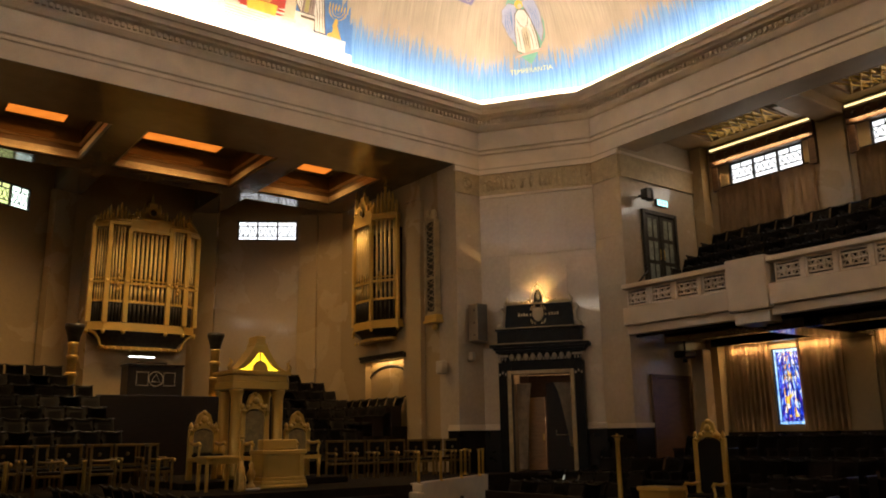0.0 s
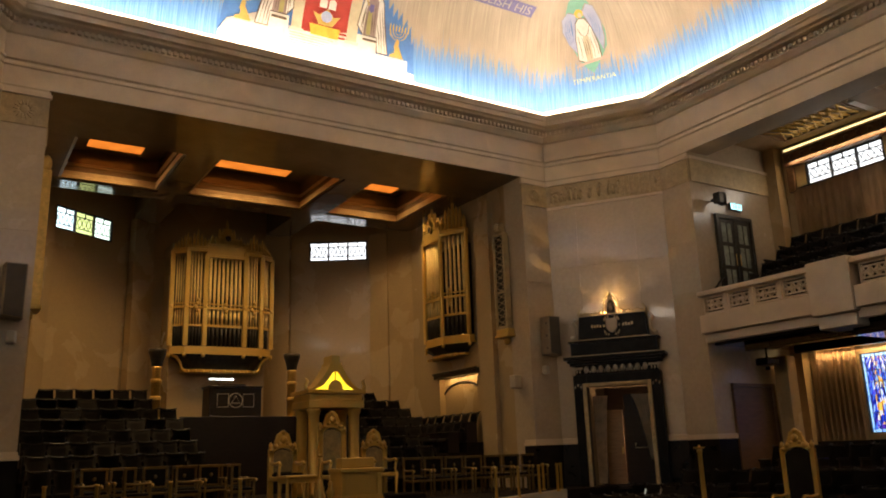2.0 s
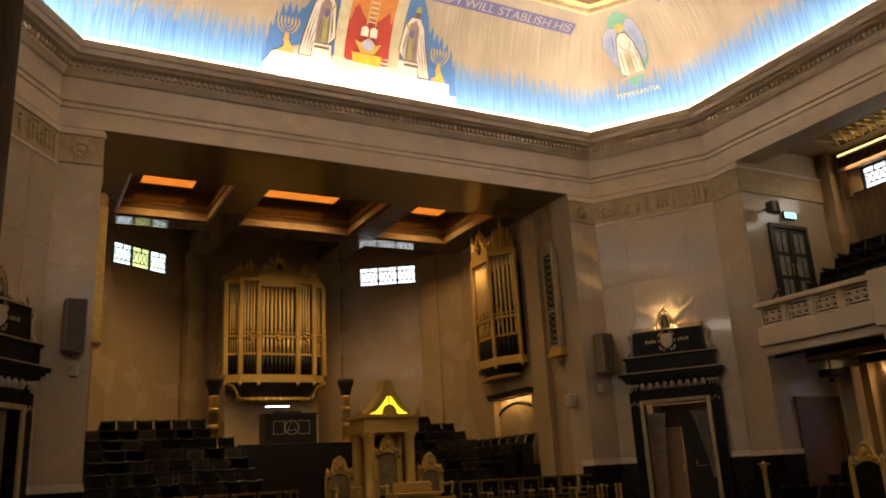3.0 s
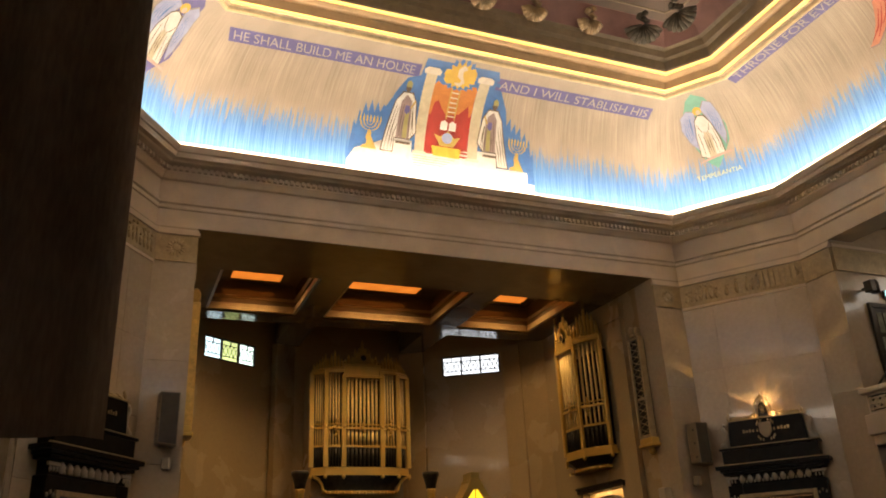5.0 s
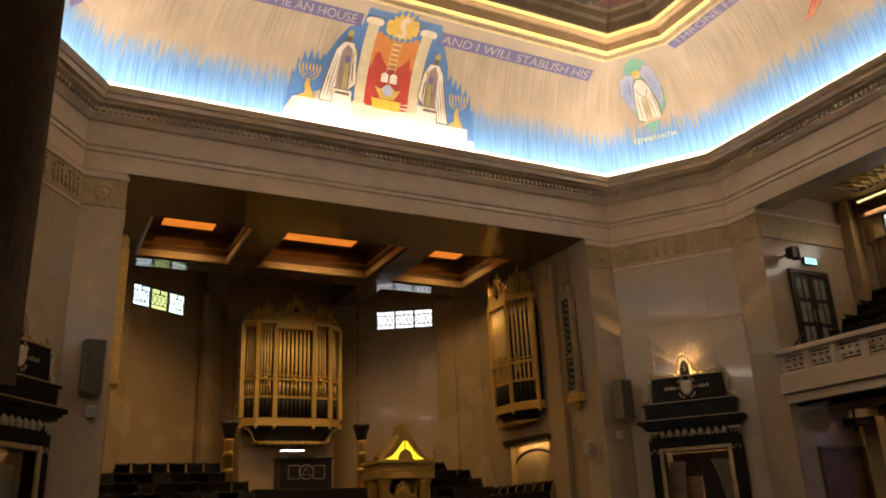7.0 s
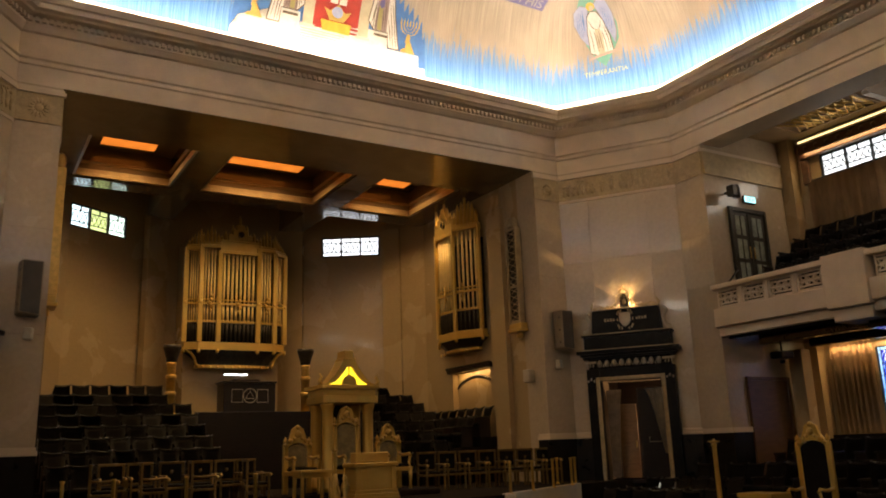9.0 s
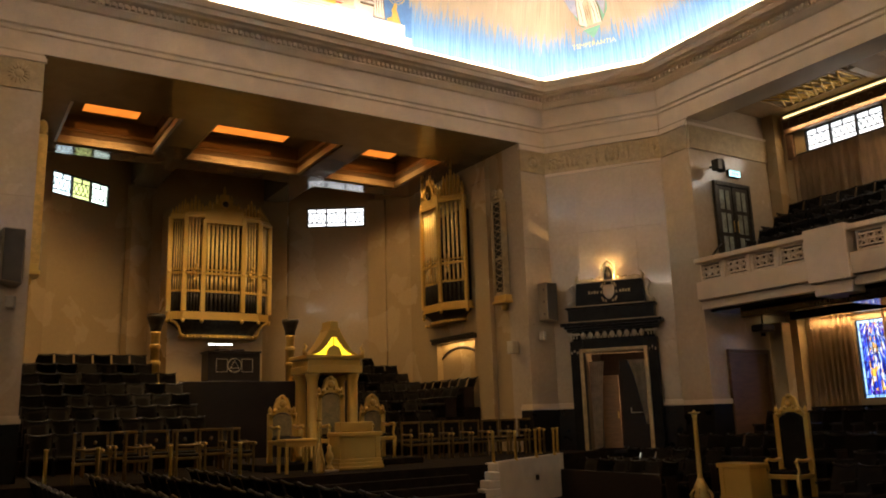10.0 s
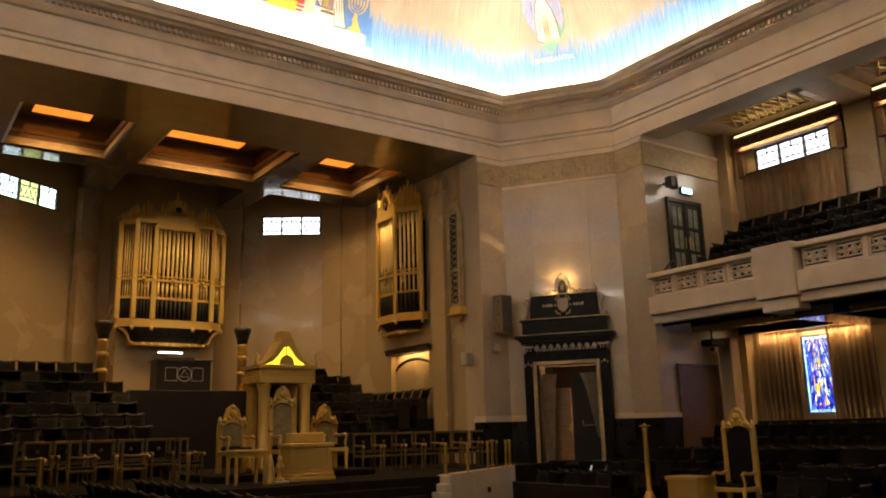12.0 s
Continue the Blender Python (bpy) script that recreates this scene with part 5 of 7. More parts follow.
def robed(x, s, dark, h=0.0):
    """A plain robed silhouette with a pale cloak and dark folds."""
    def p(*q):
        return [(x + s * a, b + h * (b > 14.6)) for a, b in q]

    painted("painted_outline", "front", p((-0.66, 13.70), (-0.54, 14.3), (-0.33, 15.1), (-0.14, 15.34), (0.18, 15.34), (0.33, 15.1), (0.42, 14.35), (0.22, 14.12), (-0.24, 14.12), (-0.27, 13.70)), "umber", 4.5)
    painted("painted_cloak", "front", p((-0.63, 13.73), (-0.5, 14.3), (-0.3, 15.1), (-0.12, 15.31), (0.16, 15.31), (0.3, 15.1), (0.39, 14.36), (0.2, 14.15), (-0.25, 14.15), (-0.3, 13.73)), "white", 5)
    painted("painted_tunic", "front", p((-0.2, 14.15), (0.2, 14.15), (0.2, 14.8), (0.17, 15.15), (0.0, 15.28), (-0.14, 15.1), (-0.18, 14.7)), dark, 6)
    painted("painted_apron", "front", p((-0.02, 14.16), (0.12, 14.16), (0.13, 14.95), (0.02, 14.95)), "olive", 6.5)
    painted("painted_breastplate", "front", p((-0.02, 14.86), (0.06, 14.8), (0.14, 14.88), (0.12, 15.02), (0.0, 15.02)), "indigo", 7)
    painted("painted_head", "front", [(x + 0.085 * math.cos(2 * math.pi * i / 12), 15.43 + h + 0.10 * math.sin(2 * math.pi * i / 12)) for i in range(12)], "umber", 6)
    painted("painted_cap", "front", p((-0.09, 15.44), (0.09, 15.44), (0.08, 15.54), (0.0, 15.58), (-0.08, 15.54)), "olive", 7)
    painted("painted_sceptre", "front", p((0.14, 14.98), (0.18, 14.96), (0.30, 15.14), (0.26, 15.18)), "gold", 7)
    for a0, b0, a1, b1, a2, b2 in ((-0.55, 13.76, -0.42, 14.4, -0.26, 15.0), (-0.44, 13.74, -0.36, 14.3, -0.2, 14.95), (-0.36, 13.76, -0.3, 14.2, -0.2, 14.5), (0.3, 14.3, 0.26, 14.7, 0.2, 15.1), (0.24, 14.2, 0.25, 14.5, 0.22, 14.9),
                                   (-0.12, 14.18, -0.1, 14.6, -0.05, 15.05), (0.17, 14.18, 0.16, 14.5, 0.15, 14.8), (-0.05, 14.18, -0.04, 14.5, 0.0, 14.75)):
        stroke("front", p((a0, b0), (a1, b1), (a2, b2)), 0.028, "umber", 7.5)
    painted("painted_plinth_mark", "front", rect(x - 0.2, x + 0.24, 13.98, 14.05), "umber", 6)


stroke("front", [(-0.16, 15.68), (0.0, 15.66), (0.1, 15.72), (0.02, 15.79), (-0.1, 15.83), (-0.12, 15.89), (-0.02, 15.94), (0.1, 15.93)], 0.07, "cream", 6)
robed(-1.47, 1, "mauve"), robed(1.30, -1, "mauve", -0.06)
for face in ("corner_east", "corner_west"):
    painted("painted_almond", face, [(0.02, 16.0), (0.3, 15.9), (0.5, 15.6), (0.62, 15.2), (0.6, 14.8), (0.42, 14.5), (0.12, 14.05), (-0.12, 14.3), (-0.35, 14.8), (-0.44, 15.3), (-0.38, 15.7), (-0.2, 15.92)], "green" if face == "corner_east" else "indigo", 2)
    outlined("painted_wing", face, [(-0.1, 15.68), (-0.3, 15.74), (-0.5, 15.62), (-0.56, 15.35), (-0.45, 15.0), (-0.26, 14.72), (-0.2, 15.1), (-0.16, 15.45)], "lilac", 3)
    outlined("painted_wing", face, [(0.1, 15.7), (0.25, 15.84), (0.42, 15.78), (0.54, 15.45), (0.56, 15.0), (0.48, 14.68), (0.36, 15.05), (0.22, 15.45)], "lilac", 3)
    painted("painted_outline", face, [(-0.26, 14.5), (-0.25, 15.1), (-0.17, 15.5), (-0.05, 15.6), (0.13, 15.58), (0.26, 15.35), (0.38, 14.9), (0.42, 14.46), (0.2, 14.42), (-0.05, 14.4)], "umber", 3.5)
    painted("painted_robe", face, [(-0.24, 14.52), (-0.23, 15.1), (-0.15, 15.48), (-0.04, 15.58), (0.11, 15.56), (0.24, 15.34), (0.35, 14.9), (0.39, 14.48), (0.2, 14.44), (-0.05, 14.42)], "white", 4)
    painted("painted_gown", face, [(-0.02, 14.44), (0.16, 14.44), (0.17, 14.9), (0.12, 15.15), (-0.02, 15.15), (-0.04, 14.9)], "stone", 5)
    painted("painted_halo", face, [(0.12 * math.cos(2 * math.pi * i / 14), 15.69 + 0.09 * math.sin(2 * math.pi * i / 14)) for i in range(14)], "yellow", 5)
    painted("painted_head", face, [(0.02 + 0.06 * math.cos(2 * math.pi * i / 12), 15.66 + 0.055 * math.sin(2 * math.pi * i / 12)) for i in range(12)], "flesh", 6)
    for q in (((-0.14, 15.4), (-0.06, 15.2), (0.04, 15.14)), ((0.2, 15.38), (0.14, 15.2), (0.06, 15.14)), ((-0.05, 15.1), (-0.02, 14.8), (0.0, 14.5)), ((0.08, 15.1), (0.1, 14.8), (0.12, 14.5)), ((0.16, 15.1), (0.22, 14.8), (0.24, 14.5)),
              ((0.24, 15.2), (0.3, 14.9), (0.34, 14.55)), ((-0.16, 15.2), (-0.14, 14.9), (-0.12, 14.55)), ((0.02, 15.0), (0.04, 14.8), (0.06, 14.6))):
        stroke(face, list(q), 0.022, "umber", 6.5)
    for k in (-1, 1):
        for j in range(4):
            stroke(face, [(k * (0.24 + 0.06 * j), 15.68 - 0.04 * j), (k * (0.3 + 0.06 * j), 15.4 - 0.05 * j), (k * (0.3 + 0.04 * j), 15.1 - 0.04 * j)], 0.014, "blue", 4)
    painted("painted_slab", face, [(-0.36, 14.30), (0.0, 14.36), (0.62, 14.44), (0.55, 14.50), (0.1, 14.47), (-0.25, 14.38)], "pink", 5)
words("TEMPERANTIA", "corner_east", -0.52, 0.72, 13.80, 13.95, "pale_yellow")
# a floating robed shape on the east cove
painted("painted_cloud", "east", [(10.9, 15.5), (10.3, 15.2), (9.7, 15.1), (9.0, 15.2), (8.8, 15.6), (9.6, 15.85), (10.4, 15.85)], "lilac", 1.5)
painted("painted_outline", "east", [(12.28, 14.86), (12.0, 14.98), (11.75, 15.2), (11.45, 15.62), (11.0, 15.76), (10.6, 15.74), (10.5, 15.5), (10.55, 15.25), (10.9, 15.08), (11.3, 15.18), (11.55, 15.05), (12.0, 14.8)], "mauve", 1.8)
painted("painted_drapery", "east", [(12.24, 14.88), (12.0, 15.02), (11.75, 15.24), (11.45, 15.6), (11.0, 15.73), (10.62, 15.7), (10.54, 15.5), (10.6, 15.28), (10.9, 15.12), (11.3, 15.22), (11.55, 15.09), (12.0, 14.84)], "salmon", 2.4)
painted("painted_sash", "east", [(11.15, 15.22), (10.9, 15.14), (10.62, 15.28), (10.6, 15.45), (10.9, 15.4), (11.1, 15.34)], "red", 3)
painted("painted_pale_limb", "east", [(11.0, 15.7), (10.9, 15.4), (10.72, 15.38), (10.78, 15.5), (10.84, 15.7)], "flesh", 3.4)
for q in (((12.1, 14.95), (11.75, 15.15), (11.45, 15.45)), ((11.9, 14.96), (11.6, 15.2), (11.3, 15.5)), ((11.6, 15.14), (11.35, 15.3), (11.1, 15.6))):
    stroke("east", list(q), 0.035, "red", 3.2)

# ---- ceiling rosettes and ribs in the recessed ceiling ----
ceil = bpy.data.objects["ceiling"]
bm = ring([(3.62, 18.28), (3.62, 18.12), (3.9, 18.10), (4.0, 18.2), (4.0, 18.3)])
ring([(5.2, 18.3), (5.2, 18.15), (5.5, 18.15), (5.5, 18.3)], bm)
structure("trim_ceiling_rib", bm, PLASTER, "moulded plaster ribs of the ceiling", "trim")
for (x, y) in ((13.45, 15.0), (11.5, 14.8), (9.5, 14.8), (7.5, 14.8), (13.6, 12.9), (13.6, 10.9), (5.5, 14.8)):
    top = empty("ceiling_rosette", Matrix.Translation((x, y, 18.3)), "round gilt plaster rosette in a square coffer", "rosette", "ceiling rosettes")
    part("boss", lathe([(0.34, 0.0), (0.36, -0.08), (0.22, -0.14), (0.24, -0.2), (0.08, -0.26)], 14), RELIEF, top)
    for i in range(10):
        a = 2 * math.pi * i / 10
        pb = bmesh.new()
        blob(pb, (0.36 * math.cos(a), 0.36 * math.sin(a), -0.05), (0.11, 0.11, 0.06), 1)
        part("petal", pb, RELIEF, top)
    part("coffer_frame", boxes((-0.72, -0.58, -0.72, 0.72, -0.14, 0), (0.58, 0.72, -0.72, 0.72, -0.14, 0), (-0.58, 0.58, -0.72, -0.58, -0.14, 0), (-0.58, 0.58, 0.58, 0.72, -0.14, 0)), CEILBROWN, top)
    part("gilt_edge", boxes((-0.58, -0.53, -0.58, 0.58, -0.16, -0.12), (0.53, 0.58, -0.58, 0.58, -0.16, -0.12), (-0.53, 0.53, -0.58, -0.53, -0.16, -0.12), (-0.53, 0.53, 0.53, 0.58, -0.16, -0.12)), RELIEF, top)


def shell(at, turn, label, mat, size=0.42):
    """A ribbed scallop on the ceiling's cavetto, tipped forward, with a leaf bracket above it."""
    h = empty("shell_ornament", Matrix.Translation(at) @ Matrix.Rotation(radians(turn), 4, "Z") @ Matrix.Rotation(radians(30), 4, "X"), label, "ornament", "ceiling shells")
    for q in range(9):
        a = radians(-160 + q * 17.5)
        rb = bmesh.new()
        tube([(0.04 * math.cos(a), -0.02, 0.04 * math.sin(a)), (size * 0.6 * math.cos(a), -0.12, size * 0.6 * math.sin(a)), (size * math.cos(a), -0.04, size * math.sin(a))], [0.03, 0.085, 0.08], 6, rb)
        part("rib", rb, mat, h)
    bm = bmesh.new()
    for q in range(5):
        blob(bm, (0.12 * math.cos(q * 1.3), -0.03, 0.08 + 0.06 * q), (0.12, 0.1, 0.09), 1)
    part("leaf_bracket", bm, mat, h)


for x in (11.95, 10.1, 8.46, 6.83):
    shell((x, 16.40, 17.42), 0, "gilt plaster scallop shell on the ceiling's curve", SHELLGILT)
for y in (13.2, 11.4, 9.6):
    shell((15.16, y, 17.42), -90, "gilt plaster scallop shell on the ceiling's curve", SHELLGILT)
# corner shells: the shadow they lie in is put into a dark material
for x, y, turn in ((13.5, 15.95, -20), (14.15, 15.1, -70)):
    shell((x, y, 17.3), turn, "plaster scallop shell in the ceiling's corner, coloured dark for shadow", BRONZE, 0.58)


# ---- east gallery ----
def pierced_panel():
    """Mesh of one pierced balustrade panel: x along, y thickness, z up."""
    bm = boxes((-0.42, 0.42, -0.05, 0.05, 0.0, 0.05), (-0.42, 0.42, -0.05, 0.05, 0.43, 0.48), (-0.42, -0.36, -0.05, 0.05, 0.05, 0.43), (0.36, 0.42, -0.05, 0.05, 0.05, 0.43),
               (-0.36, 0.36, -0.04, 0.04, 0.09, 0.13), (-0.36, 0.36, -0.04, 0.04, 0.35, 0.39), (-0.36, 0.36, -0.04, 0.04, 0.22, 0.26))
    for i in range(3):
        x = -0.24 + 0.24 * i
        for s in (-1, 1):
            tube([(x - 0.12 * s, 0, 0.10), (x + 0.12 * s, 0, 0.38)], 0.025, 4, bm)
    for x in (-0.12, 0.12):
        box(bm, x - 0.025, x + 0.025, -0.04, 0.04, 0.09, 0.39)
    return mesh_of(bm, "pierced_panel", STONE)


PANEL = pierced_panel()


def parapet(side):
    k = 1 if side == 0 else -1
    X = XR if side == 0 else XL

    def g(a, b):
        return (X + a, X + b) if k > 0 else (X - b, X - a)

    top = structure("gallery_parapet_" + ("east", "west")[side], bevelled(boxes((*g(-0.25, 0.28), -6.9, 15.6, 5.2, 5.72), (*g(-0.28, 0.30), -6.9, 15.6, 6.26, 6.40), (*g(-0.1, 0.1), -6.9, 15.6, 4.95, 5.2)), 0.02), STONE,
                    "cream stone gallery front with pierced panels", "parapet")
    part("inner_lining", boxes((*g(0.18, 0.26), -6.9, 15.6, 5.72, 6.26)), DADO, top, "dark lining behind the panels")
    for b in range(5):
        yc = 11.5 - 4.52 * b
        part("solid_block", bevelled(boxes((*g(-0.34, 0.16), yc - 0.56, yc + 0.56, 5.12, 6.46)), 0.02), STONE, top)
        part("corbel", bevelled(boxes((*g(-0.2, 0.9), yc - 0.5, yc + 0.5, 4.80, 5.11)), 0.02), STONE, top)
        y0, y1 = yc + 0.62, (15.58 if b == 0 else yc + 4.52 - 0.62)
        n = 4
        step = (y1 - y0) / n
        for i in range(n):
            p = new("pierced_panel", PANEL)
            p.parent = top
            p.matrix_world = Matrix.Translation((X - k * 0.06, y0 + step * (i + 0.5), 5.75)) @ Matrix.Rotation(radians(90), 4, "Z") @ Matrix.Diagonal((step / 0.98, 1, 1.05, 1))
            part("baluster", bevelled(boxes((*g(-0.14, 0.12), y0 + step * i - 0.06, y0 + step * i + 0.06, 5.72, 6.26)), 0.02), STONE, top)
    return top


parapet(0), parapet(1)


def drape_mesh(w, h, folds, depth=0.05, thick=0.015):
    bm = bmesh.new()
    n = folds * 8
    rows = []
    for j in range(7):
        v = j / 6
        rows.append([bm.verts.new((-w / 2 + w * i / n, depth * (0.7 + 0.5 * v) * math.sin(2 * math.pi * i / 8 + 0.4 * math.sin(i * 0.37)) + 0.01 * math.sin(i * 1.7 + 3 * v), -h * v)) for i in range(n + 1)])
    for a, b in zip(rows, rows[1:]):
        for i in range(n):
            bm.faces.new((a[i], a[i + 1], b[i + 1], b[i])).smooth = True
    bmesh.ops.solidify(bm, geom=bm.faces[:], thickness=thick)
    return bm


def glass_colours():
    """Bright daylit glass in upright shards of blue, white, gold and violet."""
    m = bpy.data.materials.new("stained_glass")
    m.use_nodes = True
    n, l = m.node_tree.nodes, m.node_tree.links
    b = n["Principled BSDF"]
    tc, mp, vo, ramp = n.new("ShaderNodeTexCoord"), n.new("ShaderNodeMapping"), n.new("ShaderNodeTexVoronoi"), n.new("ShaderNodeValToRGB")
    mp.inputs["Scale"].default_value = (30, 1, 6.5)
    vo.inputs["Scale"].default_value = 1.0
    # shards fan out from the head of the window
    sp, dz, ang, comb = n.new("ShaderNodeSeparateXYZ"), n.new("ShaderNodeMath"), n.new("ShaderNodeMath"), n.new("ShaderNodeCombineXYZ")
    l.new(tc.outputs["Object"], sp.inputs[0])
    dz.operation, ang.operation = "SUBTRACT", "ARCTAN2"
    dz.inputs[0].default_value = 1.35
    l.new(sp.outputs[2], dz.inputs[1]), l.new(sp.outputs[0], ang.inputs[0]), l.new(dz.outputs[0], ang.inputs[1])
    l.new(ang.outputs[0], comb.inputs[0]), l.new(dz.outputs[0], comb.inputs[2])
    l.new(comb.outputs[0], mp.inputs[0]), l.new(mp.outputs[0], vo.inputs[0])
    sep = n.new("ShaderNodeSeparateColor")
    l.new(vo.outputs["Color"], sep.inputs[0])
    cs = [(0.0, (0.01, 0.015, 0.25)), (0.22, (0.02, 0.05, 0.55)), (0.40, (0.06, 0.16, 0.8)), (0.55, (0.10, 0.03, 0.4)), (0.66, (0.3, 0.5, 0.9)), (0.78, (0.85, 0.9, 1.0)), (0.9, (0.9, 0.5, 0.08))]
    el = ramp.color_ramp.elements
    el[0].position, el[0].color = cs[0][0], (*cs[0][1], 1)
    el[1].position, el[1].color = cs[1][0], (*cs[1][1], 1)
    for p, c in cs[2:]:
        e = el.new(p)
        e.color = (*c, 1)
    ramp.color_ramp.interpolation = "CONSTANT"
    # more white and gold towards the middle line
    sx, ab, add = n.new("ShaderNodeSeparateXYZ"), n.new("ShaderNodeMath"), n.new("ShaderNodeMath")
    l.new(tc.outputs["Object"], sx.inputs[0])
    ab.operation = "ABSOLUTE"
    l.new(sx.outputs[0], ab.inputs[0])
    add.operation = "MULTIPLY_ADD"
    add.inputs[1].default_value = -1.3
    l.new(ab.outputs[0], add.inputs[0])
    base = n.new("ShaderNodeMath")
    base.operation = "ADD"
    base.inputs[1].default_value = 0.22
    l.new(sep.outputs[0], base.inputs[0]), l.new(base.outputs[0], add.inputs[2])
    l.new(add.outputs[0], ramp.inputs[0])
    l.new(ramp.outputs[0], b.inputs["Emission Color"]), l.new(ramp.outputs[0], b.inputs["Base Color"])
    b.inputs["Emission Strength"].default_value = 1.0
    b.inputs["Roughness"].default_value = 0.2
    return m


STAINED = glass_colours()
BORDER = glow("pale_border_glass", (0.45, 0.75, 1.0), 1.1, 0.6, 14, (0.05, 0.2, 0.7))
CM = mesh_of(drape_mesh(1.35, 2.62, 8), "curtain_cloth", CURTAIN)
CMG = mesh_of(drape_mesh(3.3, 2.6, 13, 0.035), "curtain_cloth", CURTAIN)
for b in range(3):
    yc = 13.22 - 4.52 * b
    mg = Matrix.Translation((22.5, yc - 0.04, 10.27)) @ Matrix.Rotation(radians(-90), 4, "Z")
    leaded_window("window_gallery", mg, 1.25, 0.36, 3)
    # curtain and pelmet below and over the gallery window
    c = empty("gallery_curtain", Matrix.Translation((22.38, yc, 9.86)) @ Matrix.Rotation(radians(-90), 4, "Z"), "brown pleated curtain hung below a gallery window", "curtain", "gallery curtains")
    o = new("cloth", CMG)
    o.parent = c
    part("rail", tube([(-1.5, 0, 0.02), (1.5, 0, 0.02)], 0.025, 6), BRONZE, c)
    p = empty("pelmet", Matrix.Translation((22.3, yc, 11.1)) @ Matrix.Rotation(radians(-90), 4, "Z"), "carved gilt pelmet with a lit strip over the window", "pelmet", "gallery pelmets")
    part("board", bevelled(boxes((-1.78, 1.78, 0.0, 0.19, -0.47, 0.12), (-1.78, -1.55, 0.05, 0.19, -1.3, -0.47), (1.55, 1.78, 0.05, 0.19, -1.3, -0.47)), 0.01), DOORWOOD, p)
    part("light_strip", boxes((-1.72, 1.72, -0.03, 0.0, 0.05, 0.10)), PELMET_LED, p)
    for i in range(9):
        bm = bmesh.new()
        blob(bm, (-1.5 + i * 0.375, -0.01, -0.18), (0.09, 0.05, 0.08), 1)
        part("carving", bm, DOORWOOD, p)
    part("moulding", bevelled(boxes((-1.8, 1.8, -0.04, 0.0, -0.06, -0.02), (-1.8, 1.8, -0.03, 0.0, -0.30, -0.27)), 0.005), DOORWOOD, p)
    # stained window under the gallery with its curtains
    w = empty("window_stained", Matrix.Translation((22.5, yc - 0.04, 3.45)) @ Matrix.Rotation(radians(-90), 4, "Z"), "tall stained glass window in blue, white and gold", "window", "", "structure")
    part("pane", boxes((-0.36, 0.36, 0.1, 0.115, -1.0, 1.0)), STAINED, w, "deep blue and gold stained glass")
    part("border", boxes((-0.44, -0.37, 0.1, 0.115, -1.1, 1.1), (0.37, 0.44, 0.1, 0.115, -1.1, 1.1), (-0.37, 0.37, 0.1, 0.115, 1.01, 1.1), (-0.37, 0.37, 0.1, 0.115, -1.1, -1.01)), BORDER, w, "pale blue border glass")
    part("window_frame", boxes((-0.46, -0.44, 0.02, 0.14, -1.11, 1.11), (0.44, 0.46, 0.02, 0.14, -1.11, 1.11), (-0.44, 0.44, 0.02, 0.14, 1.09, 1.11), (-0.44, 0.44, 0.02, 0.14, -1.11, -1.09)), LEAD, w)
    ld = bmesh.new()
    for x in (-0.365, 0.365, -0.18, -0.06, 0.07, 0.2):
        box(ld, x - 0.007, x + 0.007, 0.085, 0.1, -1.1, 1.1)
    for z in (-1.005, -0.55, -0.1, 0.3, 0.62, 1.005):
        box(ld, -0.44, 0.44, 0.088, 0.1, z - 0.007, z + 0.007)
    for i in range(7):
        a = radians(-28 + i * 9.3)
        tube([(0.1 * math.sin(a), 0.092, 0.1), (0.9 * math.sin(a), 0.092, 0.1 + 0.9 * math.cos(a))], 0.007, 4, ld)
    part("leading", ld, LEAD, w)
    for s in (-1, 1):
        c = empty("window_curtain", Matrix.Translation((22.36, yc - 0.04 + s * 1.12, 4.78)) @ Matrix.Rotation(radians(-90), 4, "Z"), "brown pleated curtain beside a stained glass window", "curtain", "lower curtains")
        o = new("cloth", CM)
        o.parent = c
        part("rail", tube([(-0.7, 0, 0.02), (0.7, 0, 0.02)], 0.02, 6), BRONZE, c)
    p = empty("pelmet_light", Matrix.Translation((22.3, yc, 4.84)) @ Matrix.Rotation(radians(-90), 4, "Z"), "lit strip along the head of the lower curtains", "strip light", "lower pelmets")
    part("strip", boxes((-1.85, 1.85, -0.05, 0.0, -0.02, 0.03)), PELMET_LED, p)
    part("board", boxes((-1.9, 1.9, 0.0, 0.19, -0.02, 0.1)), DOORWOOD, p)
    # flat pilasters between the bays
    for z0, z1 in ((1.1, 4.9), (7.3, 11.35)):
        structure("trim_bay_pilaster", boxes((22.36, 22.498, yc - 2.66, yc - 1.86, z0, z1)), RECESS, "buff pilaster between two windows", "pilaster")
structure("trim_end_pilaster", boxes((22.1, 22.498, 15.2, 15.598, 1.1, 4.9), (22.1, 22.498, 15.2, 15.598, 7.3, 11.35)), RECESS, "buff pilaster in the gallery corner", "pilaster")
structure("dado_east", boxes((22.30, 22.35, -6.9, 15.2, 1.1, 2.16)), DADO, "black dado under the stained windows", "dado")

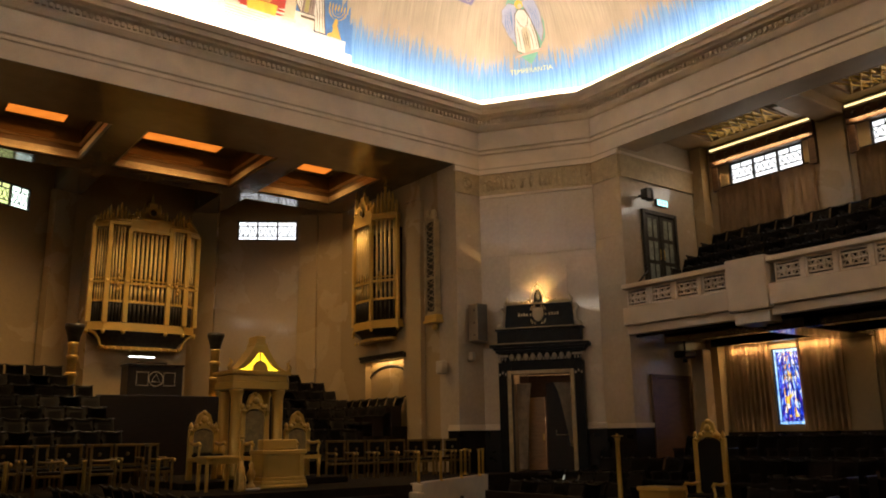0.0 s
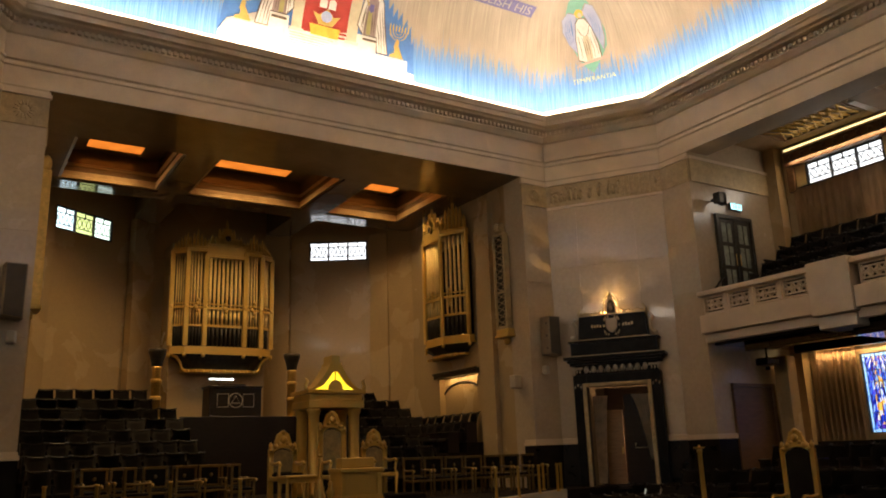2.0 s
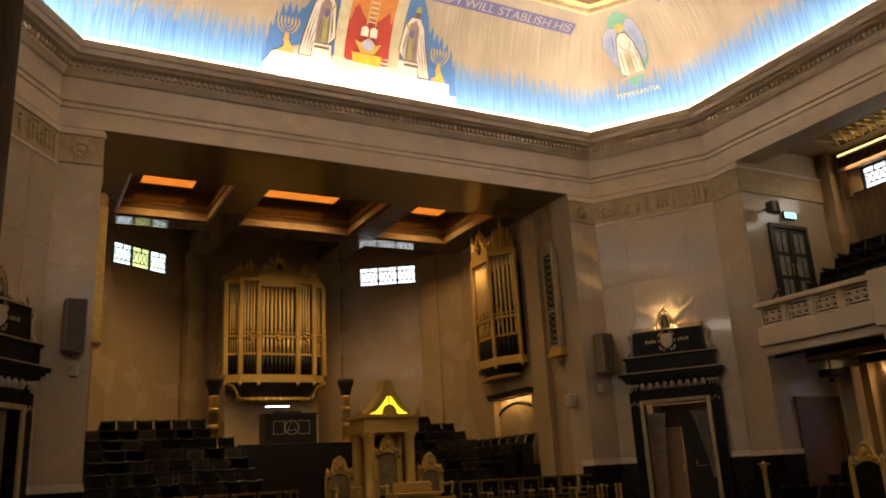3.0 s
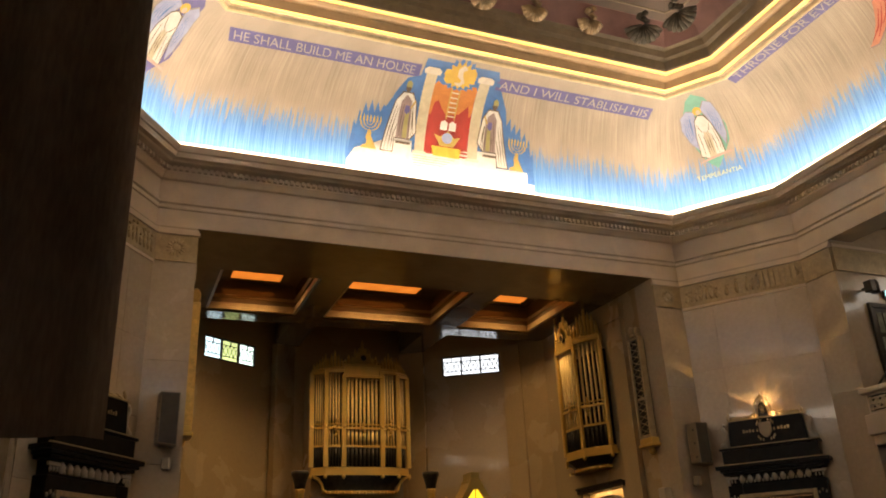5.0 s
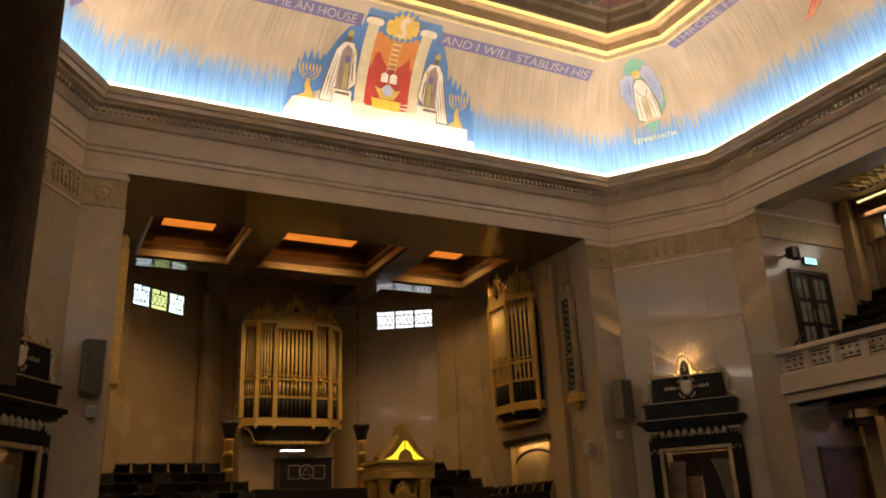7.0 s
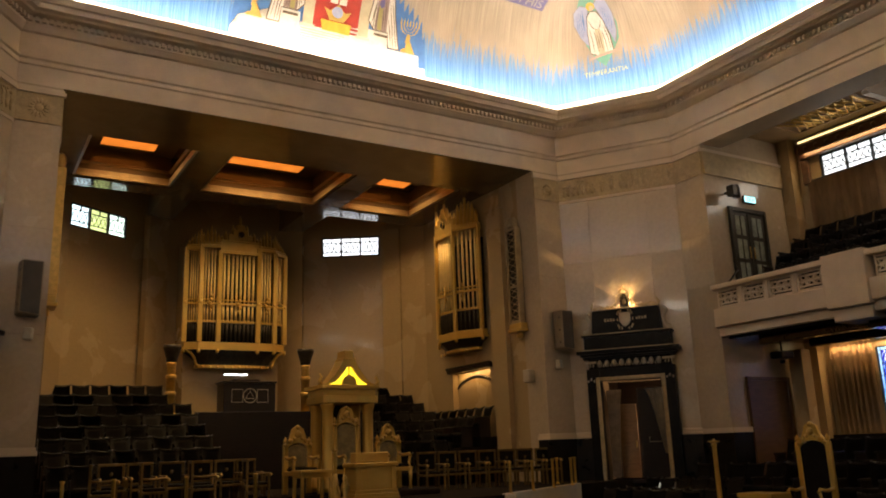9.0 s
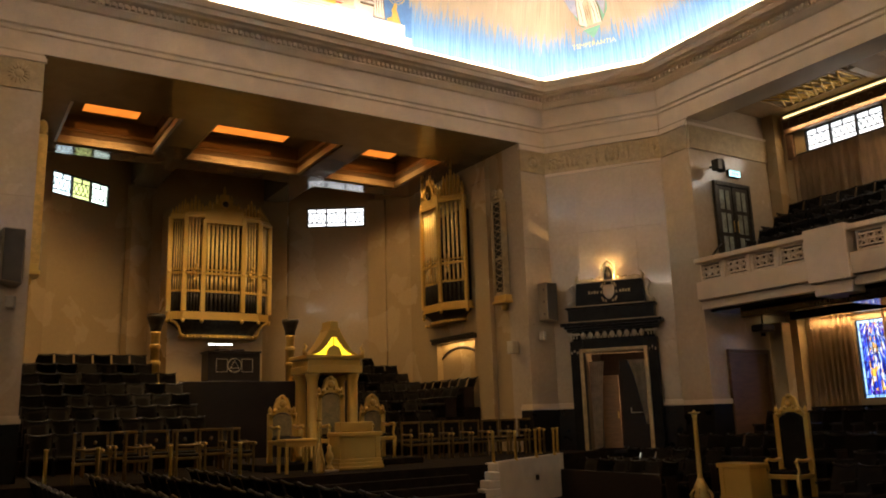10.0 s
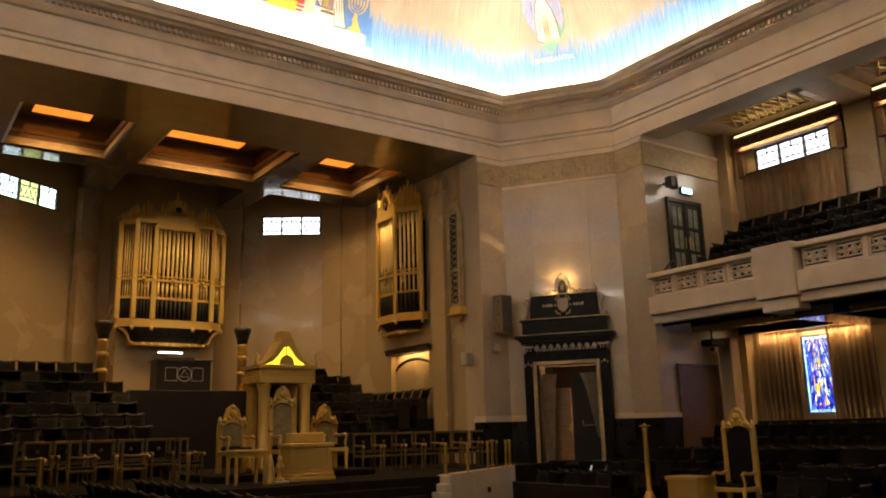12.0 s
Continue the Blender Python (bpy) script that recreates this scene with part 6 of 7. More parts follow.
# soffit beams under the gallery and its ceiling ornament
GLOSSY = material("polished_dark_soffit", (0.02, 0.015, 0.01), 0.12, vary=0.3, scale=3, fine=20, bump=0.01)
bm = boxes((XR + 0.28, 22.5, -6.9, 15.6, 4.90, 4.95))
structure("gallery_soffit", bm, GLOSSY, "dark polished underside of the gallery", "ceiling")
for b in range(4):
    yc = 13.2 - 4.52 * b
    so = bevelled(boxes((XR + 0.3, 22.3, yc - 2.75, yc - 1.75, 4.62, 4.90), (19.2, 19.5, yc - 1.75, yc + 1.75, 4.68, 4.90), (21.4, 21.7, yc - 1.75, yc + 1.75, 4.68, 4.90)), 0.02)
    structure("soffit_beam", so, GLOSSY, "dark moulded beam under the gallery", "beam")
    x0, x1, y0, y1 = 20.6, 21.8, yc - 1.2, yc + 0.9
    top = empty("ceiling_fret", Matrix.Translation(((x0 + x1) / 2, (y0 + y1) / 2, 11.34)), "gilded fretwork grille in the gallery ceiling", "ceiling grille", "ceiling grilles")
    for i in range(8):
        y = -1.0 + i * 0.27
        part("fret_bar", boxes((-0.58, 0.58, y, y + 0.06, -0.05, -0.01)), GILTWOOD, top)
        part("fret_bar", tube([(-0.55, y, -0.05), (0.55, y + 0.5, -0.05)], 0.03, 4), GILTWOOD, top), part("fret_bar", tube([(0.55, y, -0.05), (-0.55, y + 0.5, -0.05)], 0.03, 4), GILTWOOD, top)
    part("frame", boxes((-0.66, -0.58, -1.15, 1.55, -0.07, 0), (0.58, 0.66, -1.15, 1.55, -0.07, 0), (-0.58, 0.58, -1.15, -1.08, -0.07, 0), (-0.58, 0.58, 1.48, 1.55, -0.07, 0)), PLASTER, top)
    gb = bevelled(boxes((XR + 0.9, 22.5, yc - 2.7, yc - 1.9, 11.0, 11.35), (XR + 0.9, 20.3, yc - 1.9, yc - 1.7, 11.2, 11.35)), 0.03)
    structure("gallery_beam", gb, PLASTER, "buff plaster beam over the gallery", "beam")
structure("gallery_cove", prism([(XR + 0.9, 11.0), (XR + 1.4, 11.12), (XR + 1.7, 11.35), (XR + 0.9, 11.35)], -6.9, 15.6), PLASTER, "curved plaster cove along the gallery lintel", "trim")
gl = empty("light_box", Matrix.Translation((21.2, 11.55, 11.25)), "pale rectangular light box under the gallery ceiling", "ceiling light")
part("body", bevelled(boxes((-0.65, 0.65, -0.12, 0.12, -0.12, 0.0)), 0.02), PALE, gl)
part("bracket", boxes((-0.6, -0.5, -0.08, 0.08, 0.0, 0.1)), BRONZE, gl)

# end wall of the gallery: glazed door, exit sign, projector, rail
d = empty("door_gallery", Matrix.Translation((20.18, 15.598, 6.36)), "dark bronze glazed double door to the gallery", "door", "", "structure")
part("door_frame", bevelled(boxes((-0.82, -0.72, -0.1, 0.0, 0, 2.55), (0.72, 0.82, -0.1, 0.0, 0, 2.55), (-0.72, 0.72, -0.1, 0.0, 2.42, 2.55), (-0.03, 0.03, -0.08, 0, 0, 2.42)), 0.01), BRONZE, d)
PANE = material("obscure_door_glass", (0.42, 0.46, 0.38), 0.15, vary=0.5, scale=3, fine=20, bump=0.1)
for k in (-1, 1):
    part("door_leaf", boxes((*sorted((k * 0.03, k * 0.72)), -0.05, -0.004, 0.0, 2.42)), BRONZE, d)
    for i in range(3):
        part("pane", boxes((*sorted((k * 0.16, k * 0.58)), -0.062, -0.05, 0.25 + i * 0.72, 0.85 + i * 0.72)), PANE, d, "dim greenish glass pane")
        part("glazing_bar", tube([(k * 0.37, -0.066, 0.25 + i * 0.72), (k * 0.37, -0.066, 0.85 + i * 0.72)], 0.02, 5), BRONZE, d)
    part("door_handle", tube([(k * 0.09, -0.09, 1.0), (k * 0.09, -0.09, 1.35)], 0.015, 6), GOLD, d)
ex = empty("exit_sign", Matrix.Translation((20.35, 15.59, 9.2)), "small lit green and white exit sign", "sign")
part("case", boxes((-0.26, 0.26, -0.08, 0.0, -0.09, 0.13)), BRONZE, ex)
part("face", boxes((-0.24, 0.24, -0.09, -0.082, -0.07, 0.11)), EXIT, ex)
part("legend", boxes((-0.14, -0.10, -0.096, -0.09, -0.04, 0.08), (-0.04, 0.02, -0.096, -0.09, -0.04, 0.08), (0.08, 0.16, -0.096, -0.09, -0.02, 0.06)), PALE, ex)
pr = empty("stage_spotlight", Matrix.Translation((19.35, 15.59, 9.3)), "dark spotlight on a bracket in the gallery corner", "spotlight")
part("bracket", boxes((-0.04, 0.04, -0.35, 0.0, -0.03, 0.03)), BRONZE, pr)
part("head", lathe([(0.12, -0.18), (0.13, 0.1), (0.09, 0.2)], 12, None, (0, -0.4, -0.05)), BRONZE, pr)
part("barn_door", bevelled(boxes((-0.3, -0.12, -0.55, -0.3, -0.22, 0.1)), 0.01), BRONZE, pr)
structure("trim_gallery_head", boxes((XR + 0.002, 22.1, 15.54, 15.598, 9.81, 10.52)), RELIEF, "gilt plaster frieze on the gallery's end wall", "frieze")
structure("trim_gallery_string", boxes((XR + 0.002, 22.1, 15.52, 15.598, 10.52, 10.61)), STONE, "cream moulding on the gallery's end wall", "trim")
hr = empty("handrail", Matrix.Translation((18.95, 15.3, 6.4)), "short dark sloping handrail by the gallery door", "handrail")
part("rail", tube([(-0.35, 0, 0.0), (0.25, 0.05, 0.5), (0.3, 0.05, 1.0)], 0.03, 6), BRONZE, hr)
part("foot", tube([(-0.35, 0, 0.0), (-0.35, 0, -0.02)], 0.05, 6), BRONZE, hr)
# below: brown door and a buff column under the gallery's end
d = empty("door_lower", Matrix.Translation((20.15, 15.598, 1.1)), "dark brown flush door under the gallery", "door", "", "structure")
part("door_leaf", bevelled(boxes((-0.8, 0.8, -0.06, 0, 0, 2.65)), 0.01), DOORWOOD, d)
part("door_frame", bevelled(boxes((-0.92, -0.8, -0.1, 0, 0, 2.75), (0.8, 0.92, -0.1, 0, 0, 2.75), (-0.8, 0.8, -0.1, 0, 2.65, 2.75)), 0.01), DOORWOOD, d)
structure("column_lower", bevelled(boxes((20.98, 21.4, 14.95, 15.4, 1.1, 4.62)), 0.02), RECESS, "square buff column under the gallery", "column")
pj = empty("projector", Matrix.Translation((20.2, 15.0, 4.42)), "dark projector hung under the gallery", "projector")
part("body", bevelled(boxes((-0.3, 0.3, -0.2, 0.2, -0.1, 0.10)), 0.04), BLACK, pj)
part("mount", tube([(0, 0, 0.1), (0, 0, 0.48)], 0.03, 6), BRONZE, pj)
part("lens", lathe([(0.07, 0), (0.07, 0.1)], 12, None, (-0.15, -0.1, -0.25)), BLACK, pj)

# ---- the dark drape close beside the camera ----
dr = empty("hanging_drape", Matrix.Translation((-0.84, 2.62, 6.1)), "heavy dark drape hung from the gallery front", "drape")
part("cloth", drape_mesh(1.62, 3.51, 5, 0.03, 0.03), DRAPE, dr)
part("rail", tube([(-0.95, 0, 0.0), (0.81, 0, 0.0)], 0.03, 8), BRONZE, dr)


# ---- seats ----
def theatre_seat(label, group):
    """Upholstered tip-up seat: faces -y, 0.56 wide, origin on the floor."""
    top = empty("upholstered_seat", Matrix.Identity(4), label, "seat", group)
    b = bmesh.new()
    rows = []
    for j in range(5):
        z = 0.42 + 0.13 * j
        y = 0.05 + 0.05 * j
        rows.append([(x, y + 0.02 * abs(x) * 3, z + (0.03 * (abs(x) / 0.25) ** 2 - 0.02 if j == 4 else 0)) for x in (-0.25, -0.12, 0, 0.12, 0.25)])
    vs = [[b.verts.new(p) for p in r] for r in rows]
    for a, c in zip(vs, vs[1:]):
        for i in range(4):
            b.faces.new((a[i], a[i + 1], c[i + 1], c[i])).smooth = True
    bmesh.ops.solidify(b, geom=b.faces[:], thickness=0.08)
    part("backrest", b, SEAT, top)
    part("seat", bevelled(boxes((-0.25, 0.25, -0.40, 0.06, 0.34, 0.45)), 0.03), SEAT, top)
    part("top_rail", tube([(-0.27, 0.30, 0.985), (-0.20, 0.275, 0.96), (-0.08, 0.265, 0.945), (0.08, 0.265, 0.945), (0.20, 0.275, 0.96), (0.27, 0.30, 0.985)], 0.022, 6), RAIL, top, "polished curved top rail")
    for k in (-1, 1):
        part("armrest", bevelled(boxes((k * 0.28 - 0.025, k * 0.28 + 0.025, -0.36, 0.12, 0.60, 0.65)), 0.012), RAIL, top)
        part("side_panel", boxes((k * 0.28 - 0.015, k * 0.28 + 0.015, -0.30, 0.10, 0.0, 0.60)), DARKWOOD, top)
    return top


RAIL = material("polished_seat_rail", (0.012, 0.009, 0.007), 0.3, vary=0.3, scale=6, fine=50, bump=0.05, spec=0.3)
seat0 = theatre_seat("dark blue leather tip-up seat with polished rail", "tiered seats")
first = True


def put_seat(x, y, z, deg, jitter=random.Random(7)):
    global first
    m = Matrix.Translation((x, y, z)) @ Matrix.Rotation(radians(deg + jitter.uniform(-1, 1)), 4, "Z")
    if first:
        seat0.matrix_world = m
        first = False
        return seat0
    return copy_thing(seat0, m)


# tiers in the recess
for side in (0, 1):
    f = (lambda a, b: (a, b)) if side else (lambda a, b: (mx(b), mx(a)))
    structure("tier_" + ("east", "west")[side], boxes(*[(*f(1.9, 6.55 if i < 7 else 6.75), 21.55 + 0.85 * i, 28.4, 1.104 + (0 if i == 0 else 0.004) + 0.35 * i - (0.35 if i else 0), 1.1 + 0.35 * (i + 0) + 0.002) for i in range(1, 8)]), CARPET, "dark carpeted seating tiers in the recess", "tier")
    for i in range(8):
        z = 1.1 + 0.35 * i
        n = 8 if i < 6 else 7
        for j in range(n):
            x = 2.1 + 0.56 * j + 0.2
            if side == 0:
                x = mx(x)
            put_seat(x, 21.95 + 0.85 * i, z, 0)
structure("floor_platform_east", boxes((16.35, XR - 1.62, 4.0, 17.9, 0.004, 0.2), (15.3, 16.35, 11.2, 13.4, 0.004, 0.012)), CARPET, "dark carpeted low platform", "platform")
for i in range(7):
    put_seat(15.0, 22.75 + 0.56 * i, 2.5, -90), put_seat(14.3, 22.75 + 0.56 * i, 2.2, -90)
structure("tier_side", boxes((14.65, 15.38, 22.4, 26.6, 1.104, 2.5), (13.95, 14.65, 22.4, 26.6, 1.104, 2.2)), CARPET, "dark carpeted tier along the recess wall", "tier")
structure("organ_loft_floor", boxes((6.6, mx(6.6), 26.2, 30.3, 1.104, 3.45)), CARPET, "dark carpeted platform below the organ", "platform")
structure("loft_screen", bevelled(boxes((6.5, mx(6.5), 26.05, 26.19, 1.104, 3.55)), 0.01), DARKWOOD, "dark panelled screen before the organ console", "screen")

# added dark panel that stands for the black mass of seats
structure("seat_front_panel", bevelled(boxes((14.62, 14.68, 14.1, 17.7, 0.004, 0.72)), 0.01), DARKWOOD, "added black panel standing for the dark mass of floor seats", "screen")
# gallery seats
for i, (x, z) in enumerate(((19.4, 5.9), (20.25, 6.35), (21.05, 6.85), (21.85, 7.35))):
    for j in range(20):
        y = 14.75 + 0.0 - 0.56 * j - (0.0 if i == 3 else 0.0)
        if i < 2 and j == 0 and z < 6:
            continue
        put_seat(x, y, z, -90)
# east floor seats face the middle of the hall
for i, (x, z) in enumerate(((15.15, 0.0), (15.95, 0.0), (16.75, 0.2), (17.6, 0.55), (18.4, 0.55), (19.3, 1.1), (20.2, 1.1))):
    for j in range(15):
        y = 17.3 - 0.57 * j
        if (i >= 4 and y > 15.0) or (i < 3 and 10.9 < y < 14.1) or (i == 3 and y > 16.2) or (i < 1 and y < 14):
            continue
        put_seat(x, y, z, -90)
# west floor seats, on low tiers that climb towards the camera's side
structure("tier_floor_west", boxes((1.2, 4.8, -2, 14.95, 0.004, 0.46), (XL + 0.3, 1.2, -2, 14.95, 0.004, 0.55)), CARPET, "dark carpeted low tiers along the west side", "tier")
for i, (x, z) in enumerate(((4.15, 0.46), (3.36, 0.46), (2.52, 0.46), (1.66, 0.46))):
    for j in range(19):
        y = 14.5 - 0.57 * j
        if y < 4.0:
            continue
        put_seat(x, y, z, 90)


# ---- furniture of the dais ----
def arm_chair():
    """Gilt-framed armchair facing -y with dark leather panels."""
    top = empty("gilt_armchair", Matrix.Identity(4), "gilt-framed armchair with dark leather seat and back", "chair", "chairs on the dais")
    for k in (-1, 1):
        part("leg", bevelled(boxes((k * 0.27 - 0.025, k * 0.27 + 0.025, -0.27, -0.22, 0, 0.64)), 0.006), CHAIRWOOD, top)
        part("leg", bevelled(boxes((k * 0.27 - 0.025, k * 0.27 + 0.025, 0.22, 0.27, 0, 0.97)), 0.006), CHAIRWOOD, top)
        part("armrest", tube([(k * 0.27, -0.30, 0.62), (k * 0.27, -0.24, 0.67), (k * 0.27, 0.0, 0.65), (k * 0.27, 0.24, 0.67)], 0.026, 6), CHAIRWOOD, top)
        bm = bmesh.new()
        blob(bm, (k * 0.27, -0.29, 0.64), (0.035, 0.04, 0.04), 1)
        part("arm_scroll", bm, GOLD, top)
    part("top_rail", bevelled(boxes((-0.30, 0.30, 0.215, 0.275, 0.94, 1.0)), 0.008), CHAIRWOOD, top)
    part("back_rail", bevelled(boxes((-0.245, 0.245, 0.225, 0.265, 0.50, 0.54)), 0.006), CHAIRWOOD, top)
    part("back_panel", bevelled(boxes((-0.243, 0.243, 0.232, 0.26, 0.54, 0.94)), 0.01), SEAT, top)
    bm = bmesh.new()
    blob(bm, (0, 0.228, 0.76), (0.05, 0.01, 0.05), 1)
    part("emblem", bm, CHAIRWOOD, top)
    part("seat_rail", bevelled(boxes((-0.29, 0.29, -0.28, 0.28, 0.36, 0.42)), 0.008), CHAIRWOOD, top)
    part("seat", bevelled(boxes((-0.26, 0.26, -0.25, 0.21, 0.42, 0.48)), 0.02), SEAT, top)
    return top


chair = arm_chair()
chair.matrix_world = Matrix.Translation((11.2, 19.6, 1.1))
for i in range(1, 7):
    copy_thing(chair, Matrix.Translation((11.2 + 0.66 * i, 19.6 + 0.02 * (i % 2), 1.1)))
for i, x in enumerate((3.3, 3.96, 4.7, 5.36, 6.02, 6.5)):
    copy_thing(chair, Matrix.Translation((x, 20.6 + 0.03 * (i % 2), 1.1)) @ Matrix.Rotation(radians(4 * (i % 3 - 1)), 4, "Z"))
for x, y in ((2.75, 18.2), (3.75, 18.3), (4.85, 18.6), (6.15, 18.9)):
    copy_thing(chair, Matrix.Translation((x, y, 1.1)) @ Matrix.Rotation(radians(82), 4, "Z"))


def throne_chair(m, h, label, cloth=None, w=0.30):
    """High carved chair facing -y."""
    top = empty("throne_chair", m, label, "chair", "thrones")
    for k in (-1, 1):
        part("leg", lathe([(0.05, 0), (0.035, 0.1), (0.05, 0.3), (0.045, 0.5)], 8, None, (k * w, -0.32, 0)), GILTWOOD, top)
        part("back_post", bevelled(boxes((k * w - 0.06, k * w + 0.06, 0.26, 0.36, 0, h - 0.45)), 0.012), GILTWOOD, top)
        part("finial", lathe([(0.03, 0), (0.06, 0.04), (0.05, 0.1), (0.01, 0.17)], 8, None, (k * w, 0.31, h - 0.45)), GOLD, top)
        part("armrest", tube([(k * w, -0.36, 0.78), (k * w, -0.28, 0.84), (k * w, 0.0, 0.80), (k * w, 0.28, 0.84)], 0.038, 6), GILTWOOD, top)
        part("arm_support", tube([(k * w, -0.32, 0.45), (k * w, -0.26, 0.6), (k * w, -0.33, 0.8)], 0.03, 6), GILTWOOD, top)
    part("seat_rail", bevelled(boxes((-w - 0.05, w + 0.05, -0.36, 0.36, 0.42, 0.52)), 0.012), GILTWOOD, top)
    part("seat", bevelled(boxes((-w + 0.02, w - 0.02, -0.33, 0.27, 0.52, 0.60)), 0.03), SEAT, top)
    arch = [(-w + 0.05, 0.62), (w - 0.05, 0.62), (w - 0.05, h - 0.62)] + [((w - 0.05) * math.cos(a), h - 0.62 + 0.16 * math.sin(a)) for a in [math.pi * i / 8 for i in range(1, 8)]] + [(-w + 0.05, h - 0.62)]
    part("back_panel", prism(arch, 0.28, 0.34), cloth or THRONECLOTH, top, "dark leather back panel" if cloth else "olive embroidered back panel")
    hd = bmesh.new()
    prism([(-w - 0.04, h - 0.55), (-w + 0.02, h - 0.62)] + [((w - 0.02) * math.cos(a), h - 0.62 + 0.2 * math.sin(a)) for a in [math.pi - math.pi * i / 8 for i in range(9)]] + [(w - 0.02, h - 0.62), (w + 0.04, h - 0.55), (w - 0.08, h - 0.38), (0.20, h - 0.28), (0.14, h - 0.10), (0, h), (-0.14, h - 0.10), (-0.20, h - 0.28), (-w + 0.08, h - 0.38)], 0.26, 0.36, hd)
    part("cresting", hd, GILTWOOD, top, "carved gilded cresting")
    for x, z, r in ((0, h - 0.22, 0.10), (0, h - 0.06, 0.06), (-0.2, h - 0.38, 0.07), (0.2, h - 0.38, 0.07), (-0.32, h - 0.47, 0.05), (0.32, h - 0.47, 0.05), (-0.1, h - 0.32, 0.05), (0.1, h - 0.32, 0.05)):
        cv = bmesh.new()
        blob(cv, (x, 0.25, z), (r, 0.04, r), 1)
        part("carving", cv, GOLD, top)
    return top


THRONECLOTH = material("embroidered_throne_cloth", (0.30, 0.22, 0.08), 0.7, vary=0.4, scale=9, fine=90, bump=0.4)
structure("throne_step", bevelled(boxes((6.4, mx(6.4), 18.0, 20.4, 1.104, 1.25)), 0.02), CARPET, "dark carpeted step under the thrones", "step")
throne_chair(Matrix.Translation((XA - 1.22, 18.85, 1.25)), 1.6, "carved gilded high-backed chair beside the canopy")
throne_chair(Matrix.Translation((XA + 1.22, 18.85, 1.25)), 1.6, "carved gilded high-backed chair beside the canopy")
throne_chair(Matrix.Translation((XA - 0.08, 18.55, 1.25)), 2.05, "carved gilded throne under a canopy")

cn = empty("throne_canopy", Matrix.Translation((XA + 0.02, 18.95, 1.38)), "gilded classical throne canopy with a lit yellow pediment", "canopy")
for k in (-1, 1):
    for y in (0.0, 0.75):
        bm = lathe([(0.17, 0), (0.17, 0.12), (0.14, 0.16), (0.135, 1.9), (0.15, 1.96), (0.18, 2.04), (0.18, 2.1)], 16, None, (k * 0.54, y, -0.13))
        part("column", bm, GILTWOOD, cn)
part("back_panel", boxes((-0.6, 0.6, 0.80, 0.86, -0.13, 2.0)), DARKWOOD, cn, "dark panel behind the throne")
part("entablature", bevelled(boxes((-0.74, 0.74, -0.20, 0.95, 1.97, 2.16), (-0.71, 0.71, -0.16, 0.91, 2.16, 2.32), (-0.78, 0.78, -0.24, 0.99, 2.32, 2.42)), 0.015), GILTWOOD, cn)
sweep = [(0.78 - 0.62 * (i / 8) ** 0.75, 2.42 + 0.62 * (i / 8) ** 1.5) for i in range(9)]
pe = prism([(-0.78, 2.42), (-0.60, 2.42)] + [(-0.50 + 0.44 * (i / 6) ** 0.8, 2.45 + 0.42 * (i / 6) ** 1.3) for i in range(7)] + [(0.06 + 0.44 * (1 - (1 - i / 6)) * 0 + 0.44 * (1 - (1 - i / 6) ** 0.8), 2.87 - 0.42 * (1 - (1 - i / 6) ** 1.3)) for i in range(7)] + [(0.60, 2.42), (0.78, 2.42)] + sweep[1:] + [(-x, z) for x, z in sweep[::-1]][:-1], -0.12, 0.4)
part("pediment", pe, GILTWOOD, cn, "swept gilded pediment")
part("cap", bevelled(boxes((-0.16, 0.16, -0.14, 0.42, 3.04, 3.10), (-0.12, 0.12, -0.1, 0.38, 3.10, 3.28)), 0.012), GILTWOOD, cn)
gp = prism([(-0.50, 2.44), (0.50, 2.44)] + [(0.50 - 0.46 * (i / 6) ** 0.8, 2.47 + 0.42 * (i / 6) ** 1.25) for i in range(7)] + [(-0.04 - 0.46 * (1 - (1 - i / 6) ** 0.8), 2.89 - 0.42 * (1 - (1 - i / 6) ** 1.25)) for i in range(7)], -0.06, 0.0)
part("glowing_glass", gp, YELLOW, cn, "backlit yellow glass")
part("half_sun", prism([(0.2 * math.cos(math.pi * i / 12), 2.43 + 0.24 * math.sin(math.pi * i / 12)) for i in range(13)], -0.12, -0.06), GILTWOOD, cn)
part("glazing_bar", boxes((-0.012, 0.012, -0.1, -0.06, 2.44, 2.88)), GILTWOOD, cn)
for k in (-1, 1):
    part("finial", tube([(k * 0.76, -0.1, 2.42), (k * 0.80, -0.1, 2.52), (k * 0.74, -0.1, 2.62), (k * 0.80, -0.1, 2.70)], [0.06, 0.05, 0.04, 0.015], 6), GOLD, cn)


def pedestal(m, w, d, h, label):
    top = empty("pedestal_desk", m, label, "pedestal", "pedestals")
    part("plinth", bevelled(boxes((-w / 2 - 0.06, w / 2 + 0.06, -d / 2 - 0.06, d / 2 + 0.06, 0, 0.08), (-w / 2 - 0.04, w / 2 + 0.04, -d / 2 - 0.04, d / 2 + 0.04, 0.08, 0.16), (-w / 2 - 0.02, w / 2 + 0.02, -d / 2 - 0.02, d / 2 + 0.02, 0.16, 0.24)), 0.01), GILTWOOD, top)
    part("body", bevelled(boxes((-w / 2, w / 2, -d / 2, d / 2, 0.24, h - 0.1)), 0.01), GILTWOOD, top)
    part("top", bevelled(boxes((-w / 2 - 0.04, w / 2 + 0.04, -d / 2 - 0.04, d / 2 + 0.04, h - 0.1, h)), 0.015), GILTWOOD, top)
    for k in (-1, 1):
        part("pilaster", bevelled(boxes((k * (w / 2 - 0.08) - 0.06, k * (w / 2 - 0.08) + 0.06, -d / 2 - 0.02, -d / 2, 0.24, h - 0.1)), 0.005), GILTWOOD, top)
    return top


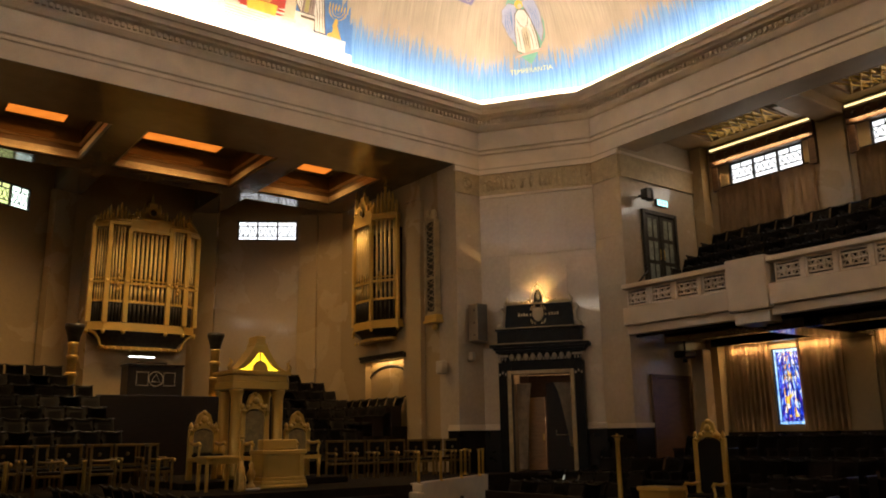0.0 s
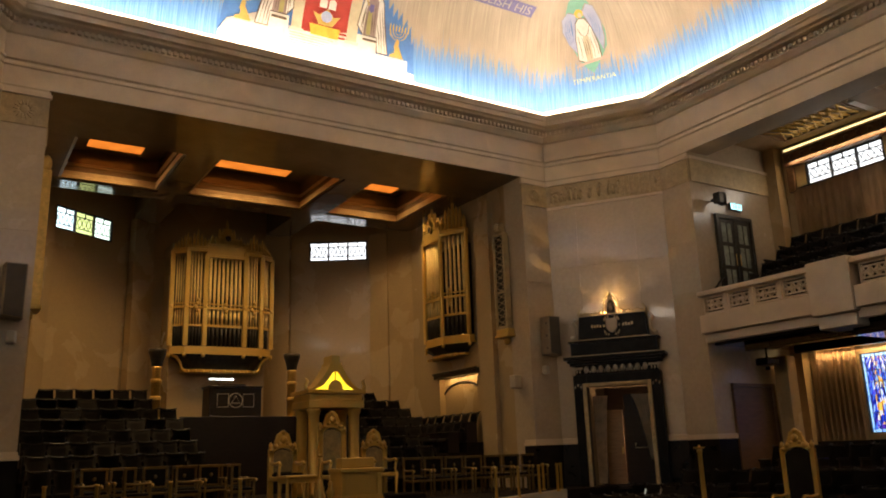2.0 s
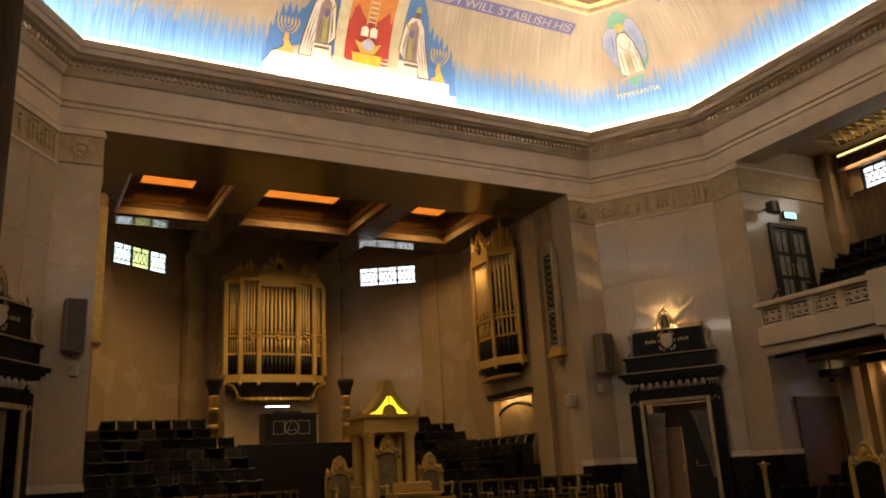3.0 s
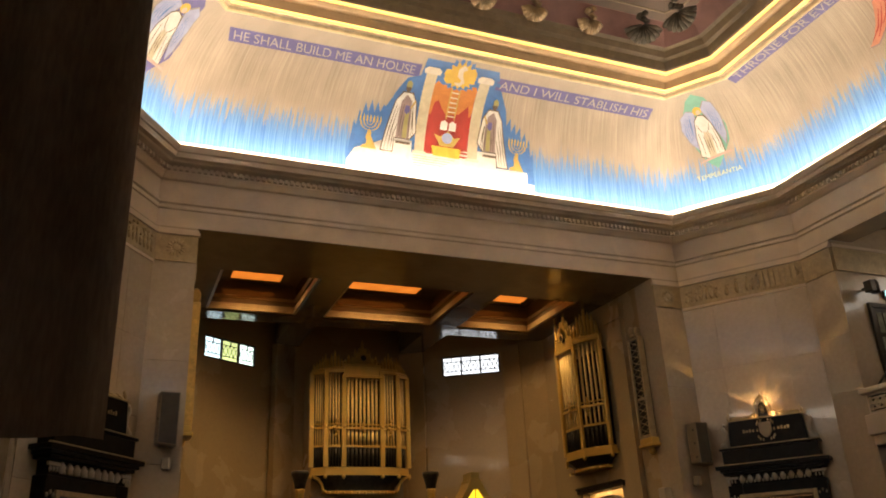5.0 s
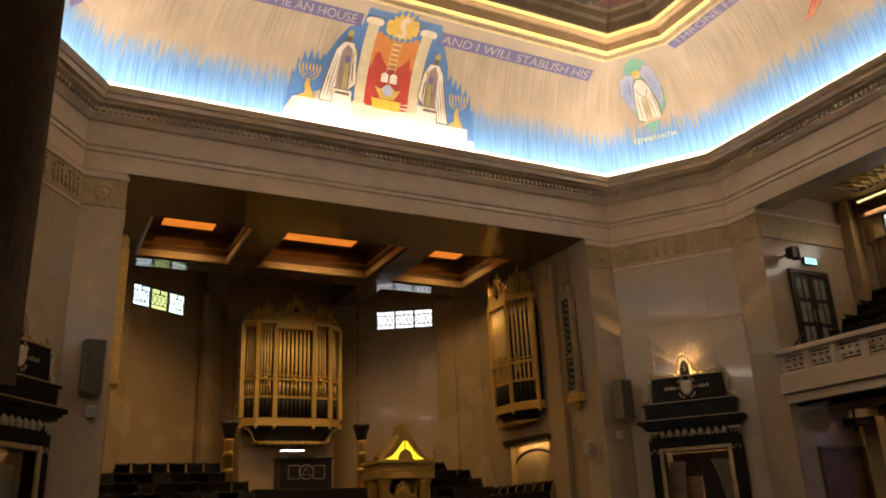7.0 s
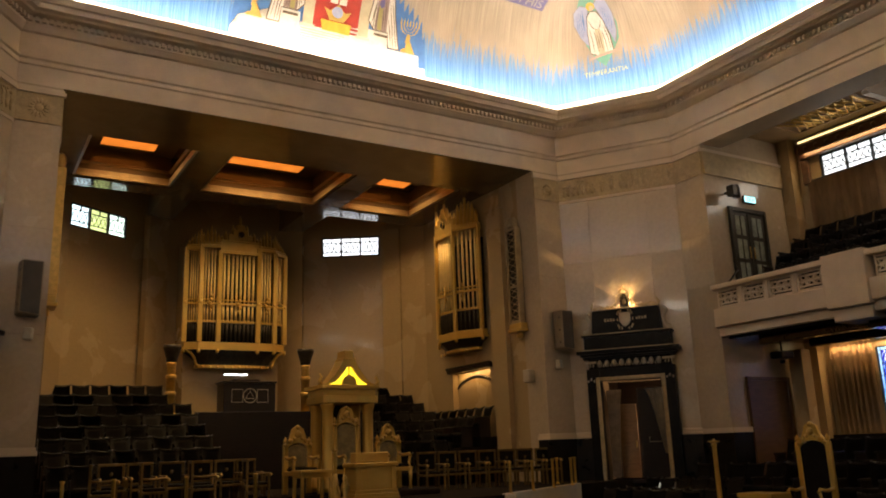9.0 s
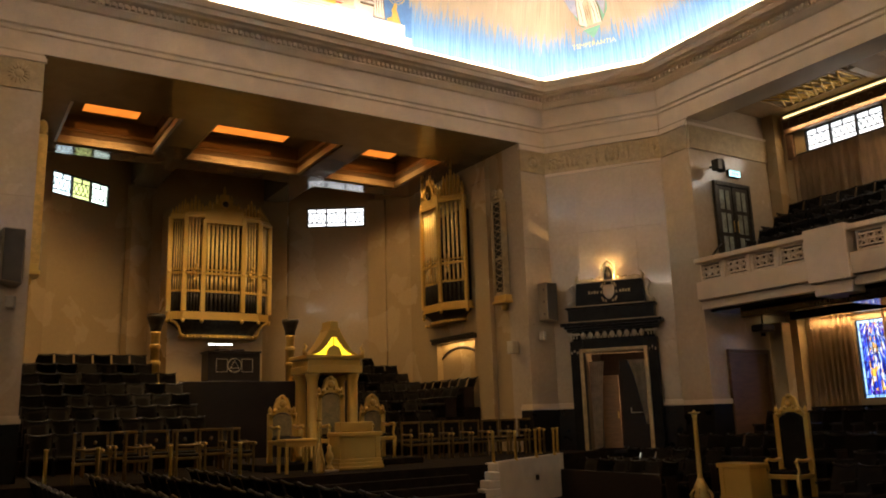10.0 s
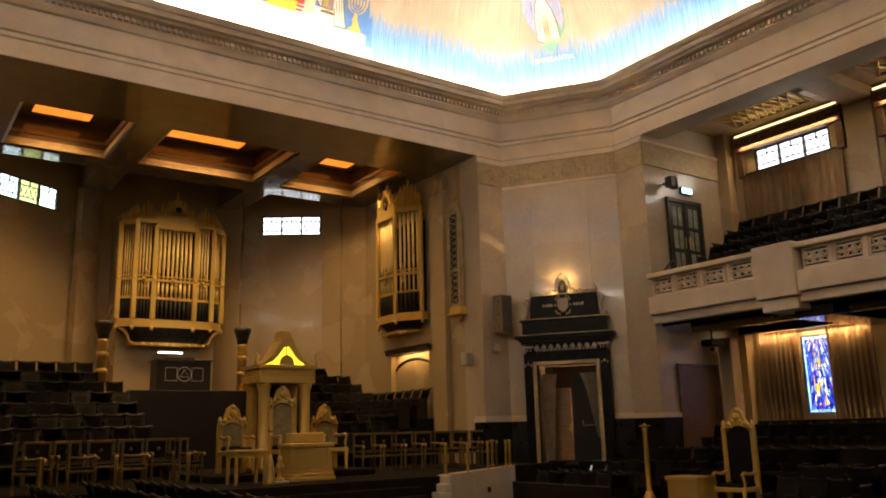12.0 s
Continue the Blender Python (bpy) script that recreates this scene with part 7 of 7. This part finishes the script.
pd = pedestal(Matrix.Translation((XA - 0.12, 17.4, 1.1)), 1.02, 0.6, 0.82, "gilded pedestal desk before the throne")
part("desk_screen", bevelled(boxes((-0.42, 0.42, -0.1, 0.2, 0.82, 1.05)), 0.02), GILTWOOD, pd)
pedestal(Matrix.Translation((15.75, 12.65, 0)) @ Matrix.Rotation(radians(-90), 4, "Z"), 0.85, 0.6, 0.96, "gilded pedestal before the warden's chair")
throne_chair(Matrix.Translation((16.55, 12.0, 0.18)) @ Matrix.Rotation(radians(-84), 4, "Z"), 2.3, "tall carved gilded chair with dark back on the floor", SEAT, 0.36)

tb = empty("small_table", Matrix.Translation((6.85, 17.2, 1.1)), "small gilded side table on the dais", "table")
part("tabletop", bevelled(boxes((-0.38, 0.38, -0.3, 0.3, 0.66, 0.72)), 0.01), GILTWOOD, tb)
part("apron", boxes((-0.34, 0.34, -0.25, 0.25, 0.56, 0.66)), GILTWOOD, tb)
for k in (-1, 1):
    for y in (-0.24, 0.24):
        part("leg", bevelled(boxes((k * 0.32 - 0.03, k * 0.32 + 0.03, y - 0.03, y + 0.03, 0, 0.56)), 0.006), GILTWOOD, tb)


def candle_stand(m, h, label, group):
    top = empty("candle_stand", m, label, "candle stand", group)
    part("base", lathe([(0.20, 0), (0.20, 0.06), (0.16, 0.10), (0.19, 0.22), (0.14, 0.32), (0.17, 0.42), (0.10, 0.55), (0.07, 0.62)], 12), GOLD, top)
    part("shaft", lathe([(0.075, 0.60), (0.06, 0.66), (0.05, h - 0.16), (0.075, h - 0.12), (0.05, h - 0.08)], 12), GILTWOOD, top)
    part("drip_pan", lathe([(0.05, h - 0.08), (0.13, h - 0.05), (0.14, h - 0.03), (0.03, h - 0.02), (0.03, h + 0.02)], 14), GOLD, top)
    for i in range(4):
        a = i * math.pi / 2 + 0.5
        part("scroll_foot", tube([(0.14 * math.cos(a), 0.14 * math.sin(a), 0.40), (0.24 * math.cos(a), 0.24 * math.sin(a), 0.25), (0.22 * math.cos(a), 0.22 * math.sin(a), 0.03)], [0.03, 0.04, 0.035], 6), GOLD, top)
    return top


candle_stand(Matrix.Translation((15.3, 13.5, 0)), 2.15, "tall gilded candle stand with carved base", "candle stands")
candle_stand(Matrix.Translation((XA - 1.3, 16.7, 1.1)) @ Matrix.Diagonal((0.55, 0.55, 1, 1)), 1.15, "gilded candle stand before the throne", "candle stands")

# a gilded sculpture group at the foot of the pedestal
pl = empty("gilt_ornament", Matrix.Translation((XA - 0.98, 16.9, 1.1)), "gilded carved ornament standing on the dais", "ornament")
bm = lathe([(0.11, 0.05), (0.09, 0.1), (0.04, 0.16), (0.08, 0.26), (0.10, 0.34), (0.04, 0.46), (0.06, 0.52), (0.02, 0.58)], 10)
part("body", bm, GOLD, pl)
part("foot", bevelled(boxes((-0.16, 0.16, -0.16, 0.16, 0, 0.05)), 0.01), WHITE, pl)


def post(x, y, z):
    p = empty("rail_post", Matrix.Translation((x, y, z)), "slim gilded rail post at the dais edge", "post", "rail posts")
    part("shaft", lathe([(0.035, 0), (0.035, 0.66), (0.045, 0.68), (0.045, 0.72)], 8), GILTWOOD, p)
    part("foot", lathe([(0.07, 0), (0.06, 0.03)], 8), GILTWOOD, p)


for x, y in ((11.2, 15.95), (12.25, 16.5), (13.35, 17.1), (14.4, 17.65), (14.9, 18.1), (14.75, 18.7), (5.3, 16.3), (4.05, 16.7), (2.78, 17.1), (1.9, 17.3)):
    post(x, y, 1.1)

# white marble flank and steps of the dais, dark front steps
structure("dais_front", upright([(11.0, 15.86), (14.9, 18.05), (14.9, 18.3), (11.0, 16.3)], 0.004, 1.096), CARPET, "dark carpeted dais edge", "dais")
fl = structure("dais_flank", bevelled(upright([(10.98, 15.78), (14.98, 17.98), (14.92, 18.1), (10.92, 15.9)], 0.0, 1.13), 0.015), WHITE, "white marble flank wall of the dais", "wall")
for i in range(6):
    z = 1.13 - 0.18 * i
    x0 = 10.94 - 0.13 * i
    part("step", bevelled(boxes((x0, 11.02, 15.45, 15.80, max(0.0, z - 0.18), z - 0.004)), 0.02), WHITE, fl)
sq = part("socket", boxes((13.25, 13.32, 16.98, 17.05, 0.55, 0.68)), BRONZE, fl, "small dark wall socket")
st = bmesh.new()
for i in range(5):
    box(st, 6.0, 10.3, 15.9 - 0.3 * (i + 1), 16.2, 0.0, 1.1 - 0.18 * (i + 1))
structure("dais_steps", bevelled(st, 0.015), CARPET, "broad dark carpeted steps up to the dais", "steps")

# ---- organ console, pillars ----
co = empty("organ_console", Matrix.Translation((XA, 27.2, 3.45)), "dark wooden cabinet with gilt line emblem", "cabinet")
part("body", bevelled(boxes((-0.88, 0.88, -0.4, 0.4, 0.0, 1.08)), 0.015), DARKWOOD, co)
part("top", bevelled(boxes((-0.92, 0.92, -0.44, 0.44, 1.08, 1.14), (-0.5, 0.4, -0.2, 0.3, 1.14, 1.22)), 0.015), DARKWOOD, co)
for x0, x1 in ((-0.62, -0.24), (0.24, 0.62)):
    part("inlay", boxes((x0, x1, -0.408, -0.402, 0.44, 0.455), (x0, x1, -0.408, -0.402, 0.86, 0.875), (x0, x0 + 0.012, -0.408, -0.402, 0.455, 0.86), (x1 - 0.012, x1, -0.408, -0.402, 0.455, 0.86)), PALE, co, "thin pale inlaid line")
part("ring_inlay", tube([(0.23 * math.cos(2 * math.pi * i / 24), -0.405, 0.66 + 0.23 * math.sin(2 * math.pi * i / 24)) for i in range(25)], 0.013, 5), PALE, co)
part("triangle_inlay", tube([(-0.14, -0.405, 0.57), (0.14, -0.405, 0.57), (0, -0.405, 0.82), (-0.14, -0.405, 0.57)], 0.012, 5), PALE, co)
for k in (-1, 1):
    p = empty("ornamental_pillar", Matrix.Translation((XA + k * 2.35, 27.85, 3.45)), "gilded pillar with dark bowl-shaped capital", "pillar", "pillars")
    part("base", lathe([(0.26, 0), (0.26, 0.1), (0.20, 0.16)], 14), GOLD, p)
    part("shaft", lathe([(0.16, 0.16), (0.145, 1.7), (0.17, 1.75), (0.17, 1.82)], 16), GOLD, p)
    part("capital", lathe([(0.17, 1.82), (0.19, 1.95), (0.22, 2.05), (0.27, 2.22), (0.30, 2.28), (0.30, 2.40)], 16), BRONZE, p, "dark flared capital")
    for z in (0.7, 1.25):
        part("garland", lathe([(0.16, 0), (0.19, 0.04), (0.18, 0.08), (0.2, 0.12), (0.16, 0.16)], 10, None, (0, 0, z)), GOLD, p)
